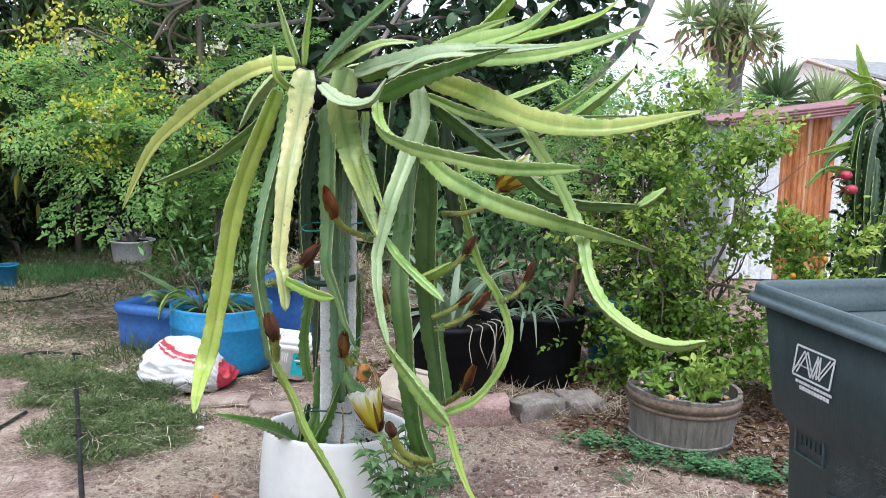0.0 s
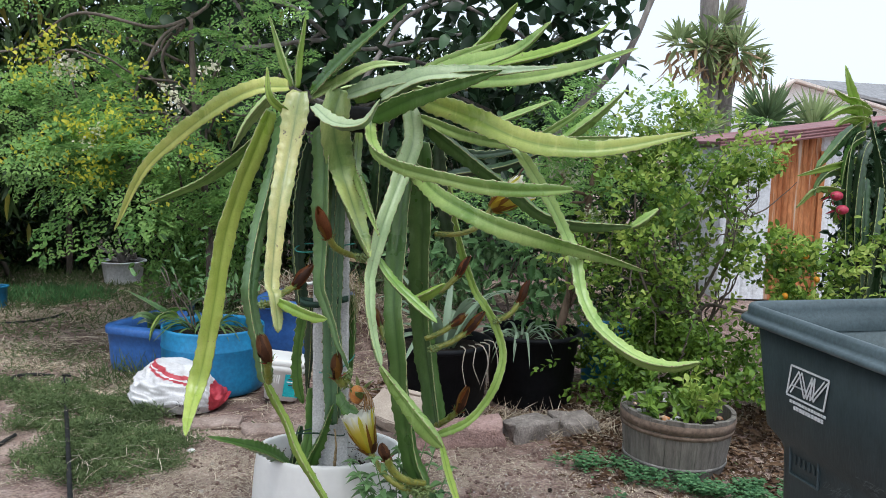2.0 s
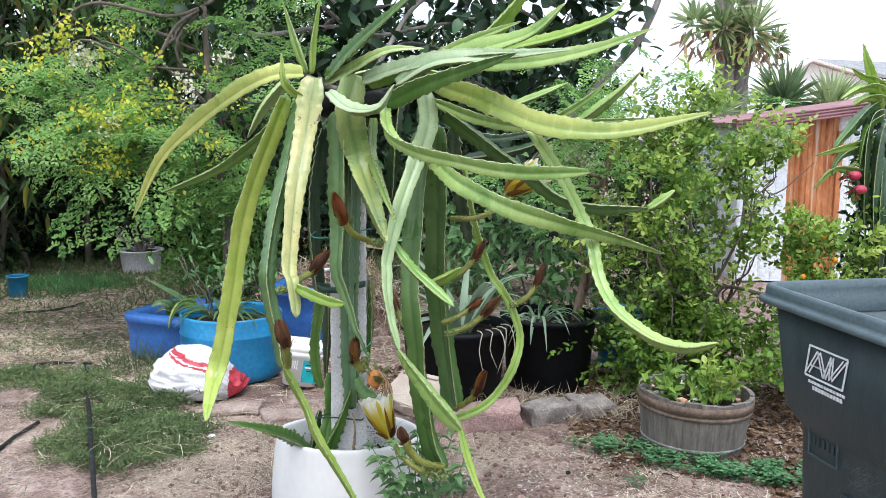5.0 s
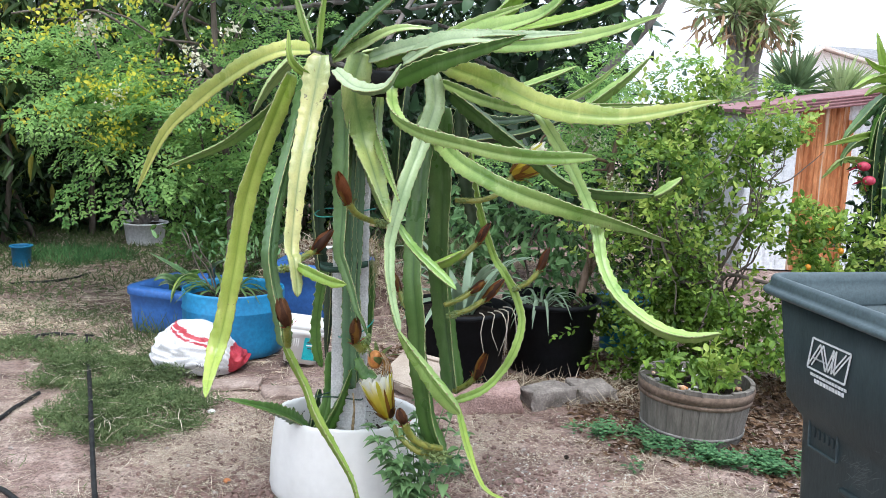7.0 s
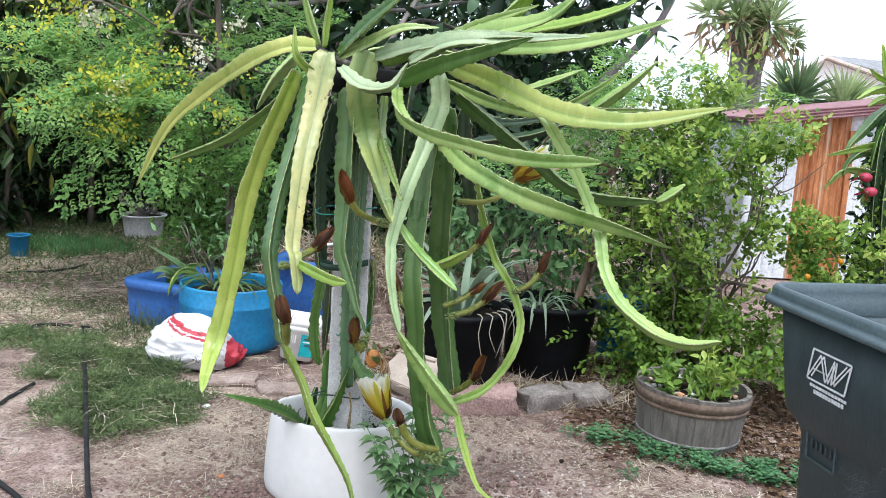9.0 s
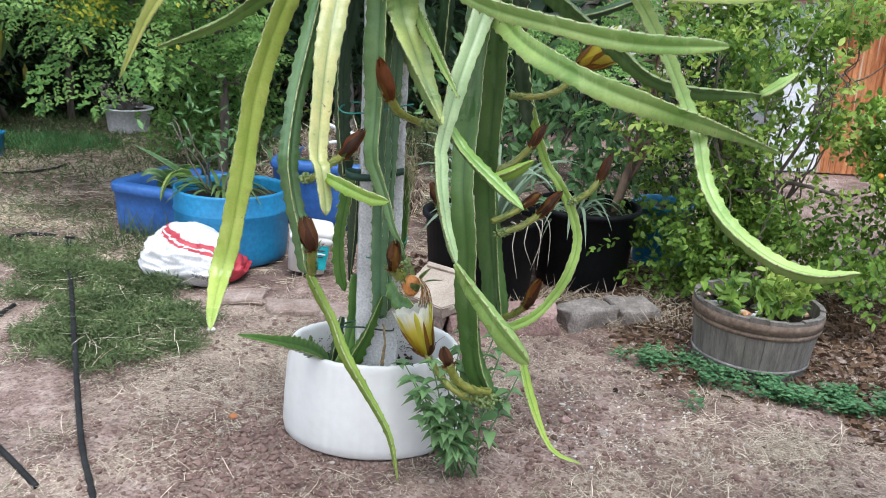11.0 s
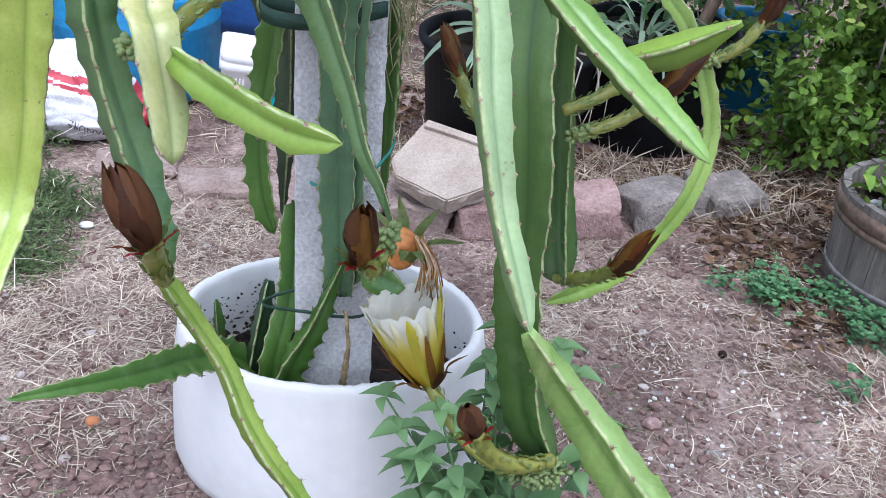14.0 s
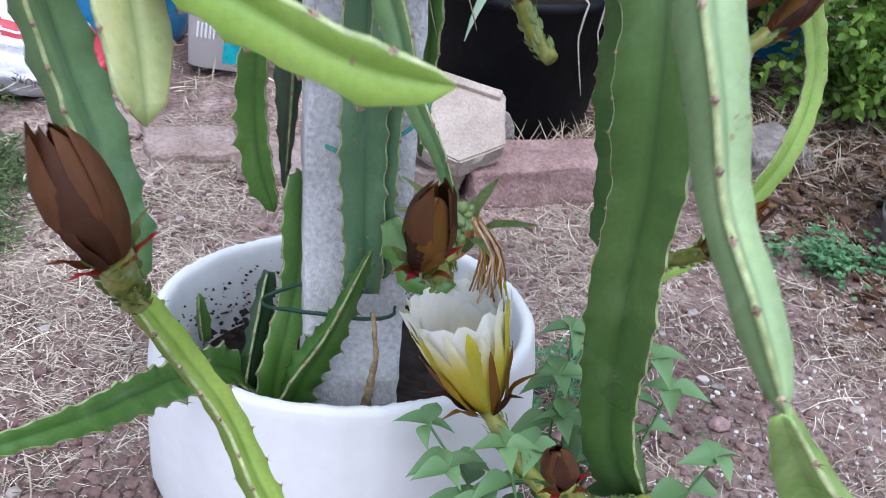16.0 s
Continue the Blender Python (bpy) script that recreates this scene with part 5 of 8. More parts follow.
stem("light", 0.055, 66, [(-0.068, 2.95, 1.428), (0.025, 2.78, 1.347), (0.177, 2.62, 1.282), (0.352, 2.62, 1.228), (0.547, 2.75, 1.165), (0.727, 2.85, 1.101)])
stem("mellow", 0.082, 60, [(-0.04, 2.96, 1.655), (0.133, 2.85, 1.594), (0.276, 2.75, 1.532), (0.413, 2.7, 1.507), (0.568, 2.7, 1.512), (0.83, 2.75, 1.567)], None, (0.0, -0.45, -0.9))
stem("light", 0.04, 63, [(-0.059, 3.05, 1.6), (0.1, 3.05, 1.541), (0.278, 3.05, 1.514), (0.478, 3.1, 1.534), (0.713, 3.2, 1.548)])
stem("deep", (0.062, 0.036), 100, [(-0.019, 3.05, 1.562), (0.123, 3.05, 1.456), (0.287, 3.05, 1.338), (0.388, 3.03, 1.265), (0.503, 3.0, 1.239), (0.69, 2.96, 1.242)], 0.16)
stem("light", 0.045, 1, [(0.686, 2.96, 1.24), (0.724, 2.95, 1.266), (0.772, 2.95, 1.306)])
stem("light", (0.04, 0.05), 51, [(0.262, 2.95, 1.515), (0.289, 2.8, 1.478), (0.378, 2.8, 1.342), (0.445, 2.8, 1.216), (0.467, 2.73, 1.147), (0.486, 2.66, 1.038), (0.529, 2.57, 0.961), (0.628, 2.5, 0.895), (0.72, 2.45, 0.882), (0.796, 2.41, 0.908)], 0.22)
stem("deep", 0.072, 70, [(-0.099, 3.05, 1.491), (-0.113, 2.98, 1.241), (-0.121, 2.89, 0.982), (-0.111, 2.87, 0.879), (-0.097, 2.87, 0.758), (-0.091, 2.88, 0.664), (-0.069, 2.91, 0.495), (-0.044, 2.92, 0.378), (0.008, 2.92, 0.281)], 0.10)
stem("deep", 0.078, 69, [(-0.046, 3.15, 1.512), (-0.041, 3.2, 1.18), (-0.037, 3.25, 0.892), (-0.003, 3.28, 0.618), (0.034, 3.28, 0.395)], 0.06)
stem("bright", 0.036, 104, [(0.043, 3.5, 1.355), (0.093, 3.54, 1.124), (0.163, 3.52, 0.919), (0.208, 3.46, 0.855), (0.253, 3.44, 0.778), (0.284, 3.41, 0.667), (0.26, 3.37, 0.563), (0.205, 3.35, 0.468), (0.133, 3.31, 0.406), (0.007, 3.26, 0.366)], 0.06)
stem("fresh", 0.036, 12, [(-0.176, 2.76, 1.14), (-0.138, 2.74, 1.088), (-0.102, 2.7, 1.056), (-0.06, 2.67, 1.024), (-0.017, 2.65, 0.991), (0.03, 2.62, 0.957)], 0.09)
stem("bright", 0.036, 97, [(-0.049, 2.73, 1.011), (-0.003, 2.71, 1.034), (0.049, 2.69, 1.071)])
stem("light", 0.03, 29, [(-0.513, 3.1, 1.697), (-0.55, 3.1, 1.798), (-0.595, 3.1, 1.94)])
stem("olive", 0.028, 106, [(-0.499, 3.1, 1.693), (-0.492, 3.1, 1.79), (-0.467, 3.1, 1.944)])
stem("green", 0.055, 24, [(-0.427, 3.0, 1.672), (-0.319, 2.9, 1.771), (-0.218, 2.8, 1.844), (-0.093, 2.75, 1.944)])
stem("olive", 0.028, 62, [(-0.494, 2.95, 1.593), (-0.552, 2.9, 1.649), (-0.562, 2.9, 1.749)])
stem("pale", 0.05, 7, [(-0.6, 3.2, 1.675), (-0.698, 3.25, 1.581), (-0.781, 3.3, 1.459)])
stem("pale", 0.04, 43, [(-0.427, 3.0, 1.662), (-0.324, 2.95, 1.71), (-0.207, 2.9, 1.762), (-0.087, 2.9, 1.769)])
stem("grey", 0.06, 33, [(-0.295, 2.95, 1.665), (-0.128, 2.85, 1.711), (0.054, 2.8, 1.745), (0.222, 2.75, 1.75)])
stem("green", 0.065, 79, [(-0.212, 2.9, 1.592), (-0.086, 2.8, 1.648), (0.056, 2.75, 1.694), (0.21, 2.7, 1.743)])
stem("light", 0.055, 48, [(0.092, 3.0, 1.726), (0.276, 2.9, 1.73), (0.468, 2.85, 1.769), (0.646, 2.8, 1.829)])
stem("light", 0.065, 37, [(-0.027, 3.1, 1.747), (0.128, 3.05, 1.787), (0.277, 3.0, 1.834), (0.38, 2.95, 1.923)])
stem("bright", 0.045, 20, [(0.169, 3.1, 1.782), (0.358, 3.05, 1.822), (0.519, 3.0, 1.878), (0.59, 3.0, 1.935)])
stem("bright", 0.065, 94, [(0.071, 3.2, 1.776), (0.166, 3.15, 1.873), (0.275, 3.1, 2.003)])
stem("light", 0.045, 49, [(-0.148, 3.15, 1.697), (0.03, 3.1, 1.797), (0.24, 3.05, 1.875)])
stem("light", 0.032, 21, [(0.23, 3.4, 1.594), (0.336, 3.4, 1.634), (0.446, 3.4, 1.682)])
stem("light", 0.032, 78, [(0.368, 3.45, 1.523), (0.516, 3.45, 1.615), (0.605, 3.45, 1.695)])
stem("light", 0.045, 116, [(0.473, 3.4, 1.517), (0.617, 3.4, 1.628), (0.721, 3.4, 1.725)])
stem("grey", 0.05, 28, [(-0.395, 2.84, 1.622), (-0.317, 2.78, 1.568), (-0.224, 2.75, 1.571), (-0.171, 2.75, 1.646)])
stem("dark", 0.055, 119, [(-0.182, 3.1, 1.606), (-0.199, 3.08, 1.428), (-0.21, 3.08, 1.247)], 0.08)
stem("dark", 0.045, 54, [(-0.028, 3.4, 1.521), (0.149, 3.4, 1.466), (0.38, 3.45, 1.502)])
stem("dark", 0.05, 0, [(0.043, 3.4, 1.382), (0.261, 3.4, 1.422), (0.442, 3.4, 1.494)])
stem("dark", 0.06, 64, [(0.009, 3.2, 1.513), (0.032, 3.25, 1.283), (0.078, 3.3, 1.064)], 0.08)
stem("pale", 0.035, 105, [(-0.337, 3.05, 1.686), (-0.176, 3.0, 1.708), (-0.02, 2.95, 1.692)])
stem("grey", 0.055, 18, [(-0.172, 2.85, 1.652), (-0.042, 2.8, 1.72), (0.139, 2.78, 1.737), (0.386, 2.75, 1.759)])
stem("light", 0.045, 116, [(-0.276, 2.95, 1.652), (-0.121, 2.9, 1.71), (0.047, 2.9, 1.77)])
stem("green", 0.05, 63, [(-0.328, 3.05, 0.596), (-0.295, 3.03, 0.548), (-0.251, 3.0, 0.542)], 0.03)


def petal_ring(rng, base, axis, count, length, width, r0, r1, mats, name, owner, curl=0.0, jitter=0.12, at=0.0, closed=0.0, point=0.0, broad=0.0, flare=0.0):
    """Tepals round an axis, each one a cupped strip with its own edges, every one an object."""
    axis = Vector(axis).normalized()
    x = axis.orthogonal().normalized()
    y = axis.cross(x)
    made = []
    for i in range(count):
        a = 2 * math.pi * (i + rng.uniform(-jitter, jitter)) / count
        shut = closed * rng.uniform(0.7, 1.15)
        ln, wd = length * rng.uniform(0.9, 1.08), width * rng.uniform(0.85, 1.15)
        bm = bmesh.new()
        along = bm.verts.layers.float.new("along")
        rows = []
        n = 8
        for k in range(n + 1):
            s = k / n
            open_by = min(1.1, s * ln / length) ** flare if flare else math.sin(min(1.0, s * 1.15) * math.pi / 2) ** 1.1
            r = r0 + (r1 - r0) * open_by + curl * max(0, s - 0.6) ** 2 - shut * max(0.0, s - 0.45) ** 1.5
            lean = 0.35 + 0.65 * math.sin(math.pi * min(1, (0.15 + 0.80 * s))) ** 0.8
            half = wd * 0.5 * (lean + broad * (0.4 + 0.6 * min(1.0, s / 0.6) - lean)) * (1.0 if s < 0.85 else max(0.2, math.sqrt(max(0.0, 1 - ((s - 0.85) / 0.155) ** 2))))
            half *= 1 - point * max(0.0, (s - 0.45) / 0.55) ** 1.3
            row = []
            for j in (-1, -0.5, 0, 0.5, 1):
                b = a + j * half / max(r, 0.012)
                rr = r - 0.10 * half * (1 - j * j) * -1 + 0.0015 * math.sin(9 * s + i + j)
                row.append(bm.verts.new(Vector(base) + axis * (at + ln * s) + (x * math.cos(b) + y * math.sin(b)) * max(0.002, rr)))
            for v in row:
                v[along] = s
            rows.append(row)
        for p, q in zip(rows, rows[1:]):
            for j in range(4):
                bm.faces.new((p[j], p[j + 1], q[j + 1], q[j]))
        bmesh.ops.solidify(bm, geom=bm.faces[:], thickness=0.0008)
        for e in bm.edges:
            e.smooth = e.calc_face_angle(0.0) < 0.7
        made.append(part(name, bm, mats[i % len(mats)], owner))
    return made


def flower_tube(name, pts, r0, r1, owner, scales=True, seed=0, label="", knob=0.0):
    """The scaly green tube that carries a bud."""
    rng = np.random.RandomState(seed)
    c = spline(pts, 0.008)
    rad = np.linspace(r0, r1, len(c)) * (1 + 0.08 * np.sin(np.arange(len(c)) * 1.9))
    ob = tagged(seat(mesh_object("flower_tube", *sweep(c, rad, 10), tube_mat), owner), label)
    t, u, v = frames_along(c)
    P, D, N, L = [], [], [], []
    for k in range(1, len(c)):
        for a in rng.uniform(0, 6.28, 2 if k * 0.008 > knob else 7):
            o = math.cos(a) * u[k] + math.sin(a) * v[k]
            P.append(c[k] + o * rad[k] * 0.95)
            D.append(t[k] + o * 0.55)
            N.append(o)
            L.append(rng.uniform(0.010, 0.017))
    P, L = np.array(P), np.array(L)
    vv, ff = leaf_arrays(P, np.array(D), np.array(N), L, L * 0.45, 0.15, 0.1, True)
    tagged(seat(tri_object("tube_scale", vv, ff, scale_mat), ob), "small pointed scales", kind="stuff")
    return ob


def bud(pts, length, radius, seed, mats=None, r_tube=0.009, label="withered orange-brown closed flower", knob=0.04):
    """A spent flower on its tube. pts run from the stem to the foot of the flower and on to its tip."""
    rng = random.Random(seed)
    mats = mats or [petal_orange, petal_brown, bud_dark]
    base_mats = [scale_mat, petal_orange, bud_red] if bud_dark in mats[:1] or bud_brown in mats else [scale_mat, petal_orange]
    foot, end = Vector(pts[-2]), Vector(pts[-1])
    ob = flower_tube("flower_tube", pts[:-1], r_tube, r_tube * 1.25, cactus, seed=seed, knob=knob)
    ob.name = "spent_flower"
    tagged(ob, label)
    ax = end - foot
    ln = ax.length if length is None else length
    n = ax.normalized()
    petal_ring(rng, foot - n * 0.004, ax, 6, ln, radius * 1.35, radius * 0.50, radius * 1.0, mats, "tepal", ob, 0, 0.25, closed=radius * 2.0, point=0.7)
    petal_ring(rng, foot - n * 0.004, ax, 6, ln * 0.95, radius * 1.1, radius * 0.52, radius * 1.06, mats[::-1], "tepal", ob, 0, 0.35, closed=radius * 1.9, point=0.75)
    petal_ring(rng, foot - n * 0.005, ax, 3, ln * 0.6, radius * 0.6, radius * 0.55, radius * 1.10, [mats[1], bud_dark], "tepal", ob, 0, 0.4, closed=radius * 1.0, point=0.85)
    petal_ring(rng, foot - n * 0.008, ax, 9, ln * 0.17, radius * 0.40, radius * 0.5, radius * 1.05, base_mats, "sepal", ob, 0.06, 0.4, point=0.7)
    bm = bmesh.new()
    bmesh.ops.create_uvsphere(bm, u_segments=12, v_segments=10, radius=1.0)
    bmesh.ops.transform(bm, matrix=look(foot + ax.normalized() * ln * 0.40, foot + ax) @ Matrix.Diagonal((radius * 0.7, radius * 0.7, ln * 0.38, 1)), verts=bm.verts)
    part("core", bm, mats[0], ob)
    return ob


def open_flower(base, axis, stalk, seed=3):
    """The half-closed white flower with yellow and bronze outer tepals."""
    rng = random.Random(seed)
    ob = flower_tube("flower_tube", stalk, 0.0095, 0.0105, cactus, seed=seed, knob=0.05)
    ob.name = "flower"
    tagged(ob, "half-closed white dragon fruit flower with yellow and bronze outer tepals")
    petal_ring(rng, base, axis, 9, 0.124, 0.046, 0.010, 0.045, [petal_cream], "petal", ob, 0.0, 0.2, 0.006, 0.004, 0.15, 1.0, 0.8)
    petal_ring(rng, base, axis, 12, 0.138, 0.048, 0.012, 0.053, [petal_cream], "petal", ob, 0.0, 0.25, 0.005, 0.004, 0.2, 1.0, 0.8)
    petal_ring(rng, base, axis, 14, 0.146, 0.044, 0.014, 0.0585, [petal_cream], "petal", ob, 0.0, 0.3, 0.003, 0.004, 0.25, 1.0, 0.8)
    petal_ring(rng, base, axis, 20, 0.142, 0.023, 0.017, 0.0630, [petal_fade, petal_yellow, petal_fade], "outer_tepal", ob, 0.0, 0.35, 0.001, 0.003, 0.55, 0.7, 0.8)
    petal_ring(rng, base, axis, 7, 0.112, 0.016, 0.0195, 0.0610, [petal_brown, petal_gold, petal_brown] if seed == 3 else [petal_brown], "bronze_tepal", ob, 0.0, 0.45, -0.002, 0, 0.7, 0.0, 0.8)
    petal_ring(rng, base, axis, 7, 0.046, 0.022, 0.018, 0.040, [petal_brown, bud_dark] if seed == 3 else [petal_gold, petal_brown], "sepal", ob, 0.20, 0.4, -0.006, 0, 0.8)
    return ob


bud([(-0.209, 2.81, 1.126), (-0.266, 2.80, 1.14), (-0.302, 2.72, 1.172), (-0.319, 2.66, 1.214), (-0.345, 2.61, 1.313)], None, 0.022, 14, [petal_orange, petal_orange, petal_brown])
bud([(-0.547, 2.745, 0.974), (-0.514, 2.75, 0.984), (-0.496, 2.82, 0.999), (-0.465, 2.88, 1.015), (-0.407, 2.92, 1.091)], None, 0.022, 15, [petal_orange, bud_dark, petal_orange])
bud([(-0.512, 2.69, 0.732), (-0.508, 2.655, 0.780), (-0.502, 2.625, 0.822), (-0.524, 2.608, 0.915)], 0.096, 0.0245, 16, [bud_brown, bud_dark, bud_brown], 0.011, "dark maroon withered closed flower")
bud([(-0.276, 2.85, 0.707), (-0.288, 2.80, 0.70), (-0.302, 2.76, 0.739), (-0.296, 2.72, 0.836)], 0.098, 0.022, 17, [bud_brown, petal_brown, bud_dark], 0.011, "brown withered closed flower")
bud([(-0.006, 2.88, 0.33), (-0.061, 2.84, 0.352), (-0.107, 2.82, 0.388), (-0.136, 2.80, 0.446), (-0.15, 2.79, 0.493)], 0.065, 0.02, 18, [bud_brown, bud_dark, bud_brown], 0.011, "dark brown withered closed flower", 0.09)
bud([(-0.064, 3.20, 0.923), (0.029, 3.30, 0.941), (0.092, 3.33, 0.994), (0.139, 3.35, 1.077)], None, 0.018, 19, [petal_orange, bud_dark, petal_orange])
bud([(-0.004, 3.20, 0.729), (0.07, 3.22, 0.754), (0.129, 3.24, 0.791), (0.199, 3.26, 0.87)], None, 0.020, 20, [petal_orange, bud_dark, petal_brown])
bud([(-0.025, 3.20, 0.771), (0.029, 3.22, 0.79), (0.075, 3.24, 0.816), (0.134, 3.26, 0.863)], None, 0.018, 25, [petal_orange, bud_dark, petal_brown])
bud([(0.252, 3.43, 0.796), (0.304, 3.44, 0.824), (0.344, 3.46, 0.868), (0.383, 3.48, 0.963)], None, 0.018, 21, [petal_orange, bud_dark, petal_orange])
bud([(0.023, 3.28, 0.408), (0.071, 3.22, 0.453), (0.106, 3.18, 0.499), (0.14, 3.12, 0.612)], None, 0.020, 22, [petal_orange, bud_dark, petal_brown], 0.010)
bud([(-0.16, 3.13, 0.772), (-0.179, 3.16, 0.788), (-0.194, 3.20, 0.815), (-0.228, 3.27, 0.874)], None, 0.018, 23, [petal_orange, bud_dark, petal_brown])
open_flower((-0.203, 2.942, 0.415), (-0.042, 0.008, 0.115), [(0.0, 2.90, 0.30), (-0.08, 2.875, 0.312), (-0.143, 2.89, 0.35), (-0.19, 2.93, 0.395), (-0.209, 2.945, 0.417)])
open_flower((0.215, 3.24, 1.268), (0.092, 0.02, 0.062), [(0.001, 3.22, 1.169), (0.096, 3.22, 1.172), (0.169, 3.23, 1.205), (0.215, 3.24, 1.272)], 8)


dry_shoot_mat = mottled("dried_shoot", (0.10, 0.065, 0.03), (0.40, 0.30, 0.16), 40, 160, 0.9)
tassel_mat = mottled("dried_tassel", (0.30, 0.17, 0.08), (0.62, 0.45, 0.30), 30, 160, 0.9)


def set_fruit():
    """A swelling orange-green fruit with a dried tassel, beside the open flower."""
    bm = bmesh.new()
    bmesh.ops.create_uvsphere(bm, u_segments=18, v_segments=14, radius=1.0)
    bmesh.ops.transform(bm, matrix=Matrix.Translation((-0.262, 3.02, 0.600)) @ Matrix.Diagonal((0.027, 0.028, 0.034, 1)), verts=bm.verts)
    fruit = part("young_fruit", bm, mottled("orange_fruit_skin_dull", (0.46, 0.14, 0.03), (0.64, 0.29, 0.08), 45, 140, 0.5), cactus, "young orange fruit with a dried flower tassel")
    rng = random.Random(2)
    petal_ring(rng, (-0.255, 3.02, 0.590), (0.1, -0.1, 1), 7, 0.05, 0.020, 0.022, 0.034, [scale_mat], "scale", fruit, 0.3, 0.3)
    for i in range(26):
        a = Vector((-0.238, 3.005, 0.630)) + Vector((rng.uniform(-.006, .006), rng.uniform(-.006, .006), 0))
        b = a + Vector((0.018 + rng.uniform(-.008, .012), -0.018 + rng.uniform(-.01, .01), -0.03))
        c = b + Vector((rng.uniform(-.012, .016), rng.uniform(-.012, .006), -0.045 + rng.uniform(-.012, .012)))
        tube("dried_filament", [a, b, c], 0.0017, 0.0011, (petal_brown, tassel_mat)[i % 2], fruit, 5, 0.02)


set_fruit()
tube("dried_shoot", [(-0.345, 3.045, 0.46), (-0.337, 3.035, 0.40), (-0.344, 3.05, 0.33), (-0.350, 3.06, 0.26)], 0.0025, 0.0065, dry_shoot_mat, cactus, 7, 0.010, 0.5, 4, "shrivelled brown dried shoot")


root_mat = mottled("aerial_root", (0.20, 0.19, 0.08), (0.46, 0.42, 0.24), 40, 160, 0.9)
rrng = random.Random(12)
for i in range(22):
    x, y, z = -0.290 + rrng.uniform(-.02, .02), 3.12 + rrng.uniform(-.03, .03), rrng.uniform(0.93, 1.06)
    d = rrng.uniform(0.06, 0.17)
    tube("dried_root", [(x, y, z), (x + rrng.uniform(-.01, .02), y - 0.005, z - 0.5 * d), (x + rrng.uniform(-.02, .025), y + rrng.uniform(-.02, .01), z - d)], 0.0014, 0.0007, root_mat, cactus, 5, 0.03)


def knob_cluster(a, b, r, count, seed):
    """A knobbly cluster of small green bud scales on a stem."""
    q = np.random.RandomState(seed)
    a, b = np.array(a), np.array(b)
    verts, tris, n = [], [], 0
    ball = bmesh.new()
    bmesh.ops.create_icosphere(ball, subdivisions=1, radius=1.0)
    bv = np.array([v.co[:] for v in ball.verts])
    bf = np.array([[v.index for v in f.verts] for f in ball.faces])
    ball.free()
    for i in range(count):
        d = unit(q.normal(size=3))
        c = a + (b - a) * q.uniform(0, 1) + d * r * q.uniform(0.75, 1.0)
        s = q.uniform(0.0035, 0.0055)
        verts.append(c + bv * s + d * (bv @ d)[:, None] * s * 0.5)
        tris.append(bf + n)
        n += len(bv)
    tagged(seat(tri_object("knobbly_growth", np.vstack(verts), np.vstack(tris), knob_mat, None, True), cactus), "cluster of small green knobs", kind="stuff")


knob_cluster((0.012, 2.90, 0.285), (-0.055, 2.865, 0.318), 0.024, 150, 1)
knob_cluster((-0.215, 2.808, 1.126), (-0.245, 2.80, 1.135), 0.014, 45, 2)
knob_cluster((-0.545, 2.745, 0.975), (-0.535, 2.745, 0.978), 0.014, 28, 3)
knob_cluster((-0.276, 2.845, 0.705), (-0.272, 2.84, 0.735), 0.014, 40, 4)
knob_cluster((-0.004, 3.20, 0.729), (0.02, 3.205, 0.738), 0.013, 40, 5)
knob_cluster((0.252, 3.43, 0.796), (0.262, 3.43, 0.80), 0.013, 26, 6)
# ---- trees and shrubs ----
def tree_limbs(tree, rng, trunk, r0, tips, r1=0.008, mat=None, name="trunk"):
    """A tapered trunk with wandering limbs to the given tips."""
    mat = mat or bark_mat
    tube(name, trunk, r0, r0 * 0.55, mat, tree, 10, 0.06, 0.06, rng.randint(1, 999))
    top = np.array(trunk[-1])
    for q in tips:
        start = np.array(trunk[rng.randint(max(1, len(trunk) - 2), len(trunk))])
        tube("limb", limb(rng, start, q, 0.18), r0 * 0.38, r1, mat, tree, 7, 0.06, 0.06, rng.randint(1, 999))


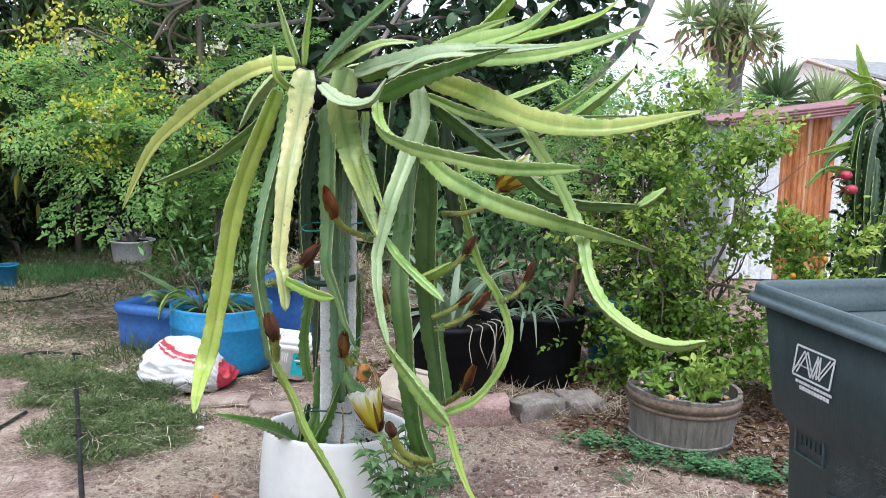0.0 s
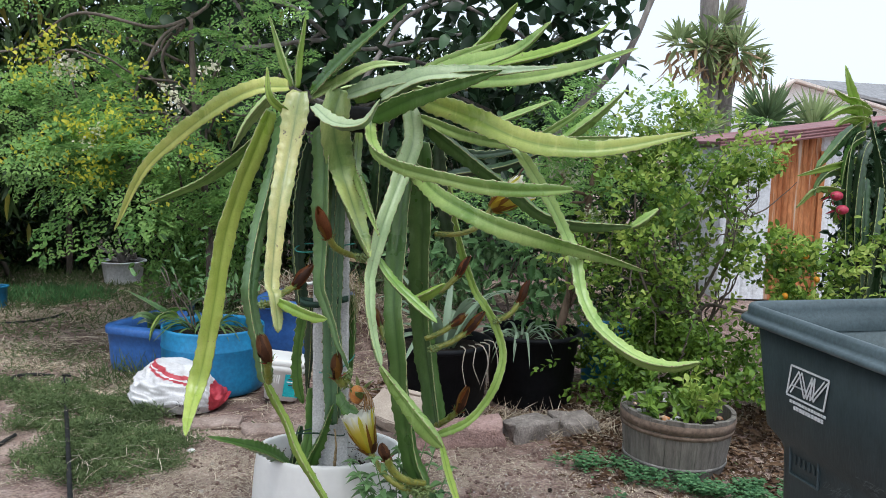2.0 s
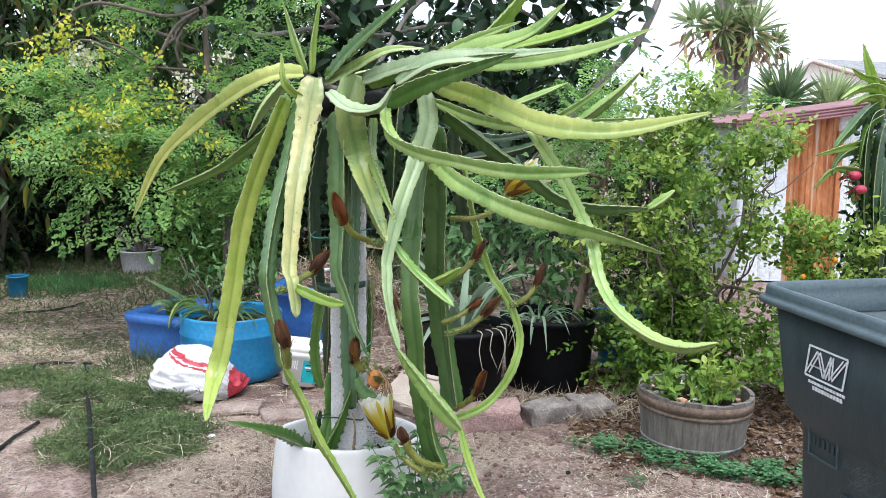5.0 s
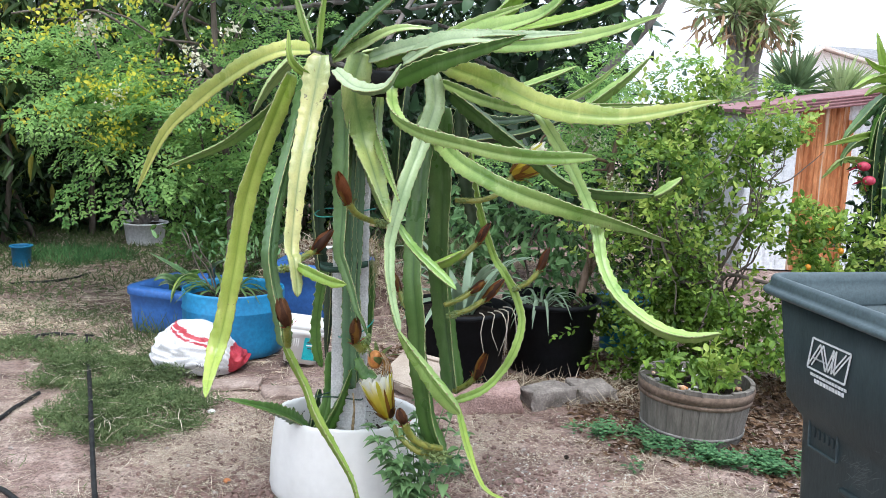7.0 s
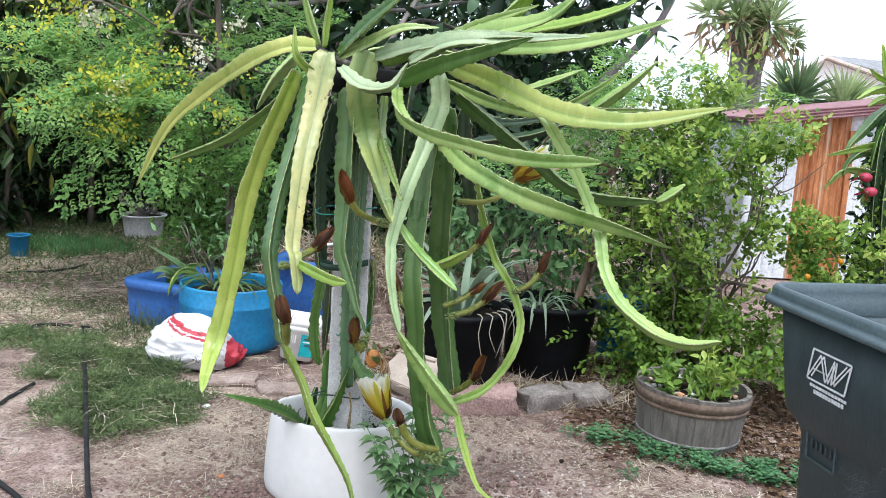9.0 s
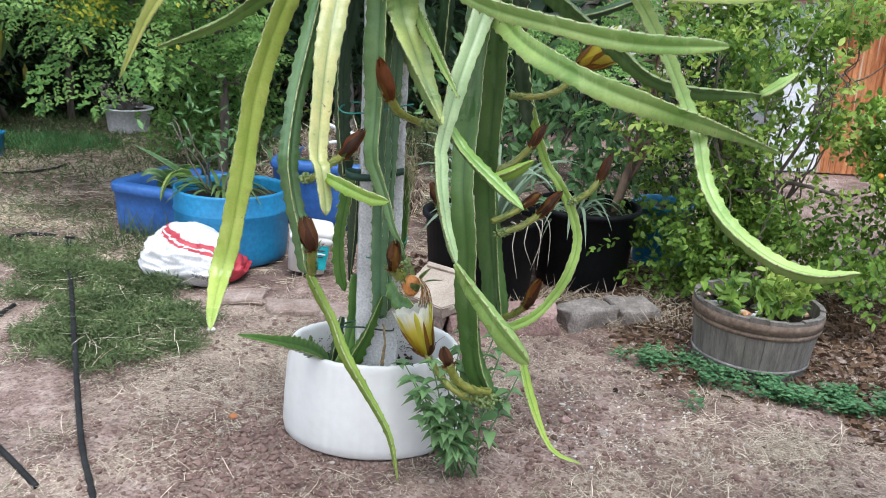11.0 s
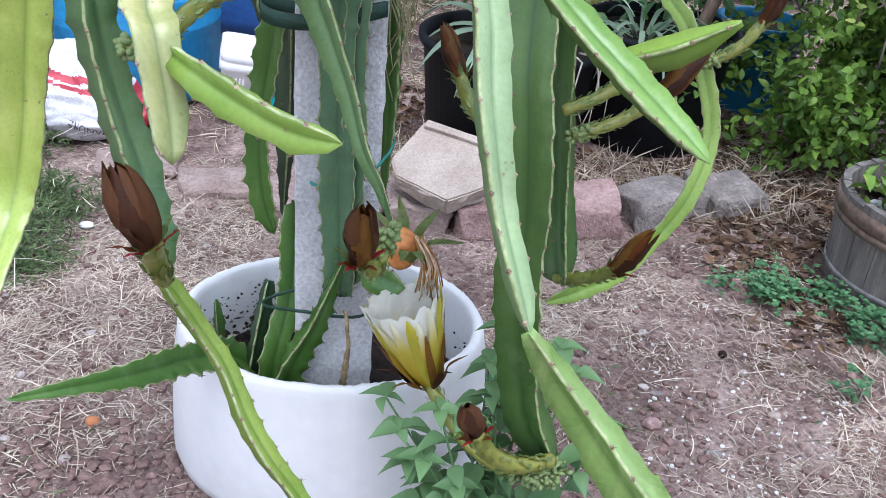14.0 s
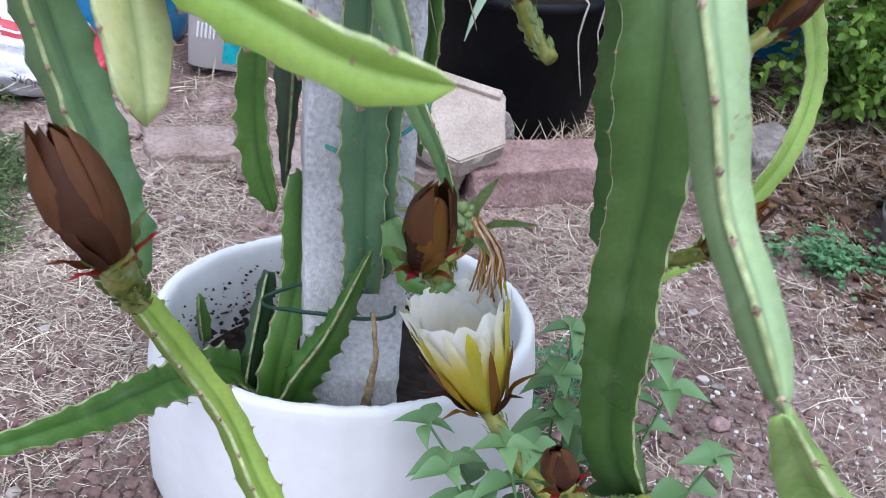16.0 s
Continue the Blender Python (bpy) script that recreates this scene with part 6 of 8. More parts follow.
def fronds(name, rng, count, centres, spread, mat, tree, size=0.30, leaflet=0.022, heading=None, label="", thin=1.0):
    """Feathery twice-divided leaves as many small leaflets."""
    V, F, n = [], [], 0
    feet = clumps(rng, count, centres, spread)
    for i in range(count):
        d = unit(rng.normal(size=3) * (1, 1, 0.35) + (0, -0.25, -0.12))
        if heading is not None:
            d = unit(d + heading)
        tip = np.array((rng.normal() * 0.35, -rng.uniform(0.2, 1.3), 1.0))
        side = unit(np.cross(d, tip))
        up = np.cross(side, d)
        ln = size * rng.uniform(0.6, 1.2)
        P, D = [], []
        for s in np.linspace(0.2, 1.0, 7):
            for sg in (-1, 1):
                w = unit(d * 0.55 + side * sg + up * rng.uniform(-.08, .08))
                pin = ln * 0.42 * (1.15 - s)  + 0.02
                for q in np.linspace(0.2, 1.0, 6):
                    foot = feet[i] + d * ln * s + w * pin * q - np.array((0, 0, 1)) * 0.12 * ln * (s * s + q * q * 0.5) + rng.normal(size=3) * 0.003
                    for k in (-1, 1):
                        P.append(foot)
                        D.append(w * 0.5 + d * 0.5 * k + rng.normal(size=3) * 0.14)
        P, D = np.array(P), np.array(D)
        if thin < 1:
            some = rng.uniform(0, 1, len(P)) < thin
            P, D = P[some], D[some]
        k = len(P)
        nn = np.tile(up, (k, 1)) + rng.normal(size=(k, 3)) * 0.14
        sz = leaflet * rng.uniform(0.7, 1.3, k)
        v, f = leaf_arrays(P, D, nn, sz, sz * 0.50, 0.1, 0.1)
        V.append(v)
        F.append(f + n)
        n += len(v)
    ob = tri_object(name, np.vstack(V), np.vstack(F), mat)
    return tagged(seat(ob, tree), label, kind="stuff")


def blossoms(tree, rng, centres, count=40, spread=0.06, size=0.018):
    for c in centres:
        p = np.array(c) + rng.normal(size=(count, 3)) * spread * np.array((1, 1, 0.9))
        leaf_cloud("blossom", blossom_mat, tree, p, rng.randint(1, 9999), size, size * 0.75, 0.3, label="cluster of small cream blossoms")


# feathery tree with yellowing leaves, rising behind the blue drums
rng = np.random.RandomState(21)
moringa = thing("moringa_tree", "moringa tree with feathery green and yellow leaves and cream blossoms", "tree", (-1.75, 6.35, 0))
m_tips = [(-3.1, 6.0, 2.0), (-2.7, 6.6, 2.4), (-2.3, 5.9, 1.7), (-2.0, 6.5, 2.5), (-1.5, 6.2, 2.3), (-1.2, 6.4, 1.8), (-2.6, 6.1, 1.5), (-1.3, 6.6, 2.6), (-2.9, 6.3, 1.95), (-2.1, 5.8, 1.45), (-1.85, 6.2, 1.30), (-2.2, 5.9, 1.20), (-1.8, 6.0, 1.12), (-2.4, 6.0, 1.42)]
tree_limbs(moringa, rng, [(-1.75, 6.35, -0.05), (-1.70, 6.32, 0.5), (-1.72, 6.30, 1.0), (-1.78, 6.28, 1.6), (-1.82, 6.3, 2.3)], 0.035, m_tips)
m_centres = []
for q in m_tips:
    m_centres += [tuple(np.array(q) + rng.normal(size=3) * (0.18, 0.25, 0.14)) for _ in range(3)]
fronds("crown", rng, 205, m_centres, (0.13, 0.22, 0.05), moringa_mat, moringa, 0.44, 0.034)
yellowing = [(rng.uniform(-3.1, -1.45), rng.uniform(5.45, 5.8), rng.uniform(1.25, 2.1)) for _ in range(20)]
yellowing += [(rng.normal(-2.0, 0.22), 5.5, rng.normal(1.52, 0.13)) for _ in range(18)] + [(rng.normal(-2.25, 0.2), 5.5, rng.normal(1.42, 0.14)) for _ in range(20)] + [(rng.normal(-2.5, 0.1), 5.5, rng.normal(1.98, 0.1)) for _ in range(8)]
leaf_cloud("yellowing_leaves", moringa_yellow, moringa, clumps(rng, 1600, yellowing, (0.048, 0.05, 0.038)), 27, 0.032, 0.020, -0.2, "round", 0.15, 0.2, label="clusters of bright yellow leaflets")
for a, b, r0 in (((-1.76, 6.28, 1.35), (-2.75, 5.75, 1.95), 0.013), ((-1.80, 6.28, 1.7), (-2.45, 5.6, 2.15), 0.011), ((-1.72, 6.3, 1.0), (-1.38, 5.9, 1.5), 0.010), ((-1.74, 6.3, 0.8), (-2.2, 5.9, 1.35), 0.010), ((-1.72, 6.3, 1.15), (-1.55, 6.1, 2.2), 0.012), ((-2.2, 6.0, 1.65), (-2.62, 5.7, 1.60), 0.007), ((-1.72, 6.3, 0.7), (-1.45, 5.9, 0.95), 0.008)):
    tube("limb", limb(rng, a, b, 0.14, 5), r0, 0.004, bark_mat, moringa, 7, 0.05, 0.06, 3)
blossoms(moringa, rng, [(-2.33, 5.45, 1.93), (-2.38, 5.45, 1.87), (-2.28, 5.45, 1.86), (-1.70, 5.45, 1.76), (-1.66, 5.45, 1.68), (-1.45, 5.45, 1.90), (-2.15, 5.45, 1.50), (-2.22, 5.45, 1.43)], 30, 0.032, 0.030)

# sparse second feathery tree rising out of the pot by the citrus
rng = np.random.RandomState(22)
moringa_b = thing("moringa_tree", "sparse moringa tree with cream blossoms growing from a black pot", "tree", (0.72, 5.10, 0.38))
b_tips = [(0.55, 5.2, 1.45), (0.95, 5.3, 1.6), (0.75, 5.1, 1.15), (0.4, 5.3, 1.2), (1.2, 5.3, 1.45)]
tree_limbs(moringa_b, rng, [(0.70, 5.10, 0.34), (0.74, 5.08, 0.55), (0.82, 5.10, 0.85), (0.86, 5.14, 1.2), (0.92, 5.2, 1.45)], 0.027, b_tips, 0.006, tan_bark)
for i in range(9):
    tube("limb", limb(rng, (0.76, 5.06, 0.55 + 0.05 * (i % 4)), (0.80 + rng.uniform(-.22, .35), 4.95 + rng.uniform(-.1, .1), rng.uniform(0.8, 1.15)), 0.2), 0.009, 0.003, tan_bark, moringa_b, 6, 0.04)
c2 = []
for q in b_tips:
    c2 += [tuple(np.array(q) + rng.normal(size=3) * (0.15, 0.2, 0.12)) for _ in range(2)]
fronds("crown", rng, 60, c2, (0.16, 0.2, 0.10), moringa_mat, moringa_b, 0.32, 0.026)
blossoms(moringa_b, rng, [(0.70, 4.88, 1.34), (0.84, 4.86, 1.11), (0.66, 4.88, 1.38), (0.90, 4.86, 1.08), (0.62, 4.88, 1.36), (0.74, 4.88, 1.33), (0.80, 4.88, 1.13)], 30, 0.028, 0.024)

# dark tree with large leaves behind the crown of the cactus
rng = np.random.RandomState(23)
figt = thing("broadleaf_tree", "tall dark tree with large oval leaves behind the cactus", "tree", (-1.0, 7.4, 0))
f_tips = [(-1.7, 6.7, 2.6), (-1.2, 7.0, 3.0), (-0.7, 6.8, 2.4), (-0.3, 7.2, 2.9), (0.1, 6.9, 2.3), (0.6, 7.2, 2.7), (0.95, 7.0, 2.35), (-0.9, 7.3, 1.9), (0.3, 7.3, 1.9), (-1.6, 7.0, 1.9), (1.2, 7.2, 2.9), (0.75, 7.4, 1.75), (-0.2, 7.2, 1.6)]
tree_limbs(figt, rng, [(-1.0, 7.4, -0.05), (-1.05, 7.4, 0.8), (-1.15, 7.3, 1.5), (-1.35, 7.1, 1.9), (-1.65, 6.9, 2.5)], 0.06, f_tips, 0.012, pale_bark)
tube("limb", [(0.2, 7.35, 0.0), (0.5, 7.2, 1.0), (1.0, 6.9, 1.75), (1.32, 6.75, 2.15), (1.5, 6.7, 2.6)], 0.05, 0.022, pale_bark, figt, 8, 0.06, 0.06, 5)
feet = []
for q in f_tips:
    feet.append(np.array(q) + rng.normal(size=(150, 3)) * (0.26, 0.28, 0.21))
feet = np.vstack([q[np.abs(q - q.mean(0)).max(1) < 0.5] for q in feet])
for gx, gz, rx, rz in ((-0.45, 2.27, 0.20, 0.12), (-0.12, 2.16, 0.15, 0.09), (-1.0, 2.5, 0.12, 0.09)):
    feet = feet[((feet[:, 0] - gx) / rx) ** 2 + ((feet[:, 2] - gz) / rz) ** 2 > 1]
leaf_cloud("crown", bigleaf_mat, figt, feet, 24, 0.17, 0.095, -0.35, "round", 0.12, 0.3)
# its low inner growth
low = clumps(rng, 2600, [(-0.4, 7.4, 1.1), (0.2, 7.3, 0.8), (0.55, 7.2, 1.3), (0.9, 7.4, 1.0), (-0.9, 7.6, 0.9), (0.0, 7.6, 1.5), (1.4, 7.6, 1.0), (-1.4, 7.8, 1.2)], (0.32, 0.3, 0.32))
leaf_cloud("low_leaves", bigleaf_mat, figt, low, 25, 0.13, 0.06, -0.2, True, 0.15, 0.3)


def hedge(name, label, seed, x0, x1, y, depth, top, count, length, width, mat, lean=0.0):
    """A dense hedge: many thin stems and a thick mass of leaves with an uneven top."""
    r = np.random.RandomState(seed)
    h = thing(name, label, "hedge", ((x0 + x1) / 2, y, 0))
    for i in range(int((x1 - x0) * 3)):
        x = r.uniform(x0, x1)
        yy = y + r.uniform(-.3, .3) * depth
        tube("trunk", limb(r, (x, yy, -0.03), (x + r.normal() * 0.3, yy - 0.2, top * r.uniform(.5, .9)), 0.12), 0.03, 0.01, bark_mat, h, 6, 0.15, 0.1, i)
    x = r.uniform(x0, x1, count)
    bump = np.array([noise.noise(Vector((a * 0.9, seed, 0))) for a in x]) * 0.5
    z = top * (1 + 0.35 * bump) * r.uniform(0.01, 1, count) ** 0.9
    front = 0.35 * np.array([noise.noise(Vector((a * 1.6, b * 1.6, seed))) for a, b in zip(x, z)])
    yy = y + front - depth * 0.5 + np.abs(r.normal(size=count)) * depth * 0.35 + lean * (z / top - 0.5)
    leaf_cloud("foliage", mat, h, np.stack([x, yy, z], 1), seed + 1, length, width, -0.3, False, 0.15, 0.3)
    return h


# 4.3 and 4.2 m tops rise unseen, raised to shade the leaves below
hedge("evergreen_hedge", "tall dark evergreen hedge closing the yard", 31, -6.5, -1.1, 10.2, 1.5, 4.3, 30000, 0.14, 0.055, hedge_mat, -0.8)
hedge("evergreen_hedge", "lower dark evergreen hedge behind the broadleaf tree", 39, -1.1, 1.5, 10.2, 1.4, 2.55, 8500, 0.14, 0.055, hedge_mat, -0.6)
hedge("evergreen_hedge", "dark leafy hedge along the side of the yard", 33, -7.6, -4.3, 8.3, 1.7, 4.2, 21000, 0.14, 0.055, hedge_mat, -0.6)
# near-black leaf colour picked so gaps in the citrus read as shade
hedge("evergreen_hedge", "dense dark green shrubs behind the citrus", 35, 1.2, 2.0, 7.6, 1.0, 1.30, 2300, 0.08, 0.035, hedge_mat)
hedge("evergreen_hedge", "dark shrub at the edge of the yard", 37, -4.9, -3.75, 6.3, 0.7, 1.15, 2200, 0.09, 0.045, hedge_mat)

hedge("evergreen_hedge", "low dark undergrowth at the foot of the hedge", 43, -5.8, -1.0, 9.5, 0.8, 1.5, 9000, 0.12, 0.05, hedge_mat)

# hanging long leaves under the hedge canopy
rng = np.random.RandomState(41)
mango = thing("mango_tree", "tree with long drooping leaves over the dark hedge", "tree", (-3.9, 9.0, 0))
tree_limbs(mango, rng, [(-3.9, 9.0, -0.05), (-3.85, 8.9, 0.8), (-3.8, 8.7, 1.6), (-3.7, 8.5, 2.4)], 0.035, [(-4.8, 8.2, 2.4), (-4.2, 7.9, 2.0), (-3.4, 8.0, 2.2), (-2.9, 8.2, 2.6), (-4.5, 8.0, 1.5), (-3.0, 8.1, 1.6), (-3.7, 7.8, 2.9)])
# clumps above 3 m are unseen, added to block skylight over the hedge
feet = clumps(rng, 3800, [(-4.9, 8.1, 2.3), (-4.3, 7.9, 1.9), (-3.5, 8.0, 2.1), (-2.9, 8.1, 2.5), (-4.6, 8.0, 1.4), (-3.1, 8.1, 1.5), (-3.8, 7.8, 2.7), (-4.1, 8.0, 1.3), (-2.5, 8.3, 2.0), (-2.2, 8.4, 2.7), (-4.6, 7.7, 3.2), (-3.9, 7.5, 3.5), (-3.2, 7.6, 3.3), (-2.6, 7.8, 3.4), (-3.5, 7.3, 3.1)], (0.36, 0.30, 0.28))
leaf_cloud("crown", strap_mat, mango, feet, 42, 0.22, 0.045, -1.1, True, 0.1, 0.25)

# citrus bush behind the barrel
rng = np.random.RandomState(51)
citrus = thing("citrus_bush", "dense glossy green citrus bush with small fruit behind the barrel planter", "bush", (1.42, 5.05, 0))
c_tips = [(1.42 + 0.62 * math.cos(a) * r, 5.0 + 0.42 * math.sin(a) * r, z) for a, r, z in zip(rng.uniform(0, 6.28, 34), np.sqrt(rng.uniform(0.1, 1, 34)), rng.uniform(0.25, 1.4, 34))]
c_tips = [(x - 0.25 * max(0, z - 1.0), y, z) for x, y, z in c_tips if not (x > 1.78 and z > 0.9)]
tree_limbs(citrus, rng, [(1.42, 5.05, -0.04), (1.40, 5.05, 0.2), (1.45, 5.02, 0.45)], 0.035, c_tips[:16], 0.005)
inner = c_tips + [(1.02, 4.75, 0.3), (1.75, 4.75, 0.35), (1.9, 4.8, 0.6), (2.0, 4.9, 0.85), (1.25, 4.9, 1.35), (1.15, 5.0, 1.2), (1.5, 4.62, 0.45), (1.75, 4.5, 0.22), (1.9, 4.55, 0.3), (2.1, 4.8, 0.5), (2.1, 4.85, 0.75),
                  (1.35, 5.0, 1.48), (1.2, 5.05, 1.42), (1.5, 5.0, 1.42), (1.34, 5.0, 1.62), (1.68, 4.95, 1.25), (1.08, 5.05, 1.36), (1.45, 5.05, 1.55), (1.6, 5.0, 1.36), (2.15, 4.85, 0.88), (2.28, 4.85, 0.72), (2.42, 4.9, 0.86), (2.3, 4.9, 0.98), (2.2, 4.8, 0.6), (1.86, 4.8, 0.98), (1.96, 4.8, 0.9), (1.85, 4.75, 0.75), (2.0, 4.7, 0.65), (2.06, 4.75, 0.93), (1.9, 4.8, 0.45), (2.15, 4.7, 0.45), (2.0, 4.8, 0.28), (1.72, 4.8, 0.6), (2.12, 4.75, 0.62), (1.78, 4.95, 1.15), (1.85, 4.9, 1.05), (1.8, 5.0, 1.28), (1.72, 5.0, 1.38)]
low = [(1.0, 4.8, 0.12), (1.15, 4.82, 0.15), (1.3, 4.8, 0.2), (1.05, 4.85, 0.4), (1.2, 4.85, 0.45), (1.45, 4.85, 0.3), (1.6, 4.85, 0.2), (1.3, 4.9, 0.6), (1.1, 4.95, 0.65)]


def citrus_room(p):
    """The outline of the bush: open towards the shed, with gaps between its branches."""
    x, z = p[:, 0], p[:, 2]
    lump = np.array([noise.noise(Vector((a * 5.5, b * 5.5, c * 5.5))) for a, b, c in p])
    ok = (z > 0.05) & ((lump > -0.04) | (z < 0.35)) & ~((x > 1.88 + 0.10 * np.sin(9 * z)) & (z > 1.02) & (x < 2.2)) & ~((x > 2.45) & (z > 1.02))
    for gx, gz, rx, rz in ((1.70, 1.18, 0.07, 0.10), (1.62, 0.74, 0.06, 0.08), (1.33, 0.95, 0.05, 0.06), (1.86, 0.62, 0.05, 0.06), (1.12, 0.55, 0.05, 0.06)):
        ok &= ((x - gx) / rx) ** 2 + ((z - gz) / rz) ** 2 > 1
    return ok


sprigs = np.vstack([clumps(rng, 1050, inner, (0.11, 0.12, 0.085)), clumps(rng, 420, low, (0.10, 0.09, 0.10))])
feet = np.repeat(sprigs, 11, 0) + rng.normal(size=(11 * len(sprigs), 3)) * (0.021, 0.021, 0.024)
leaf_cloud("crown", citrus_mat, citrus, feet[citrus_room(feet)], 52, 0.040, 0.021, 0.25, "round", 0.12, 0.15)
for gx, gz in ((1.70, 1.18), (1.62, 0.74)):
    for i in range(5):
        tube("limb", limb(rng, (gx - 0.06, 5.0, gz - 0.24), (gx + rng.uniform(-.12, .12), 4.95, gz + rng.uniform(.05, .2)), 0.12), 0.006, 0.003, bark_mat, citrus, 6, 0.04)
# bare brown twigs between the leaves
for i in range(34):
    q = np.array(c_tips[rng.randint(len(c_tips))]) + (rng.uniform(-.1, .1), -0.14, rng.uniform(-.2, .05))
    tube("twig", limb(rng, q, q + np.array((rng.uniform(-.22, .22), rng.uniform(-.08, .02), rng.uniform(.12, .34))), 0.15), 0.0045, 0.002, bark_mat, citrus, 5, 0.04)
# upright new shoots with paler leaves
P, D, T = [], [], []
for i in range(1500):
    c = np.array(inner[rng.randint(len(inner))]) + rng.normal(size=3) * (0.13, 0.10, 0.08)
    way = unit((c - np.array((1.45, 5.05, 0.55))) * (0.9, 0.9, 0.5) + (0, -0.15, 0.45) + rng.normal(size=3) * 0.25)
    ln = rng.uniform(0.12, 0.28)
    side = unit(np.cross(way, (0.3, 0.2, 1)))
    over = np.cross(side, way)
    for k, s in enumerate(np.linspace(0.1, 1.0, 11)):
        a = 2.4 * k
        P.append(c + way * ln * s)
        D.append(way * (0.4 + 0.8 * s) + (side * math.cos(a) + over * math.sin(a)))
        T.append(s)
P, D, T = np.array(P), np.array(D), np.array(T)
keep = citrus_room(P)
P, D, T = P[keep], D[keep], T[keep]
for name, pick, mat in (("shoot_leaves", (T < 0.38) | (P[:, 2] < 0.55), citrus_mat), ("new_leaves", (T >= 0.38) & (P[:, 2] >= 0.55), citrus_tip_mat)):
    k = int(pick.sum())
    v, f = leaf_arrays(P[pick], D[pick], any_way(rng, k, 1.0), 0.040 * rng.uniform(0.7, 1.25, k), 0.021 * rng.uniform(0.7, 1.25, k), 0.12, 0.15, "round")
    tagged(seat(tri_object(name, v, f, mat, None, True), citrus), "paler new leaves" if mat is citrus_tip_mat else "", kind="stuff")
for i, q in enumerate([(1.98, 4.72, 0.93), (2.06, 4.75, 0.80), (1.86, 4.66, 0.72)]):
    bm = bmesh.new()
    bmesh.ops.create_uvsphere(bm, u_segments=12, v_segments=8, radius=0.017, matrix=Matrix.Translation(q))
    part("orange_fruit", bm, fruit_orange, citrus, "small ripe orange fruit")
for i in range(9):
    q = np.array(c_tips[rng.randint(len(c_tips))]) + (0, -0.08, 0)
    bm = bmesh.new()
    bmesh.ops.create_uvsphere(bm, u_segments=12, v_segments=8, radius=0.017, matrix=Matrix.Translation(q))
    part("green_fruit", bm, fruit_green, citrus, "small unripe green fruit")
# ---- strappy plant, tub plants, cuttings ----
def strap_plant(name, label, at, count, length, width, mat, seed, rise=0.9, droop=0.9, spread=0.05):
    """A rosette of long arching leaves, each one its own blade."""
    r = np.random.RandomState(seed)
    plant = thing(name, label, "plant", at)
    for i in range(count):
        a = 2 * math.pi * i / count + r.uniform(-.3, .3)
        ln, lift = length * r.uniform(0.7, 1.15), rise * r.uniform(0.6, 1.25)
        out = np.array((math.cos(a), math.sin(a), 0))
        base = np.array(at) + out * spread * r.uniform(0.2, 1)
        pts = [base]
        for s in (0.3, 0.6, 0.85, 1.0):
            pts.append(base + out * ln * s * 0.75 + np.array((0, 0, 1)) * ln * (lift * s - droop * s * s))
        c = spline(pts, 0.03)
        t = unit(np.gradient(c, axis=0))
        side = np.tile(np.array((-out[1], out[0], 0)), (len(c), 1))
        up = np.cross(side, t)
        s = np.linspace(0, 1, len(c))[:, None]
        half = width * 0.5 * np.clip(1.15 - s ** 2.2 * 1.15, 0.03, 1) * (0.6 + 0.4 * np.minimum(1, s * 4))
        L, R, M = c - side * half + up * half * 0.35, c + side * half + up * half * 0.35, c
        v = np.stack([L, M, R], 1).reshape(-1, 3)
        f = []
        for k in range(len(c) - 1):
            f += [(3 * k, 3 * k + 1, 3 * k + 4, 3 * k + 3), (3 * k + 1, 3 * k + 2, 3 * k + 5, 3 * k + 4)]
        seat(mesh_object("blade", v, f, mat), plant)
    return plant


pot_a_plant = strap_plant("strap_leaf_plant", "grey-green strappy plant in a black nursery pot", (0.03, 4.72, 0.37), 28, 0.60, 0.044, silver_leaf_mat, 61, 1.35, 0.95, 0.06)
strap_plant("strap_leaf_plant", "pale spider-like strappy plant in a black nursery pot", (0.48, 5.0, 0.37), 26, 0.36, 0.020, silver_leaf_mat, 62, 0.9, 1.15, 0.08)
strap_plant("strap_leaf_plant", "strappy plant with drying leaves in the blue drum", (-1.39, 5.08, 0.35), 30, 0.36, 0.022, strap_mat, 63, 0.75, 0.8, 0.10)
strap_plant("strap_leaf_plant", "dark strappy plant in the rear blue tub", (-0.95, 5.9, 0.33), 18, 0.36, 0.025, strap_mat, 64, 0.8, 0.7, 0.10)

pale_root_mat = mottled("pale_root", (0.30, 0.26, 0.20), (0.55, 0.50, 0.42), 30, 160, 0.8)
rrng = random.Random(15)
for i in range(5):
    a = -1.15 + 0.21 * i + rrng.uniform(-.08, .08)
    x, y = 0.30 * math.cos(a), 4.73 + 0.30 * math.sin(a)
    tube("hanging_root", [(0.86 * x, 4.73 + 0.86 * (y - 4.73), 0.43), (1.04 * x, 4.73 + 1.04 * (y - 4.73), 0.425), (1.07 * x + rrng.uniform(-.02, .02), 4.72 + 1.05 * (y - 4.73), 0.34), (1.06 * x + rrng.uniform(-.03, .03), 4.71 + 1.04 * (y - 4.73), rrng.uniform(0.16, 0.27))], 0.0038, 0.0014, pale_root_mat, pot_a_plant, 6, 0.03)

rng = np.random.RandomState(66)
leafy_pot = thing("leafy_shrub", "bushy green shrub behind the black pots", "bush", (0.45, 5.35, 0.0))
tree_limbs(leafy_pot, rng, [(0.45, 5.4, -0.02), (0.45, 5.38, 0.35)], 0.02, [(0.2, 5.4, 0.8), (0.5, 5.3, 0.9), (0.7, 5.35, 0.75), (0.35, 5.45, 1.1)], 0.005)
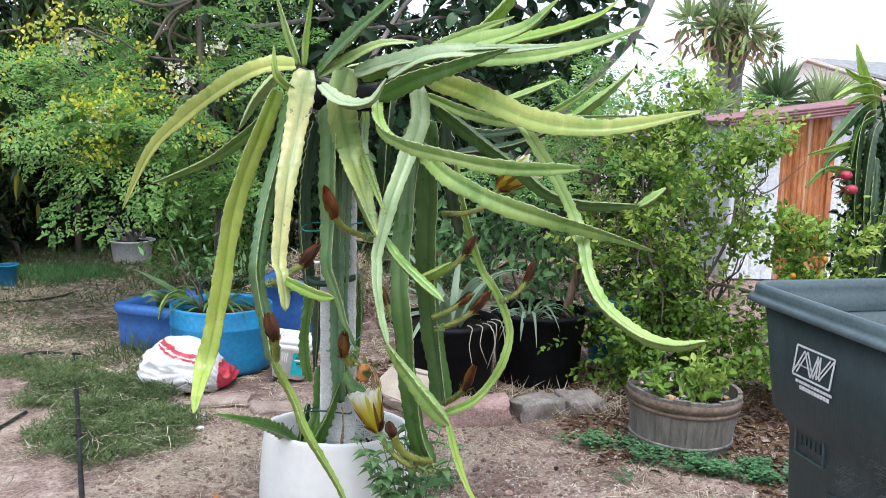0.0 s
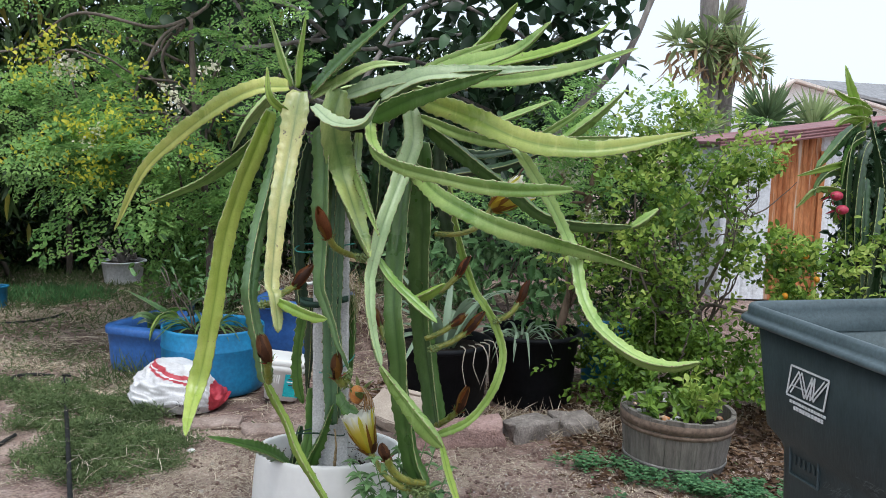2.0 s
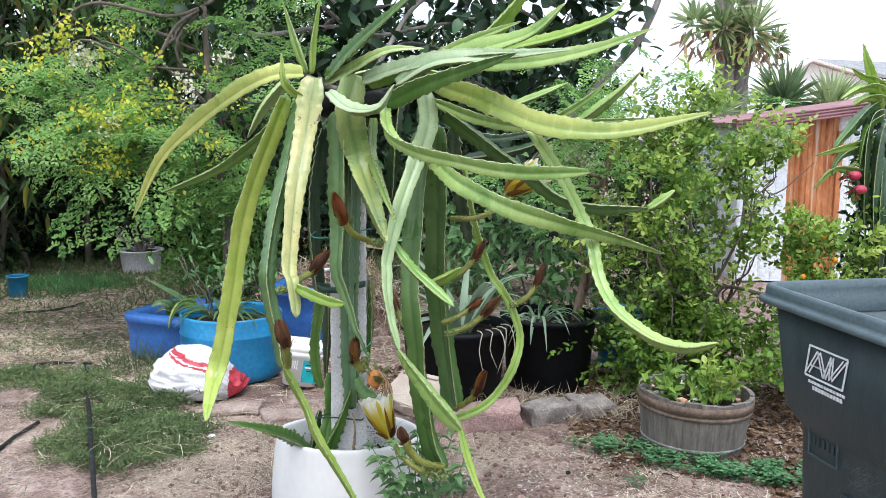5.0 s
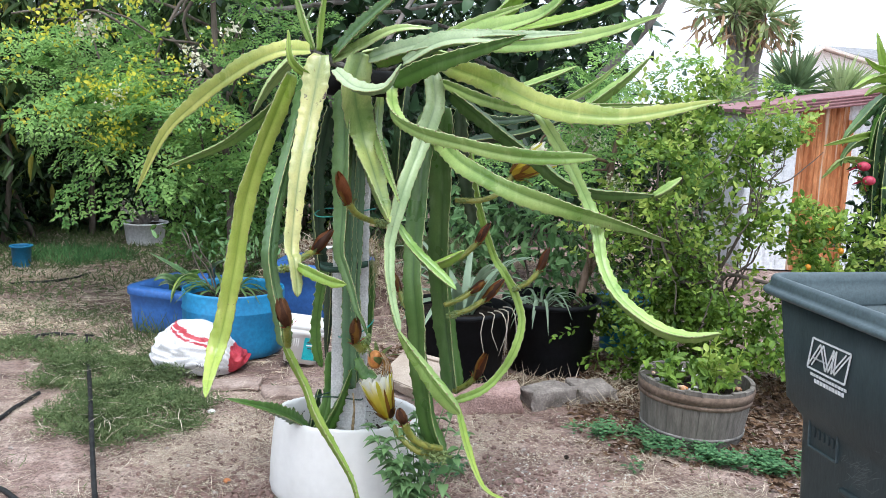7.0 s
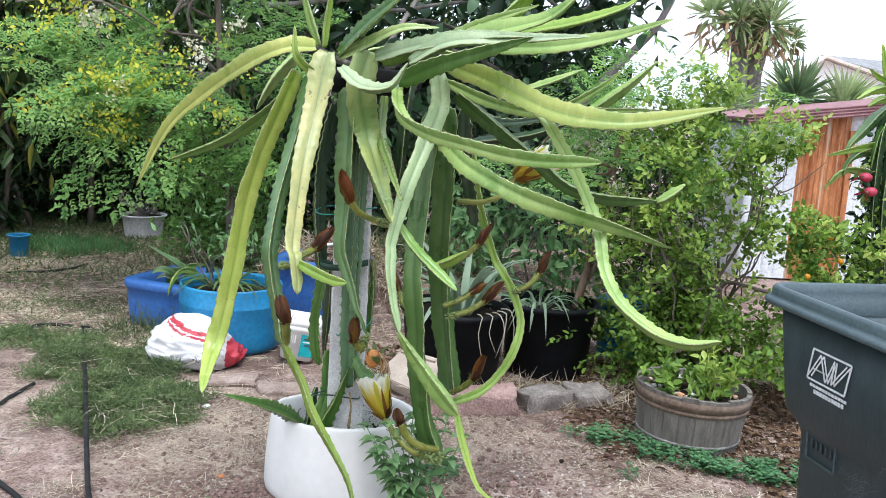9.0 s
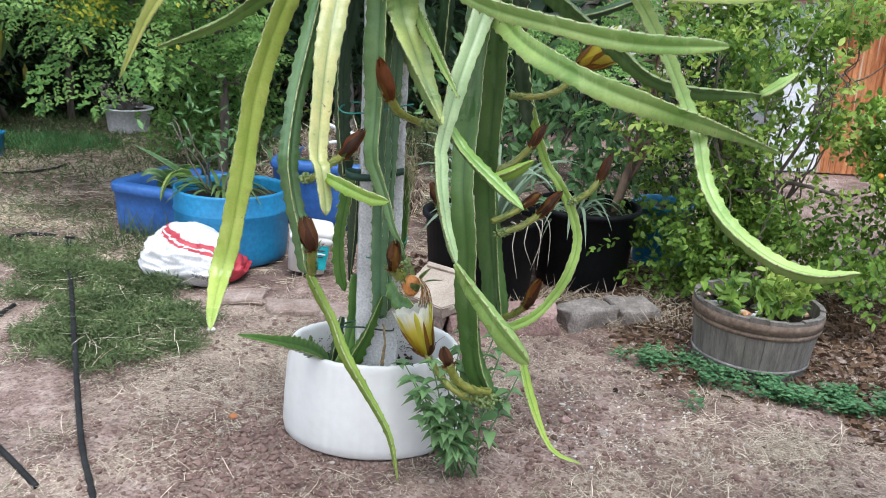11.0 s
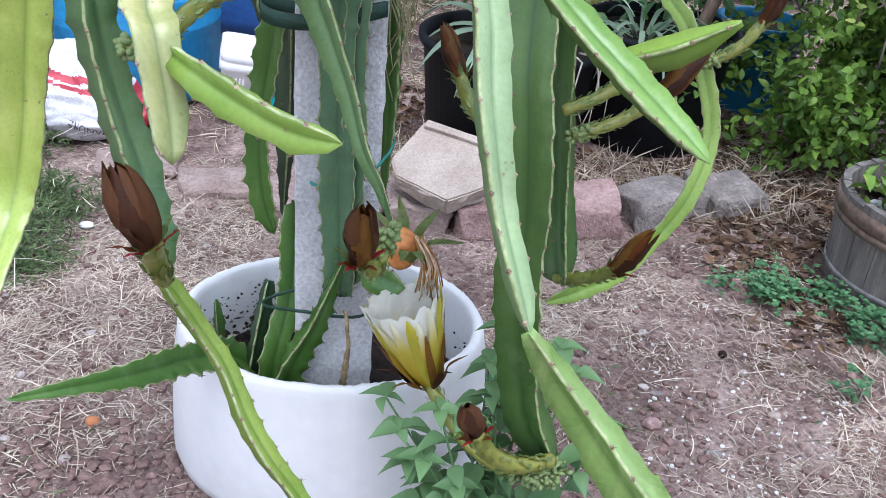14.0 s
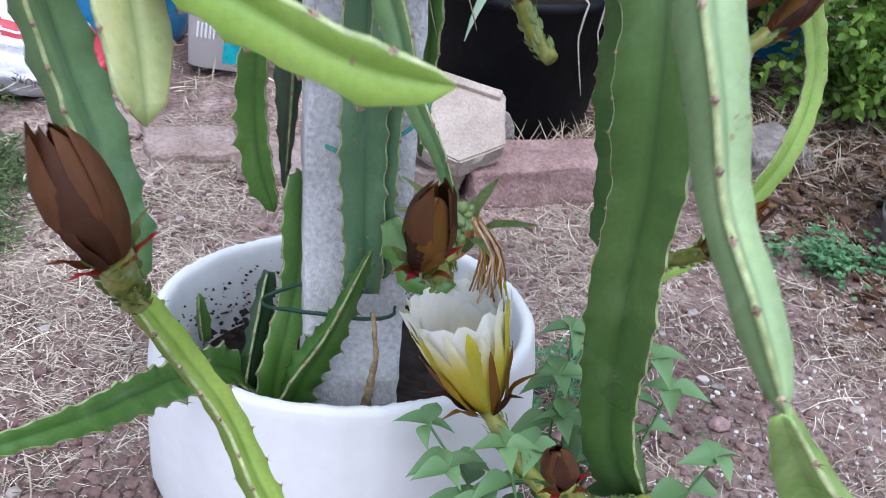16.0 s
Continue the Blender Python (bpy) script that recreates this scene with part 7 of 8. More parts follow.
leaf_cloud("crown", weed_mat, leafy_pot, clumps(rng, 900, [(0.2, 5.4, 0.75), (0.5, 5.25, 0.8), (0.72, 5.3, 0.65), (0.35, 5.4, 1.05), (0.05, 5.35, 0.6), (-0.1, 5.5, 0.85), (0.6, 5.2, 0.55)], (0.13, 0.1, 0.12)), 67, 0.085, 0.04, -0.1, True)

# dry sticks of the shrub in the drum
sticks = thing("desert_rose", "bare-stemmed shrub with few leaves in the blue drum", "plant", (-1.39, 5.08, 0.35))
rng = np.random.RandomState(68)
for i in range(6):
    a = rng.uniform(0, 6.28)
    tube("branch", limb(rng, (-1.41 + 0.05 * math.cos(a), 5.08 + 0.05 * math.sin(a), 0.33), (-1.45 + 0.20 * math.cos(a), 5.08 + 0.2 * math.sin(a), rng.uniform(0.48, 0.72)), 0.15), 0.006, 0.003, bark_mat, sticks, 6, 0.04)
leaf_cloud("foliage", weed_mat, sticks, clumps(rng, 110, [(-1.55, 5.08, 0.62), (-1.30, 5.03, 0.66), (-1.47, 5.18, 0.8), (-1.35, 5.18, 0.58)], (0.09, 0.09, 0.06)), 69, 0.06, 0.022, 0.2, True)


def cutting(pts, tone, w):
    c = thing("cactus_cutting", "dark green cactus cutting drooping over the blue tub", "cactus", pts[0], group="cuttings in the tub")
    stem_mesh(tone, w, 20, pts, c)


cutting([(-1.70, 5.55, 0.17), (-1.72, 5.48, 0.33), (-1.80, 5.38, 0.43), (-1.94, 5.30, 0.535)], "leek", 0.050)
cutting([(-1.66, 5.50, 0.17), (-1.68, 5.42, 0.35), (-1.72, 5.30, 0.385), (-1.75, 5.22, 0.33), (-1.765, 5.19, 0.245)], "olive", 0.048)
cutting([(-1.84, 5.55, 0.17), (-1.84, 5.48, 0.31), (-1.89, 5.42, 0.36), (-1.95, 5.42, 0.33)], "leek", 0.065)
cutting([(-1.76, 5.62, 0.17), (-1.76, 5.55, 0.33), (-1.70, 5.46, 0.39), (-1.60, 5.42, 0.41)], "green", 0.060)
cutting([(-1.90, 5.62, 0.17), (-1.87, 5.58, 0.30), (-1.80, 5.50, 0.345), (-1.71, 5.46, 0.33)], "green", 0.070)
cutting([(-1.60, 5.58, 0.17), (-1.60, 5.50, 0.36), (-1.55, 5.40, 0.45), (-1.46, 5.36, 0.50)], "dark", 0.055)
cutting([(-1.80, 5.44, 0.17), (-1.81, 5.40, 0.30), (-1.85, 5.36, 0.335), (-1.90, 5.36, 0.31)], "dark", 0.055)

# caudex plant in the far pot
rng = np.random.RandomState(70)
far_plant = thing("pot_shrub", "small pale-stemmed shrub in the grey-white pot", "plant", (-3.20, 8.62, 0.19))
for i in range(6):
    a = i * 1.05
    tube("branch", limb(rng, (-3.20, 8.62, 0.18), (-3.20 + 0.2 * math.cos(a), 8.62 + 0.15 * math.sin(a), 0.18 + rng.uniform(0.2, 0.4)), 0.2), 0.03, 0.008, pale_bark, far_plant, 6, 0.05)
leaf_cloud("foliage", hedge_mat, far_plant, clumps(rng, 140, [(-3.30, 8.56, 0.52), (-3.05, 8.56, 0.47)], (0.12, 0.1, 0.08)), 71, 0.07, 0.03)
leaf_cloud("blossom", blossom_mat, far_plant, clumps(rng, 60, [(-3.32, 8.48, 0.34), (-3.12, 8.46, 0.32), (-3.38, 8.48, 0.44)], (0.06, 0.04, 0.03)), 72, 0.03, 0.022)
low_bush = thing("yellow_flower_bush", "low green bush with yellow leaves under the moringa", "bush", (-1.95, 7.4, 0))
tree_limbs(low_bush, rng, [(-1.95, 7.4, -0.02), (-1.95, 7.38, 0.15)], 0.015, [(-2.1, 7.3, 0.5), (-1.8, 7.3, 0.6), (-1.7, 7.4, 0.45)], 0.005)
leaf_cloud("crown", moringa_mat, low_bush, clumps(rng, 2700, [(-2.3, 7.3, 0.6), (-2.2, 7.2, 0.85), (-1.65, 7.2, 0.95), (-2.3, 7.25, 0.3), (-2.05, 7.25, 0.45), (-1.85, 7.2, 0.55), (-1.7, 7.3, 0.4), (-2.0, 7.2, 0.25), (-1.9, 7.25, 0.8)], (0.13, 0.12, 0.13)), 73, 0.06, 0.035, 0.1)


# ---- yuccas behind the shed ----
def yucca(at, trunk, heads, seed, label, skirt=True, blade=None):
    r = np.random.RandomState(seed)
    y = thing("yucca_tree", label, "tree", at)
    for tr in trunk:
        tube("trunk", tr, 0.13, 0.11, pale_bark, y, 12, 0.12, 0.12, seed)
    for c, rad, n in heads:
        d = unit(r.normal(size=(n, 3)) + (0, 0, 0.35))
        feet = np.tile(np.array(c), (n, 1)) + d * 0.06
        L = rad * r.uniform(0.8, 1.15, n)
        v, f = leaf_arrays(feet, d, any_way(r, n, 1.2), L, np.full(n, 0.055), 0.2, 0.12, True)
        tagged(seat(tri_object("leaf_head", v, f, blade or yucca_mat), y), "spiky rosette of stiff blades", kind="stuff")
        if skirt:
            k = n // 2
            d = unit(r.normal(size=(k, 3)) * (0.8, 0.8, 0.4) + (0, 0, -1.0))
            v, f = leaf_arrays(np.tile(np.array(c), (k, 1)) + r.normal(size=(k, 3)) * (0.12, 0.1, 0.12) - (0, 0, 0.15), d, any_way(r, k, 0.3), rad * r.uniform(0.5, 0.9, k), np.full(k, 0.05), 0.2, 0.1, True)
            tagged(seat(tri_object("dead_skirt", v, f, dead_frond_mat), y), "hanging dead brown blades", kind="stuff")


yucca((3.5, 12, 0), [[(3.42, 12.1, -0.1), (3.45, 12.1, 1.2), (3.42, 12.1, 2.3), (3.35, 12.1, 3.4), (3.3, 12.1, 4.6)], [(3.7, 12.3, -0.1), (3.68, 12.3, 1.4), (3.66, 12.2, 2.4), (3.75, 12.2, 3.4), (3.95, 12.2, 4.6)]],
      [((3.32, 11.95, 2.72), 0.40, 70), ((3.70, 11.9, 2.68), 0.40, 80), ((3.0, 12.1, 2.80), 0.32, 50), ((4.02, 12.0, 2.50), 0.22, 40), ((3.5, 12.0, 3.0), 0.36, 50)], 81, "tall yucca with shaggy trunk and spiky leaf heads")
yucca((3.84, 11, 0), [[(3.84, 11.2, -0.1), (3.84, 11.2, 1.65)]], [((3.84, 11.0, 1.75), 0.50, 130)], 82, "dark spiky yucca behind the shed", False, yucca_dark)
yucca((4.45, 11, 0), [[(4.45, 11.2, -0.1), (4.45, 11.2, 1.6)]], [((4.42, 11.0, 1.68), 0.46, 110)], 83, "pale green spiky yucca behind the shed", False)
yucca((3.0, 11, 0), [[(3.1, 11.2, -0.1), (3.1, 11.2, 1.5)]], [((3.1, 11.0, 1.62), 0.40, 90)], 84, "spiky yucca behind the citrus", False)

# ---- second cactus at the edge of the yard, bearing fruit ----
cactus_b = thing("dragon_fruit_cactus", "dragon fruit cactus with red fruit and dark stems beside the shed", "cactus", (2.42, 5.0, 0))
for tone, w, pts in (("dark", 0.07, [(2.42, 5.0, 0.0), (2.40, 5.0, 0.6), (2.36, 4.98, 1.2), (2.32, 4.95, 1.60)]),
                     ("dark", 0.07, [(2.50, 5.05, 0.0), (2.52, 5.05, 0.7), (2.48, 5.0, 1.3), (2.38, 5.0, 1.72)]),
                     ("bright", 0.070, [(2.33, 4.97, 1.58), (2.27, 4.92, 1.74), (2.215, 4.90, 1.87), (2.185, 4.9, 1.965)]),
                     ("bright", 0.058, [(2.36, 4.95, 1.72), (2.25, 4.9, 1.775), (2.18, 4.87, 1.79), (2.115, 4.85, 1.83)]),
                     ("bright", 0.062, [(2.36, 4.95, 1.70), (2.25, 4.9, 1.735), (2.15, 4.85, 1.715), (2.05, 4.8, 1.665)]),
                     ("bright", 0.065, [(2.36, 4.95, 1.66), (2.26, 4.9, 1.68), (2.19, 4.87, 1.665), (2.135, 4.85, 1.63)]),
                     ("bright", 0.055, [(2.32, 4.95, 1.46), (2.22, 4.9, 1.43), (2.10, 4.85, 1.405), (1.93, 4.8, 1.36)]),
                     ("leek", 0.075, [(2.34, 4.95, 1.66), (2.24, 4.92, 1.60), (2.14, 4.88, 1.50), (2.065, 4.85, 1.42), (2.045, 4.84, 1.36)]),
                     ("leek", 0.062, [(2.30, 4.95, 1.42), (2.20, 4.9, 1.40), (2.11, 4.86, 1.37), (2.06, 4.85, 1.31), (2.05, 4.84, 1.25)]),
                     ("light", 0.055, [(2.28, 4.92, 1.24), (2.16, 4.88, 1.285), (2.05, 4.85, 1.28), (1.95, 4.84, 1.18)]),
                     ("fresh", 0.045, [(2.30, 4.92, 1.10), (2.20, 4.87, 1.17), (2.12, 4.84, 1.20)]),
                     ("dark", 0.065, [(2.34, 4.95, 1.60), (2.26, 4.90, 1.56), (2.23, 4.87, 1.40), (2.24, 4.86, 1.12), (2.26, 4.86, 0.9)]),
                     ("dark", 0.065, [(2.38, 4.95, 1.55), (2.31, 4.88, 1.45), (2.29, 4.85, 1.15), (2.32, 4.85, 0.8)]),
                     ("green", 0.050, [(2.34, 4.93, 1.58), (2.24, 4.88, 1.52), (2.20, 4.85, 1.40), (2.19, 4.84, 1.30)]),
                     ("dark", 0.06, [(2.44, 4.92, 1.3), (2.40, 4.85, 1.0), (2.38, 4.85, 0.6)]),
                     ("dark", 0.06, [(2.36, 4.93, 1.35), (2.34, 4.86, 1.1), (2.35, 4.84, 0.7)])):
    stem_mesh(tone, w, 30, pts, cactus_b)
frng = random.Random(7)
for q in ((2.165, 4.83, 1.255), (2.197, 4.82, 1.180)):
    bm = bmesh.new()
    bmesh.ops.create_uvsphere(bm, u_segments=16, v_segments=12, radius=0.029, matrix=Matrix.Translation(q) @ Matrix.Diagonal((1.2, 1, 0.9, 1)))
    fr = part("red_fruit", bm, fruit_red, cactus_b, "ripe red dragon fruit")
    petal_ring(frng, (q[0] - 0.03, q[1], q[2]), (-0.6, -0.2, -0.3), 6, 0.028, 0.012, 0.02, 0.034, [fruit_red, scale_mat], "scale", fr, 0.2, 0.3)
rng = np.random.RandomState(86)
dark_shrub = thing("dark_shrub", "dark glossy shrub beside the fruiting cactus", "bush", (2.6, 5.6, 0))
tree_limbs(dark_shrub, rng, [(2.6, 5.6, -0.02), (2.6, 5.6, 0.4)], 0.03, [(2.4, 5.4, 0.9), (2.8, 5.5, 1.2), (2.5, 5.5, 1.4)], 0.006)
feet = clumps(rng, 2600, [(2.50, 5.4, 0.5), (2.62, 5.4, 0.9), (2.70, 5.45, 1.2), (2.66, 5.5, 1.42), (2.50, 5.35, 0.75), (2.75, 5.4, 0.6), (2.55, 5.45, 1.15), (2.85, 5.5, 1.0), (2.9, 5.5, 1.35)], (0.11, 0.12, 0.13))
leaf_cloud("crown", bigleaf_mat, dark_shrub, feet[feet[:, 0] > 2.46 - 0.08 * (feet[:, 2] < 0.95)], 87, 0.075, 0.04, 0.1, True)

# ---- leafy weed at the foot of the white planter ----
rng = np.random.RandomState(90)
weed = thing("broadleaf_weed", "bushy broad-leaved weed growing beside the white planter", "plant", (-0.12, 2.93, 0))
tops = [(-0.268, 2.95, 0.37), (-0.242, 2.91, 0.34), (-0.221, 2.90, 0.29), (-0.184, 2.88, 0.41), (-0.20, 2.87, 0.32), (-0.146, 2.86, 0.28), (-0.165, 2.86, 0.25), (-0.147, 2.92, 0.37), (-0.10, 2.97, 0.37), (0.0, 2.99, 0.46), (0.025, 2.98, 0.42),
        (-0.105, 3.02, 0.40), (-0.09, 3.06, 0.44), (0.079, 2.92, 0.37), (-0.13, 2.86, 0.19), (-0.20, 2.88, 0.22)]
for i, q in enumerate(tops):
    q = np.array(q)
    foot = np.array((-0.08 + rng.uniform(-.05, .06), 2.945 + rng.uniform(-.03, .03), 0.0))
    mid = (foot + q) / 2 + np.array((rng.uniform(-.02, .02), -0.015, 0.03))
    tube("weed_stem", [foot, mid, q], 0.003, 0.0018, weed_mat, weed, 6, 0.03)
    c = spline([foot, mid, q], 0.02)
    pts = []
    for k, s in enumerate(np.linspace(0.40, 1.0, 6)):
        p = c[int(s * (len(c) - 1))]
        turn = (k % 2) * math.pi / 2 + rng.uniform(-.4, .4)
        for sg in range(2 if s < 0.99 else 4):
            a = turn + sg * (math.pi if s < 0.99 else math.pi / 2)
            pts.append((p, np.array((math.cos(a), math.sin(a), 0.15 if s > 0.9 else -0.15)), 0.058 if s < 0.9 else 0.042))
    P, D = np.array([a for a, _, _ in pts]), np.array([b for _, b, _ in pts])
    L = np.array([l for _, _, l in pts]) * rng.uniform(0.75, 1.2, len(pts))
    v, f = leaf_arrays(P, D, np.tile((0, 0, 1.0), (len(P), 1)) + rng.normal(size=(len(P), 3)) * 0.2, L, L * 0.60, 0.34, 0.30, "ovate")
    tagged(seat(tri_object("weed_leaf", v, f, weed_mat, None, True), weed), kind="stuff")
# ---- pipes, boards, litter ----
def hose(pts, r, name, label, ribbed=False):
    """A pipe on the ground; z of a point is how high weeds bear it up."""
    c = spline(pts, 0.012)
    c[:, 2] = [ground_height(x, y) + r * 0.9 + max(0.0, z) for x, y, z in c]
    rad = np.full(len(c), r) * (1 + (0.06 * np.sign(np.sin(np.arange(len(c)) * 0.9)) if ribbed else 0))
    return tagged(mesh_object(name, *sweep(c, rad, 10), hose_mat), label, "pipe")


hose([(-0.98, 2.3, 0), (-1.13, 2.665, 0), (-1.29, 2.97, 0.01), (-1.545, 3.53, 0.06), (-1.80, 4.10, 0.06), (-2.15, 4.87, 0)], 0.0105, "irrigation_pipe", "black plastic irrigation pipe lying across dirt and weeds", True)
hose([(-2.3, 3.3, 0), (-2.093, 3.687, 0), (-2.078, 3.896, 0), (-2.069, 4.12, 0)], 0.011, "irrigation_pipe", "black plastic pipe lying on straw-covered dirt")
hose([(-2.1, 3.25, 0), (-1.746, 3.076, 0), (-1.554, 2.936, 0), (-1.32, 2.72, 0)], 0.0105, "irrigation_pipe", "black plastic pipe end lying on straw-covered dirt")
hose([(-2.45, 4.90, 0), (-2.515, 4.98, 0), (-2.56, 5.12, 0), (-2.46, 5.2, 0), (-2.36, 5.18, 0)], 0.011, "irrigation_pipe", "curled end of black plastic pipe among weeds")
hose([(-3.5, 6.55, 0), (-3.38, 6.62, 0), (-3.15, 6.82, 0), (-3.08, 7.05, 0)], 0.010, "irrigation_pipe", "dark pipe on dirt near the hedge")
riser = thing("sprinkler_head", "short black sprinkler riser at the end of the pipe", "sprinkler", (-2.15, 4.88, 0))
bm = lathe([(0, 0), (0.016, 0), (0.016, 0.05), (0.022, 0.052), (0.022, 0.075), (0.012, 0.08), (0.008, 0.10), (0, 0.10)], 16)
bmesh.ops.transform(bm, matrix=Matrix.Translation((-2.15, 4.88, 0)), verts=bm.verts)
part("riser", bm, hose_mat, riser)
part("nozzle", box_bm((0.05, 0.012, 0.012), 0.003, (-2.14, 4.88, 0.105)), hose_mat, riser)


def boards():
    """Old boards and a split crate stacked behind the blue drums."""
    r = random.Random(3)
    for i, (a, b, w, th) in enumerate((((-0.72, 6.32, 0.62), (-0.50, 6.40, 0.58), 0.03, 0.02), ((-1.34, 6.42, 0.015), (-1.19, 6.30, 0.42), 0.035, 0.02), ((-1.35, 6.3, 0.16), (-0.5, 6.3, 0.20), 0.12, 0.03))):
        a, b = Vector(a), Vector(b)
        d = b - a
        bm = box_bm((d.length, w, th), 0.004)
        bmesh.ops.transform(bm, matrix=Matrix.Translation((a + b) / 2) @ d.to_track_quat("X", "Z").to_matrix().to_4x4(), verts=bm.verts)
        tagged(part("old_board", bm, board_mat, None, smooth=False), "weathered sawn board on the stack behind the drums", "board", "boards in the stack")
    crate = thing("wooden_crate", "old tan wooden crate among boards behind the blue drums", "crate", (-1.0, 6.55, 0))
    for z in (0.07, 0.22, 0.37):
        part("slat", box_bm((0.42, 0.02, 0.13), 0.004, (-0.93, 6.36, z)), board_mat, crate, smooth=False)
    for x in (-1.15, -0.71):
        part("end_panel", box_bm((0.02, 0.35, 0.45), 0.004, (x, 6.545, 0.225)), board_mat, crate, smooth=False)
    for x in (-1.10, -0.76):
        part("corner_block", box_bm((0.05, 0.05, 0.45), 0.004, (x, 6.40, 0.225)), board_mat, crate, smooth=False)


boards()


def compost_heap():
    """Raked straw and cuttings heaped up behind the drums, with pale pipe offcuts on it."""
    cx, cy, rx, ry, top = -0.92, 6.28, 0.55, 0.26, 0.50
    heap = thing("compost_heap", "heap of dry straw and cuttings behind the blue drums", "compost heap", (cx, cy, 0))
    bm = bmesh.new()
    bmesh.ops.create_icosphere(bm, subdivisions=4, radius=1.0)
    bmesh.ops.transform(bm, matrix=Matrix.Translation((cx, cy, 0)) @ Matrix.Diagonal((rx, ry, top, 1)), verts=bm.verts)
    roughen(bm, 0.05, 9.0, 3.0)
    part("mound", bm, ground_mat, heap, "brown composted matter")
    r = np.random.RandomState(131)
    d = unit(r.normal(size=(5200, 3)) * (1, 1, 0.9) + (0, -0.3, 0.4))
    d = d[d[:, 2] > 0.02]
    feet = np.array((cx, cy, 0)) + d * (rx, ry, top) * r.uniform(0.97, 1.06, (len(d), 1))
    leaf_cloud("dry_straw", straw_mat, heap, feet, 132, 0.10, 0.006, -0.1, label="tangled pale straw")
    some = feet[r.randint(0, len(feet), 300)]
    leaf_cloud("dry_leaves", dry_leaf_mat, heap, some, 133, 0.07, 0.03, 0.0)
    for i in range(26):
        q = feet[r.randint(len(feet))]
        tube("twig", limb(r, q, q + r.normal(size=3) * (0.14, 0.06, 0.05) + (0, -0.02, 0.03), 0.2), 0.004, 0.002, tan_bark, heap, 5, 0.04)
    for a, b, rad in (((-0.985, 6.00, 0.475), (-0.70, 6.03, 0.53), 0.011), ((-1.02, 6.05, 0.60), (-0.72, 6.08, 0.50), 0.013)):
        tagged(tube("pipe_offcut", [a, tuple((p + q) / 2 for p, q in zip(a, b)), b], rad, rad, white_plastic, None, 10), "short length of white pipe on the straw heap", "pipe", "pipe offcuts on the heap")


compost_heap()


def blades(name, label, category, seed, x, y, length, width, mat, rise, kind="stuff"):
    """Many thin blades on the ground."""
    r = np.random.RandomState(seed)
    k = len(x)
    z = np.array([ground_height(a, b) for a, b in zip(x, y)])
    p = np.stack([x, y, z + r.uniform(0.001, 0.008, k)], 1)
    d = r.normal(size=(k, 3)) * (1, 1, 0.0) + np.stack([np.zeros(k), np.zeros(k), rise * np.abs(r.normal(size=k))], 1)
    L = length * r.uniform(0.4, 1.4, k)
    v, f = leaf_arrays(p, d, any_way(r, k, 1.0), L, np.full(k, width) * r.uniform(0.6, 1.3, k), 0.1, 0.12 if rise else -0.02)
    return tagged(tri_object(name, v, f, mat), label, category, kind=kind)


def strands(name, label, seed, x, y, length, width, mat, lift=0.012):
    """Thin curved stalks lying over one another."""
    r = np.random.RandomState(seed)
    k = len(x)
    L, W = length * r.uniform(0.2, 1.25, k) ** 1.4, width * r.uniform(0.6, 1.3, k)
    a, turn = r.uniform(0, 6.28, k), r.normal(size=k) * 0.45
    base = np.array([ground_height(u, w) for u, w in zip(x, y)]) + r.uniform(0.001, lift, k)
    px, py, rows = x.copy(), y.copy(), []
    rise, bow = r.normal(size=k) * 0.10, np.abs(r.normal(size=k)) * 0.10
    for i in range(4):
        s = i / 3
        z = base + L * (rise * (s - 0.3) + bow * s * (1 - s))
        half = W * (0.5 if 0 < i < 3 else 0.25)
        for sg in (-1, 1):
            rows.append(np.stack([px - sg * np.sin(a) * half, py + sg * np.cos(a) * half, np.maximum(z, base - 0.002)], 1))
        px, py = px + np.cos(a) * L / 3, py + np.sin(a) * L / 3
        a = a + turn / 3
    v = np.stack(rows, 1).reshape(-1, 3)
    t = np.array([(0, 2, 1), (1, 2, 3), (2, 4, 3), (3, 4, 5), (4, 6, 5), (5, 6, 7)])
    f = (t[None] + (np.arange(k) * 8)[:, None, None]).reshape(-1, 3)
    return tagged(tri_object(name, v, f, mat), label, "straw", kind="stuff")


def scatter(seed, count, x0, x1, y0, y1, density=None):
    r = np.random.RandomState(seed)
    x, y = r.uniform(x0, x1, count), r.uniform(y0, y1, count)
    if density:
        keep = np.array([density(a, b) for a, b in zip(x, y)]) > r.uniform(0, 1, count)
        x, y = x[keep], y[keep]
    return x, y


def blob(x, y, cx, cy, rx, ry):
    q = ((x - cx) / rx) ** 2 + ((y - cy) / ry) ** 2
    return max(0.0, 1.0 - q + 0.6 * noise.noise(Vector((x * 4, y * 4, 1.0))))


def clear_of_things(x, y):
    """No growth inside the pots or the bin."""
    for cx, cy, rx, ry in ((-0.385, 3.225, .30, .24), (1.14, 4.03, .25, .25), (0.0, 4.73, .27, .27), (0.51, 5.03, .27, .27), (-1.345, 5.09, .29, .29), (-1.80, 5.55, .32, .32), (-0.95, 5.95, .31, .28), (-1.435, 4.72, .26, .19), (-0.93, 5.06, .11, .11), (-3.2, 8.62, .22, .22)):
        if ((x - cx) / rx) ** 2 + ((y - cy) / ry) ** 2 < 1:
            return False
    return True


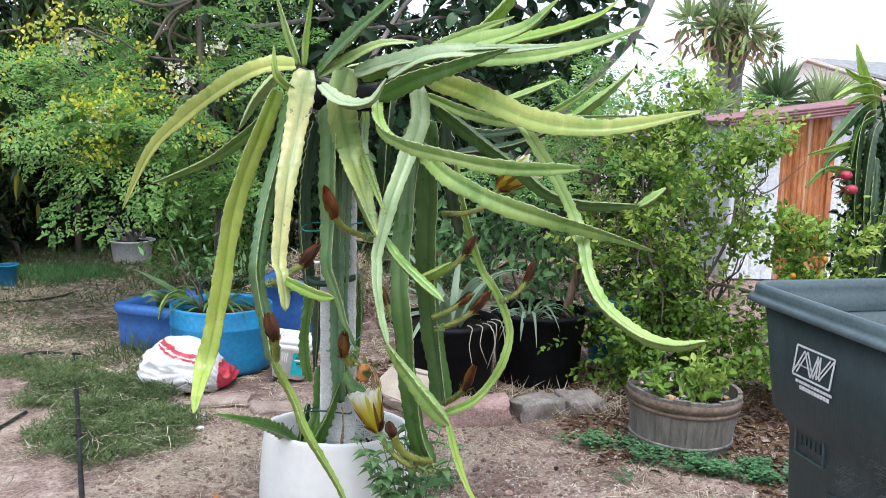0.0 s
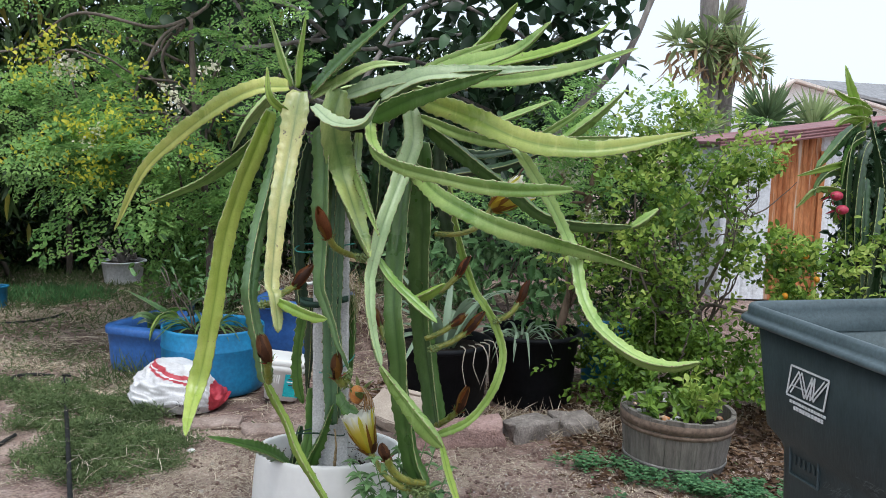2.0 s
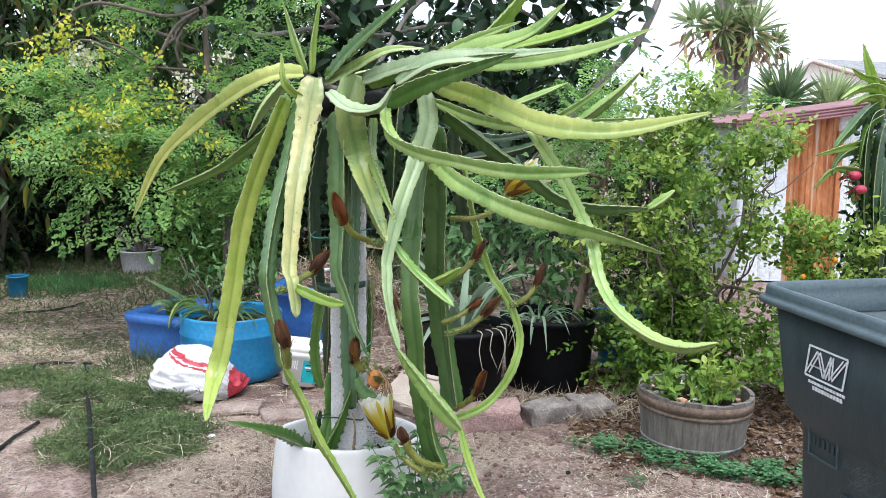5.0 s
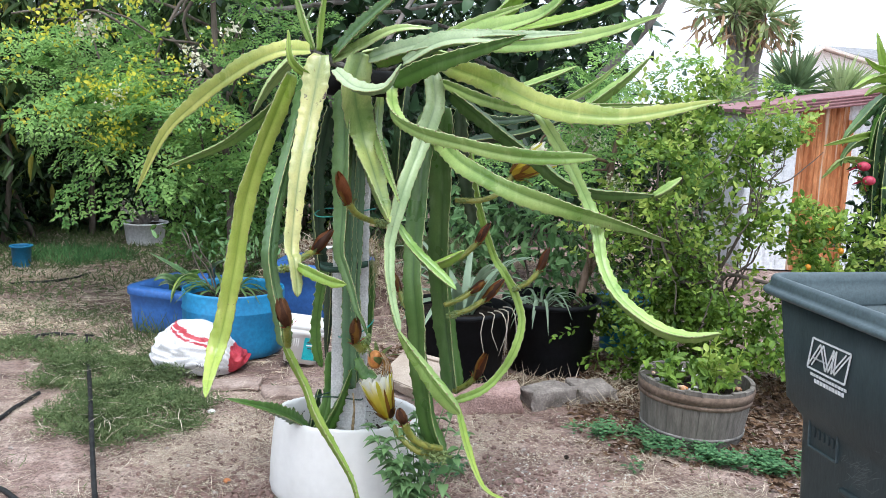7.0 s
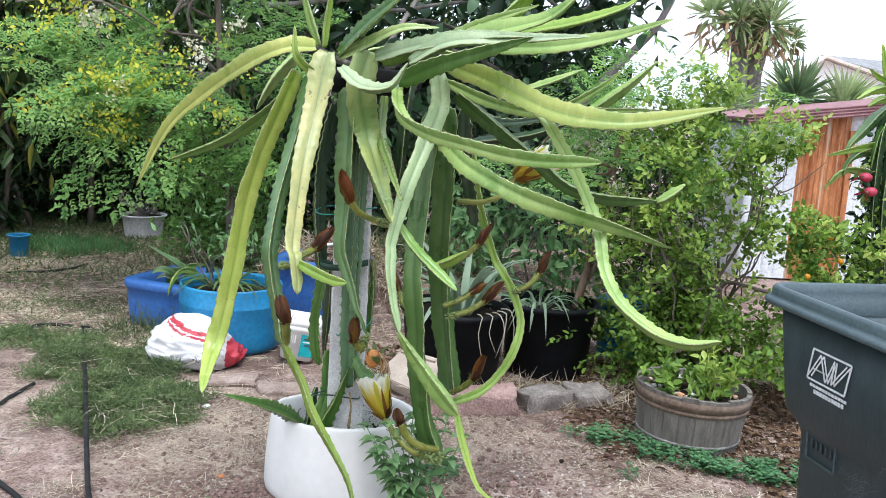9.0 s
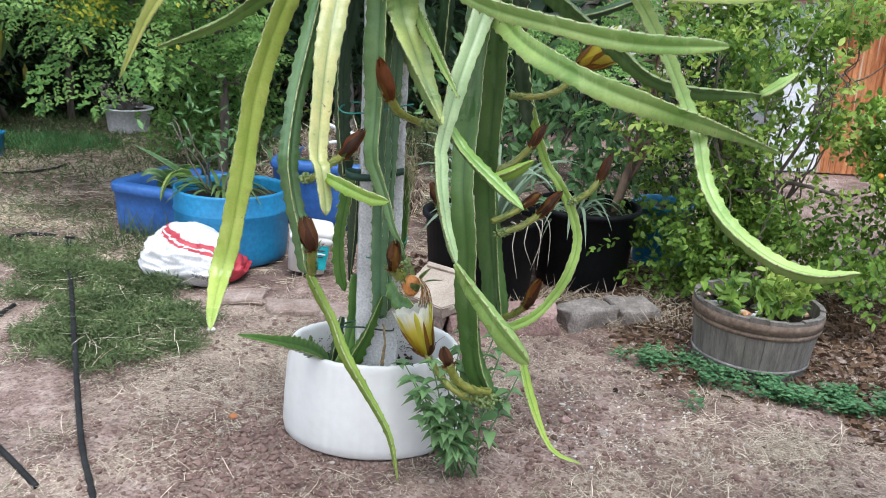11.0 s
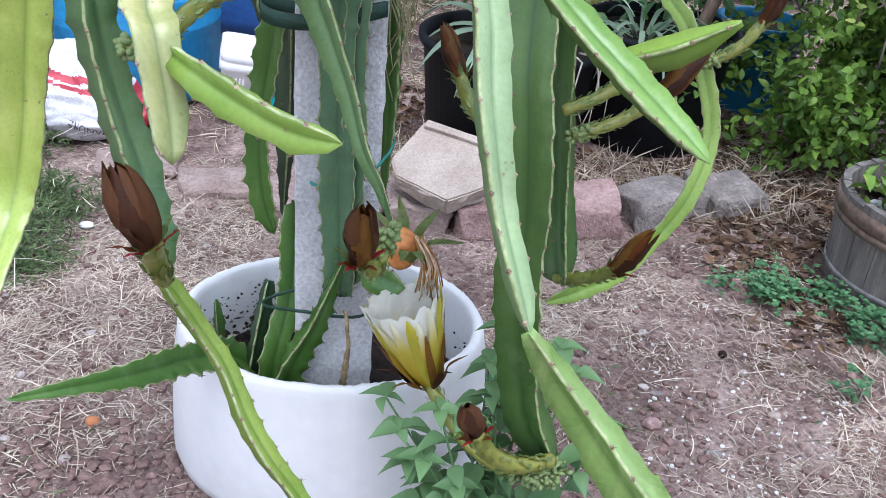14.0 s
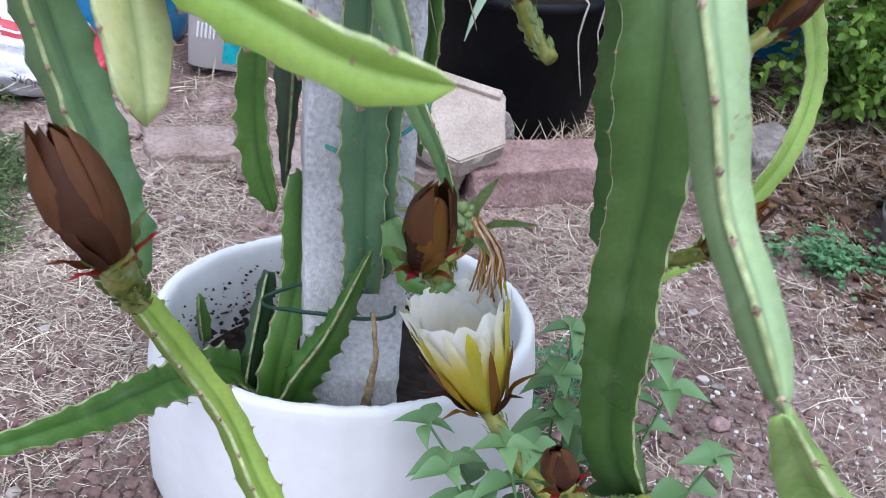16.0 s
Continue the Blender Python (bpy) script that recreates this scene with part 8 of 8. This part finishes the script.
def straw_density(x, y):
    if not clear_of_things(x, y):
        return 0
    n = 0.50 + 1.5 * noise.noise(Vector((x * 1.5, y * 1.5, 7.0))) + 0.9 * noise.noise(Vector((x * 6, y * 6, 9.0)))
    bare = math.exp(-(((x + 0.72) / 0.30) ** 2 + ((y - 2.98) / 0.30) ** 2)) + 0.35 * math.exp(-(((x - 0.5) / 0.35) ** 2 + ((y - 3.5) / 0.2) ** 2)) + 0.5 * math.exp(-(((x - 0.15) / 0.25) ** 2 + ((y - 2.7) / 0.2) ** 2))
    n -= 0.45 * math.exp(-(((x - 1.1) / 0.55) ** 2 + ((y - 4.1) / 0.45) ** 2))
    n += 0.7 * math.exp(-(((x + 0.88) / 0.26) ** 2 + ((y - 3.55) / 0.28) ** 2))
    n += 0.6 * math.exp(-(((x + 1.25) / 0.35) ** 2 + ((y - 2.7) / 0.4) ** 2)) + 0.7 * math.exp(-(((x + 1.0) / 0.30) ** 2 + ((y - 4.0) / 0.5) ** 2))
    return max(0.10, min(1.0, n)) * (1 - 0.85 * min(1, bare))


def grass_density(x, y):
    if not clear_of_things(x, y):
        return 0
    d = 1.2 * blob(x, y, -1.52, 3.90, 0.42, 0.50) + 1.1 * blob(x, y, -1.80, 4.45, 0.50, 0.40) + 0.5 * blob(x, y, -2.4, 4.9, 0.6, 0.35) + 0.5 * blob(x, y, -2.6, 5.6, 0.7, 0.4)
    return min(1, d) ** 1.2 * max(0.2, min(1, 0.8 + 1.8 * noise.noise(Vector((x * 7, y * 7, 8.0)))))


def far_grass_density(x, y):
    return min(1, max(0, (0.25 if y > 6.7 else 0.02) + 0.55 * max(0.0, y - 7.0) + 1.2 * blob(x, y, -3.9, 7.7, 0.9, 0.8) + 1.2 * noise.noise(Vector((x * 0.8, y * 0.8, 3.0))))) if clear_of_things(x, y) else 0


def clover_density(x, y):
    if not clear_of_things(x, y):
        return 0
    q = 0.45 * blob(x, y, 0.66, 3.92, 0.12, 0.06) + 0.40 * blob(x, y, 0.85, 3.90, 0.15, 0.13) + 0.6 * blob(x, y, 1.0, 3.78, 0.17, 0.12) + 0.8 * blob(x, y, 1.16, 3.70, 0.18, 0.13) + 0.8 * blob(x, y, 1.33, 3.63, 0.17, 0.12) + 0.7 * blob(x, y, 1.49, 3.60, 0.15, 0.14)
    q += 0.35 * blob(x, y, 0.80, 3.53, 0.07, 0.05) + 0.15 * blob(x, y, 0.75, 3.95, 0.12, 0.2) + 0.25 * blob(x, y, 0.0, 3.45, 0.10, 0.12)
    return min(1, q) * max(0.06, min(1, 0.6 + 2.4 * noise.noise(Vector((x * 9, y * 9, 6.0)))))


def near_mix(x, y):
    """Straw thins out with distance from the planter, where single stalks no longer show."""
    return straw_density(x, y) * (1.0 if math.hypot(x + 0.1, y - 3.1) < 1.3 else 0.55)


strands("straw", "scattered dry straw on bare dirt", 101, *scatter(101, 130000, -2.6, 2.0, 1.9, 5.0, near_mix), 0.050, 0.0013, straw_mat, 0.010)
strands("long_straw", "longer dry stalks lying on the dirt", 103, *scatter(103, 3600, -2.4, 1.8, 2.0, 5.0, straw_density), 0.13, 0.0022, straw_mat, 0.016)
strands("straw", "matted golden straw beside the clover", 106, *scatter(106, 5200, 0.55, 1.6, 3.0, 3.6, lambda x, y: min(1, 1.2 * blob(x, y, 1.05, 3.28, 0.26, 0.14)) if clear_of_things(x, y) else 0), 0.09, 0.0018, straw_mat, 0.035)
strands("straw", "flattened pale straw on the far dirt", 104, *scatter(104, 26000, -4.2, -1.2, 5.0, 8.3, straw_density), 0.085, 0.0042, straw_mat, 0.02)
blades("straw", "scattered dry straw on the far dirt", "straw", 102, *scatter(102, 90000, -4.6, 2.2, 4.6, 9.0, straw_density), 0.08, 0.005, straw_mat, 0.14)


def chaff():
    """Short broken bits of straw between the stalks."""
    x, y = scatter(121, 170000, -2.4, 1.8, 2.0, 4.9, near_mix)
    blades("chaff", "short broken bits of dry straw", "straw", 122, x, y, 0.013, 0.0017, straw_mat, 0.15)


chaff()


def weed_mat_patch():
    """Fine-leaved weeds: leaflets carried on stems up to a hand high."""
    spots = [scatter(104, 130000, -2.25, -0.85, 3.1, 4.5, grass_density), scatter(124, 60000, -3.0, -1.3, 4.5, 5.0, grass_density), scatter(125, 26000, -3.5, -1.6, 5.0, 6.1, grass_density)]
    x, y = (np.concatenate([q[i] for q in spots]) for i in (0, 1))
    r = np.random.RandomState(123)
    k = len(x)
    hump = np.array([0.35 + 0.9 * max(0.0, noise.noise(Vector((u * 5, w * 5, 4.0))) + 0.25) for u, w in zip(x, y)])
    z = np.array([ground_height(u, w) for u, w in zip(x, y)]) + 0.10 * hump * r.uniform(0, 1, k) ** 0.8
    d = r.normal(size=(k, 3)) * (1, 1, 0.5) + (0, 0, 0.55)
    v, f = leaf_arrays(np.stack([x, y, z], 1), d, any_way(r, k, 1.0), 0.027 * r.uniform(0.5, 1.5, k), 0.0062 * r.uniform(0.6, 1.3, k), 0.1, 0.15)
    tagged(tri_object("weed_patch", v, f, grass_mat), "low spreading green weeds on dry dirt", "grass", kind="stuff")


weed_mat_patch()
strands("dry_stalk", "dry stalks caught in the low weeds", 127, *scatter(127, 1500, -2.3, -0.9, 3.1, 4.7, lambda x, y: 0.25 + 0.5 * grass_density(x, y) if clear_of_things(x, y) else 0), 0.12, 0.0022, straw_mat, 0.085)
blades("far_grass", "thin green grass under the hedge", "grass", 105, *scatter(105, 42000, -5.0, 0.2, 5.6, 9.6, far_grass_density), 0.075, 0.010, grass_mat, 1.0)
blades("lush_grass", "patch of lush green grass beside the blue bucket", "grass", 129, *scatter(129, 9000, -4.2, -2.7, 7.1, 8.5, lambda x, y: min(1, 1.3 * blob(x, y, -3.5, 7.72, 0.55, 0.45)) if clear_of_things(x, y) else 0), 0.10, 0.011, lush_mat, 1.1)
blades("tall_grass", "wispy tall grass in front of the blue tub", "grass", 128, *scatter(128, 260, -2.15, -1.65, 4.98, 5.25), 0.17, 0.0035, grass_mat, 1.6)
blades("sparse_grass", "sparse dry and green grass tufts", "grass", 106, *scatter(106, 12000, -1.9, 1.6, 2.2, 5.0, lambda x, y: 0.7 * max(0, noise.noise(Vector((x * 3.1, y * 3.1, 12.0)))) if clear_of_things(x, y) else 0), 0.035, 0.0035, grass_mat, 0.8)

blades("dry_grass", "dry grass tufts along the edging stones", "grass", 126, *scatter(126, 5200, -0.4, 1.0, 4.30, 4.75, lambda x, y: max(0.0, 0.35 + noise.noise(Vector((x * 9, y * 9, 2.0)))) if clear_of_things(x, y) else 0), 0.10, 0.0026, straw_mat, 0.7)


def clover():
    x, y = scatter(107, 56000, -0.2, 1.75, 2.9, 4.3, clover_density)
    r = np.random.RandomState(108)
    V, F, n = [], [], 0
    for k in range(3):
        a = r.uniform(0, 6.28, len(x)) + k * 2.09
        z = np.array([ground_height(p, q) for p, q in zip(x, y)]) + np.random.RandomState(109).uniform(0.01, 0.06, len(x))
        d = np.stack([np.cos(a), np.sin(a), np.full(len(x), 0.25)], 1)
        v, f = leaf_arrays(np.stack([x, y, z], 1), d, any_way(r, len(x), 3.0), r.uniform(0.011, 0.021, len(x)), r.uniform(0.009, 0.017, len(x)), 0.1, 0.1)
        V.append(v)
        F.append(f + n)
        n += len(v)
    tagged(tri_object("clover_patch", np.vstack(V), np.vstack(F), clover_mat), "low dark green clover in front of the barrel planter", "ground cover", kind="stuff")


clover()


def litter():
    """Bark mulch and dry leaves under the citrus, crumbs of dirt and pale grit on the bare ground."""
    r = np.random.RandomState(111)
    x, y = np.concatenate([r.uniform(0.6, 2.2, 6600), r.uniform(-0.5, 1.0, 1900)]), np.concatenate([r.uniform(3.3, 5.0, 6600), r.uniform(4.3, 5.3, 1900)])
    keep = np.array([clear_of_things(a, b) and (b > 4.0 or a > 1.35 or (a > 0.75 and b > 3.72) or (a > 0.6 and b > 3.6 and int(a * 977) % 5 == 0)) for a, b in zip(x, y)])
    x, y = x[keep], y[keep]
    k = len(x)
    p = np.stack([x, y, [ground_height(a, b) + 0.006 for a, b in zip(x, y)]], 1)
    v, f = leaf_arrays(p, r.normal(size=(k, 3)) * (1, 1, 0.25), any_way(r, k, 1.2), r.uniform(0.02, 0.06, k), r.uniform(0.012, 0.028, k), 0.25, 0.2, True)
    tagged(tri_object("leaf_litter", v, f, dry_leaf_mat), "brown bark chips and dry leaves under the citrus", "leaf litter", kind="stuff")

    def crumbs(name, label, seed, count, area, size, mat, bias=None):
        q = np.random.RandomState(seed)
        x, y = scatter(seed, count, *area, bias)
        k = len(x)
        ball = bmesh.new()
        bmesh.ops.create_icosphere(ball, subdivisions=1, radius=1.0)
        ico = np.array([v.co[:] for v in ball.verts])
        tri = np.array([[v.index for v in f.verts] for f in ball.faces])
        ball.free()
        e = len(ico)
        s = size * q.uniform(0.30, 1.0, k) ** 2.6
        a = q.uniform(0, 6.28, k)
        jig = ico[None] * q.uniform(0.72, 1.2, (k, e, 1))
        rx = jig[..., 0] * np.cos(a)[:, None] - jig[..., 1] * np.sin(a)[:, None]
        ry = jig[..., 0] * np.sin(a)[:, None] + jig[..., 1] * np.cos(a)[:, None]
        z = np.array([ground_height(u, w) for u, w in zip(x, y)])
        v = np.stack([x[:, None] + rx * s[:, None], y[:, None] + ry * s[:, None], z[:, None] + jig[..., 2] * s[:, None] * 0.75 + s[:, None] * 0.3], 2).reshape(-1, 3)
        f = (tri[None] + (np.arange(k) * e)[:, None, None]).reshape(-1, 3)
        tagged(tri_object(name, v, f, mat), label, "pebbles", kind="stuff")
    near_pot = lambda x, y: 1.8 * math.exp(-(((x + 0.72) / 0.26) ** 2 + ((y - 2.98) / 0.28) ** 2)) + 0.35 * math.exp(-(((x - 0.2) / 0.4) ** 2 + ((y - 3.2) / 0.3) ** 2)) + 0.10 if clear_of_things(x, y) else 0
    crumbs("dirt_clod", "crumbled reddish dirt clods beside the planter", 113, 30000, (-1.4, 1.3, 2.2, 4.2), 0.015, mottled("clod_dirt", (0.10, 0.058, 0.048), (0.27, 0.175, 0.148), 25, 120, 0.95), near_pot)
    crumbs("grit", "pale perlite grit scattered on dirt", 114, 5200, (-0.3, 1.5, 2.5, 4.1), 0.006, mottled("pale_grit", (0.5, 0.48, 0.45), (0.75, 0.73, 0.70), 25, 120, 0.9), lambda x, y: math.exp(-(((x - 0.55) / 0.4) ** 2 + ((y - 3.35) / 0.3) ** 2)) if clear_of_things(x, y) else 0)
    crumbs("gravel", "small grey and brown stones on dirt", 115, 700, (-2.0, 1.6, 2.2, 4.6), 0.014, mottled("dull_stone", (0.24, 0.19, 0.16), (0.48, 0.42, 0.38), 12, 120, 0.9), lambda x, y: 0.5 if clear_of_things(x, y) else 0)


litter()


def pebble(name, at, size, mat, label, category):
    bm = bmesh.new()
    bmesh.ops.create_icosphere(bm, subdivisions=2, radius=1.0)
    roughen(bm, 0.18, 1.5, at[0] * 10)
    bmesh.ops.transform(bm, matrix=Matrix.Translation((at[0], at[1], ground_height(*at) + size[2] * 0.6)) @ Matrix.Diagonal((*size, 1)), verts=bm.verts)
    tagged(part(name, bm, mat, None), label, category)


pebble("brick_chip", (-0.868, 3.231), (0.016, 0.012, 0.012), rust_mat, "small orange brick chip on dirt", "stone")
pebble("seed_pod", (0.522, 3.633), (0.011, 0.011, 0.010), soil_mat, "small round dark seed pod on dirt", "seed pod")
pebble("pebble", (0.592, 3.419), (0.022, 0.011, 0.008), paver_mat, "tan oval pebble on dirt", "stone")
pebble("stone_chip", (0.415, 3.279), (0.020, 0.014, 0.004), brick_grey, "pale flat stone chip on dirt", "stone")
pebble("stone_chip", (0.30, 3.36), (0.022, 0.017, 0.012), brick_pink, "pinkish stone chip on dirt", "stone")
pebble("stone_chip", (0.33, 3.47), (0.018, 0.009, 0.004), brick_grey, "grey shard on dirt", "stone")
pebble("plastic_scrap", (-1.16, 4.0), (0.022, 0.016, 0.010), white_plastic, "scrap of white plastic on weeds", "litter")
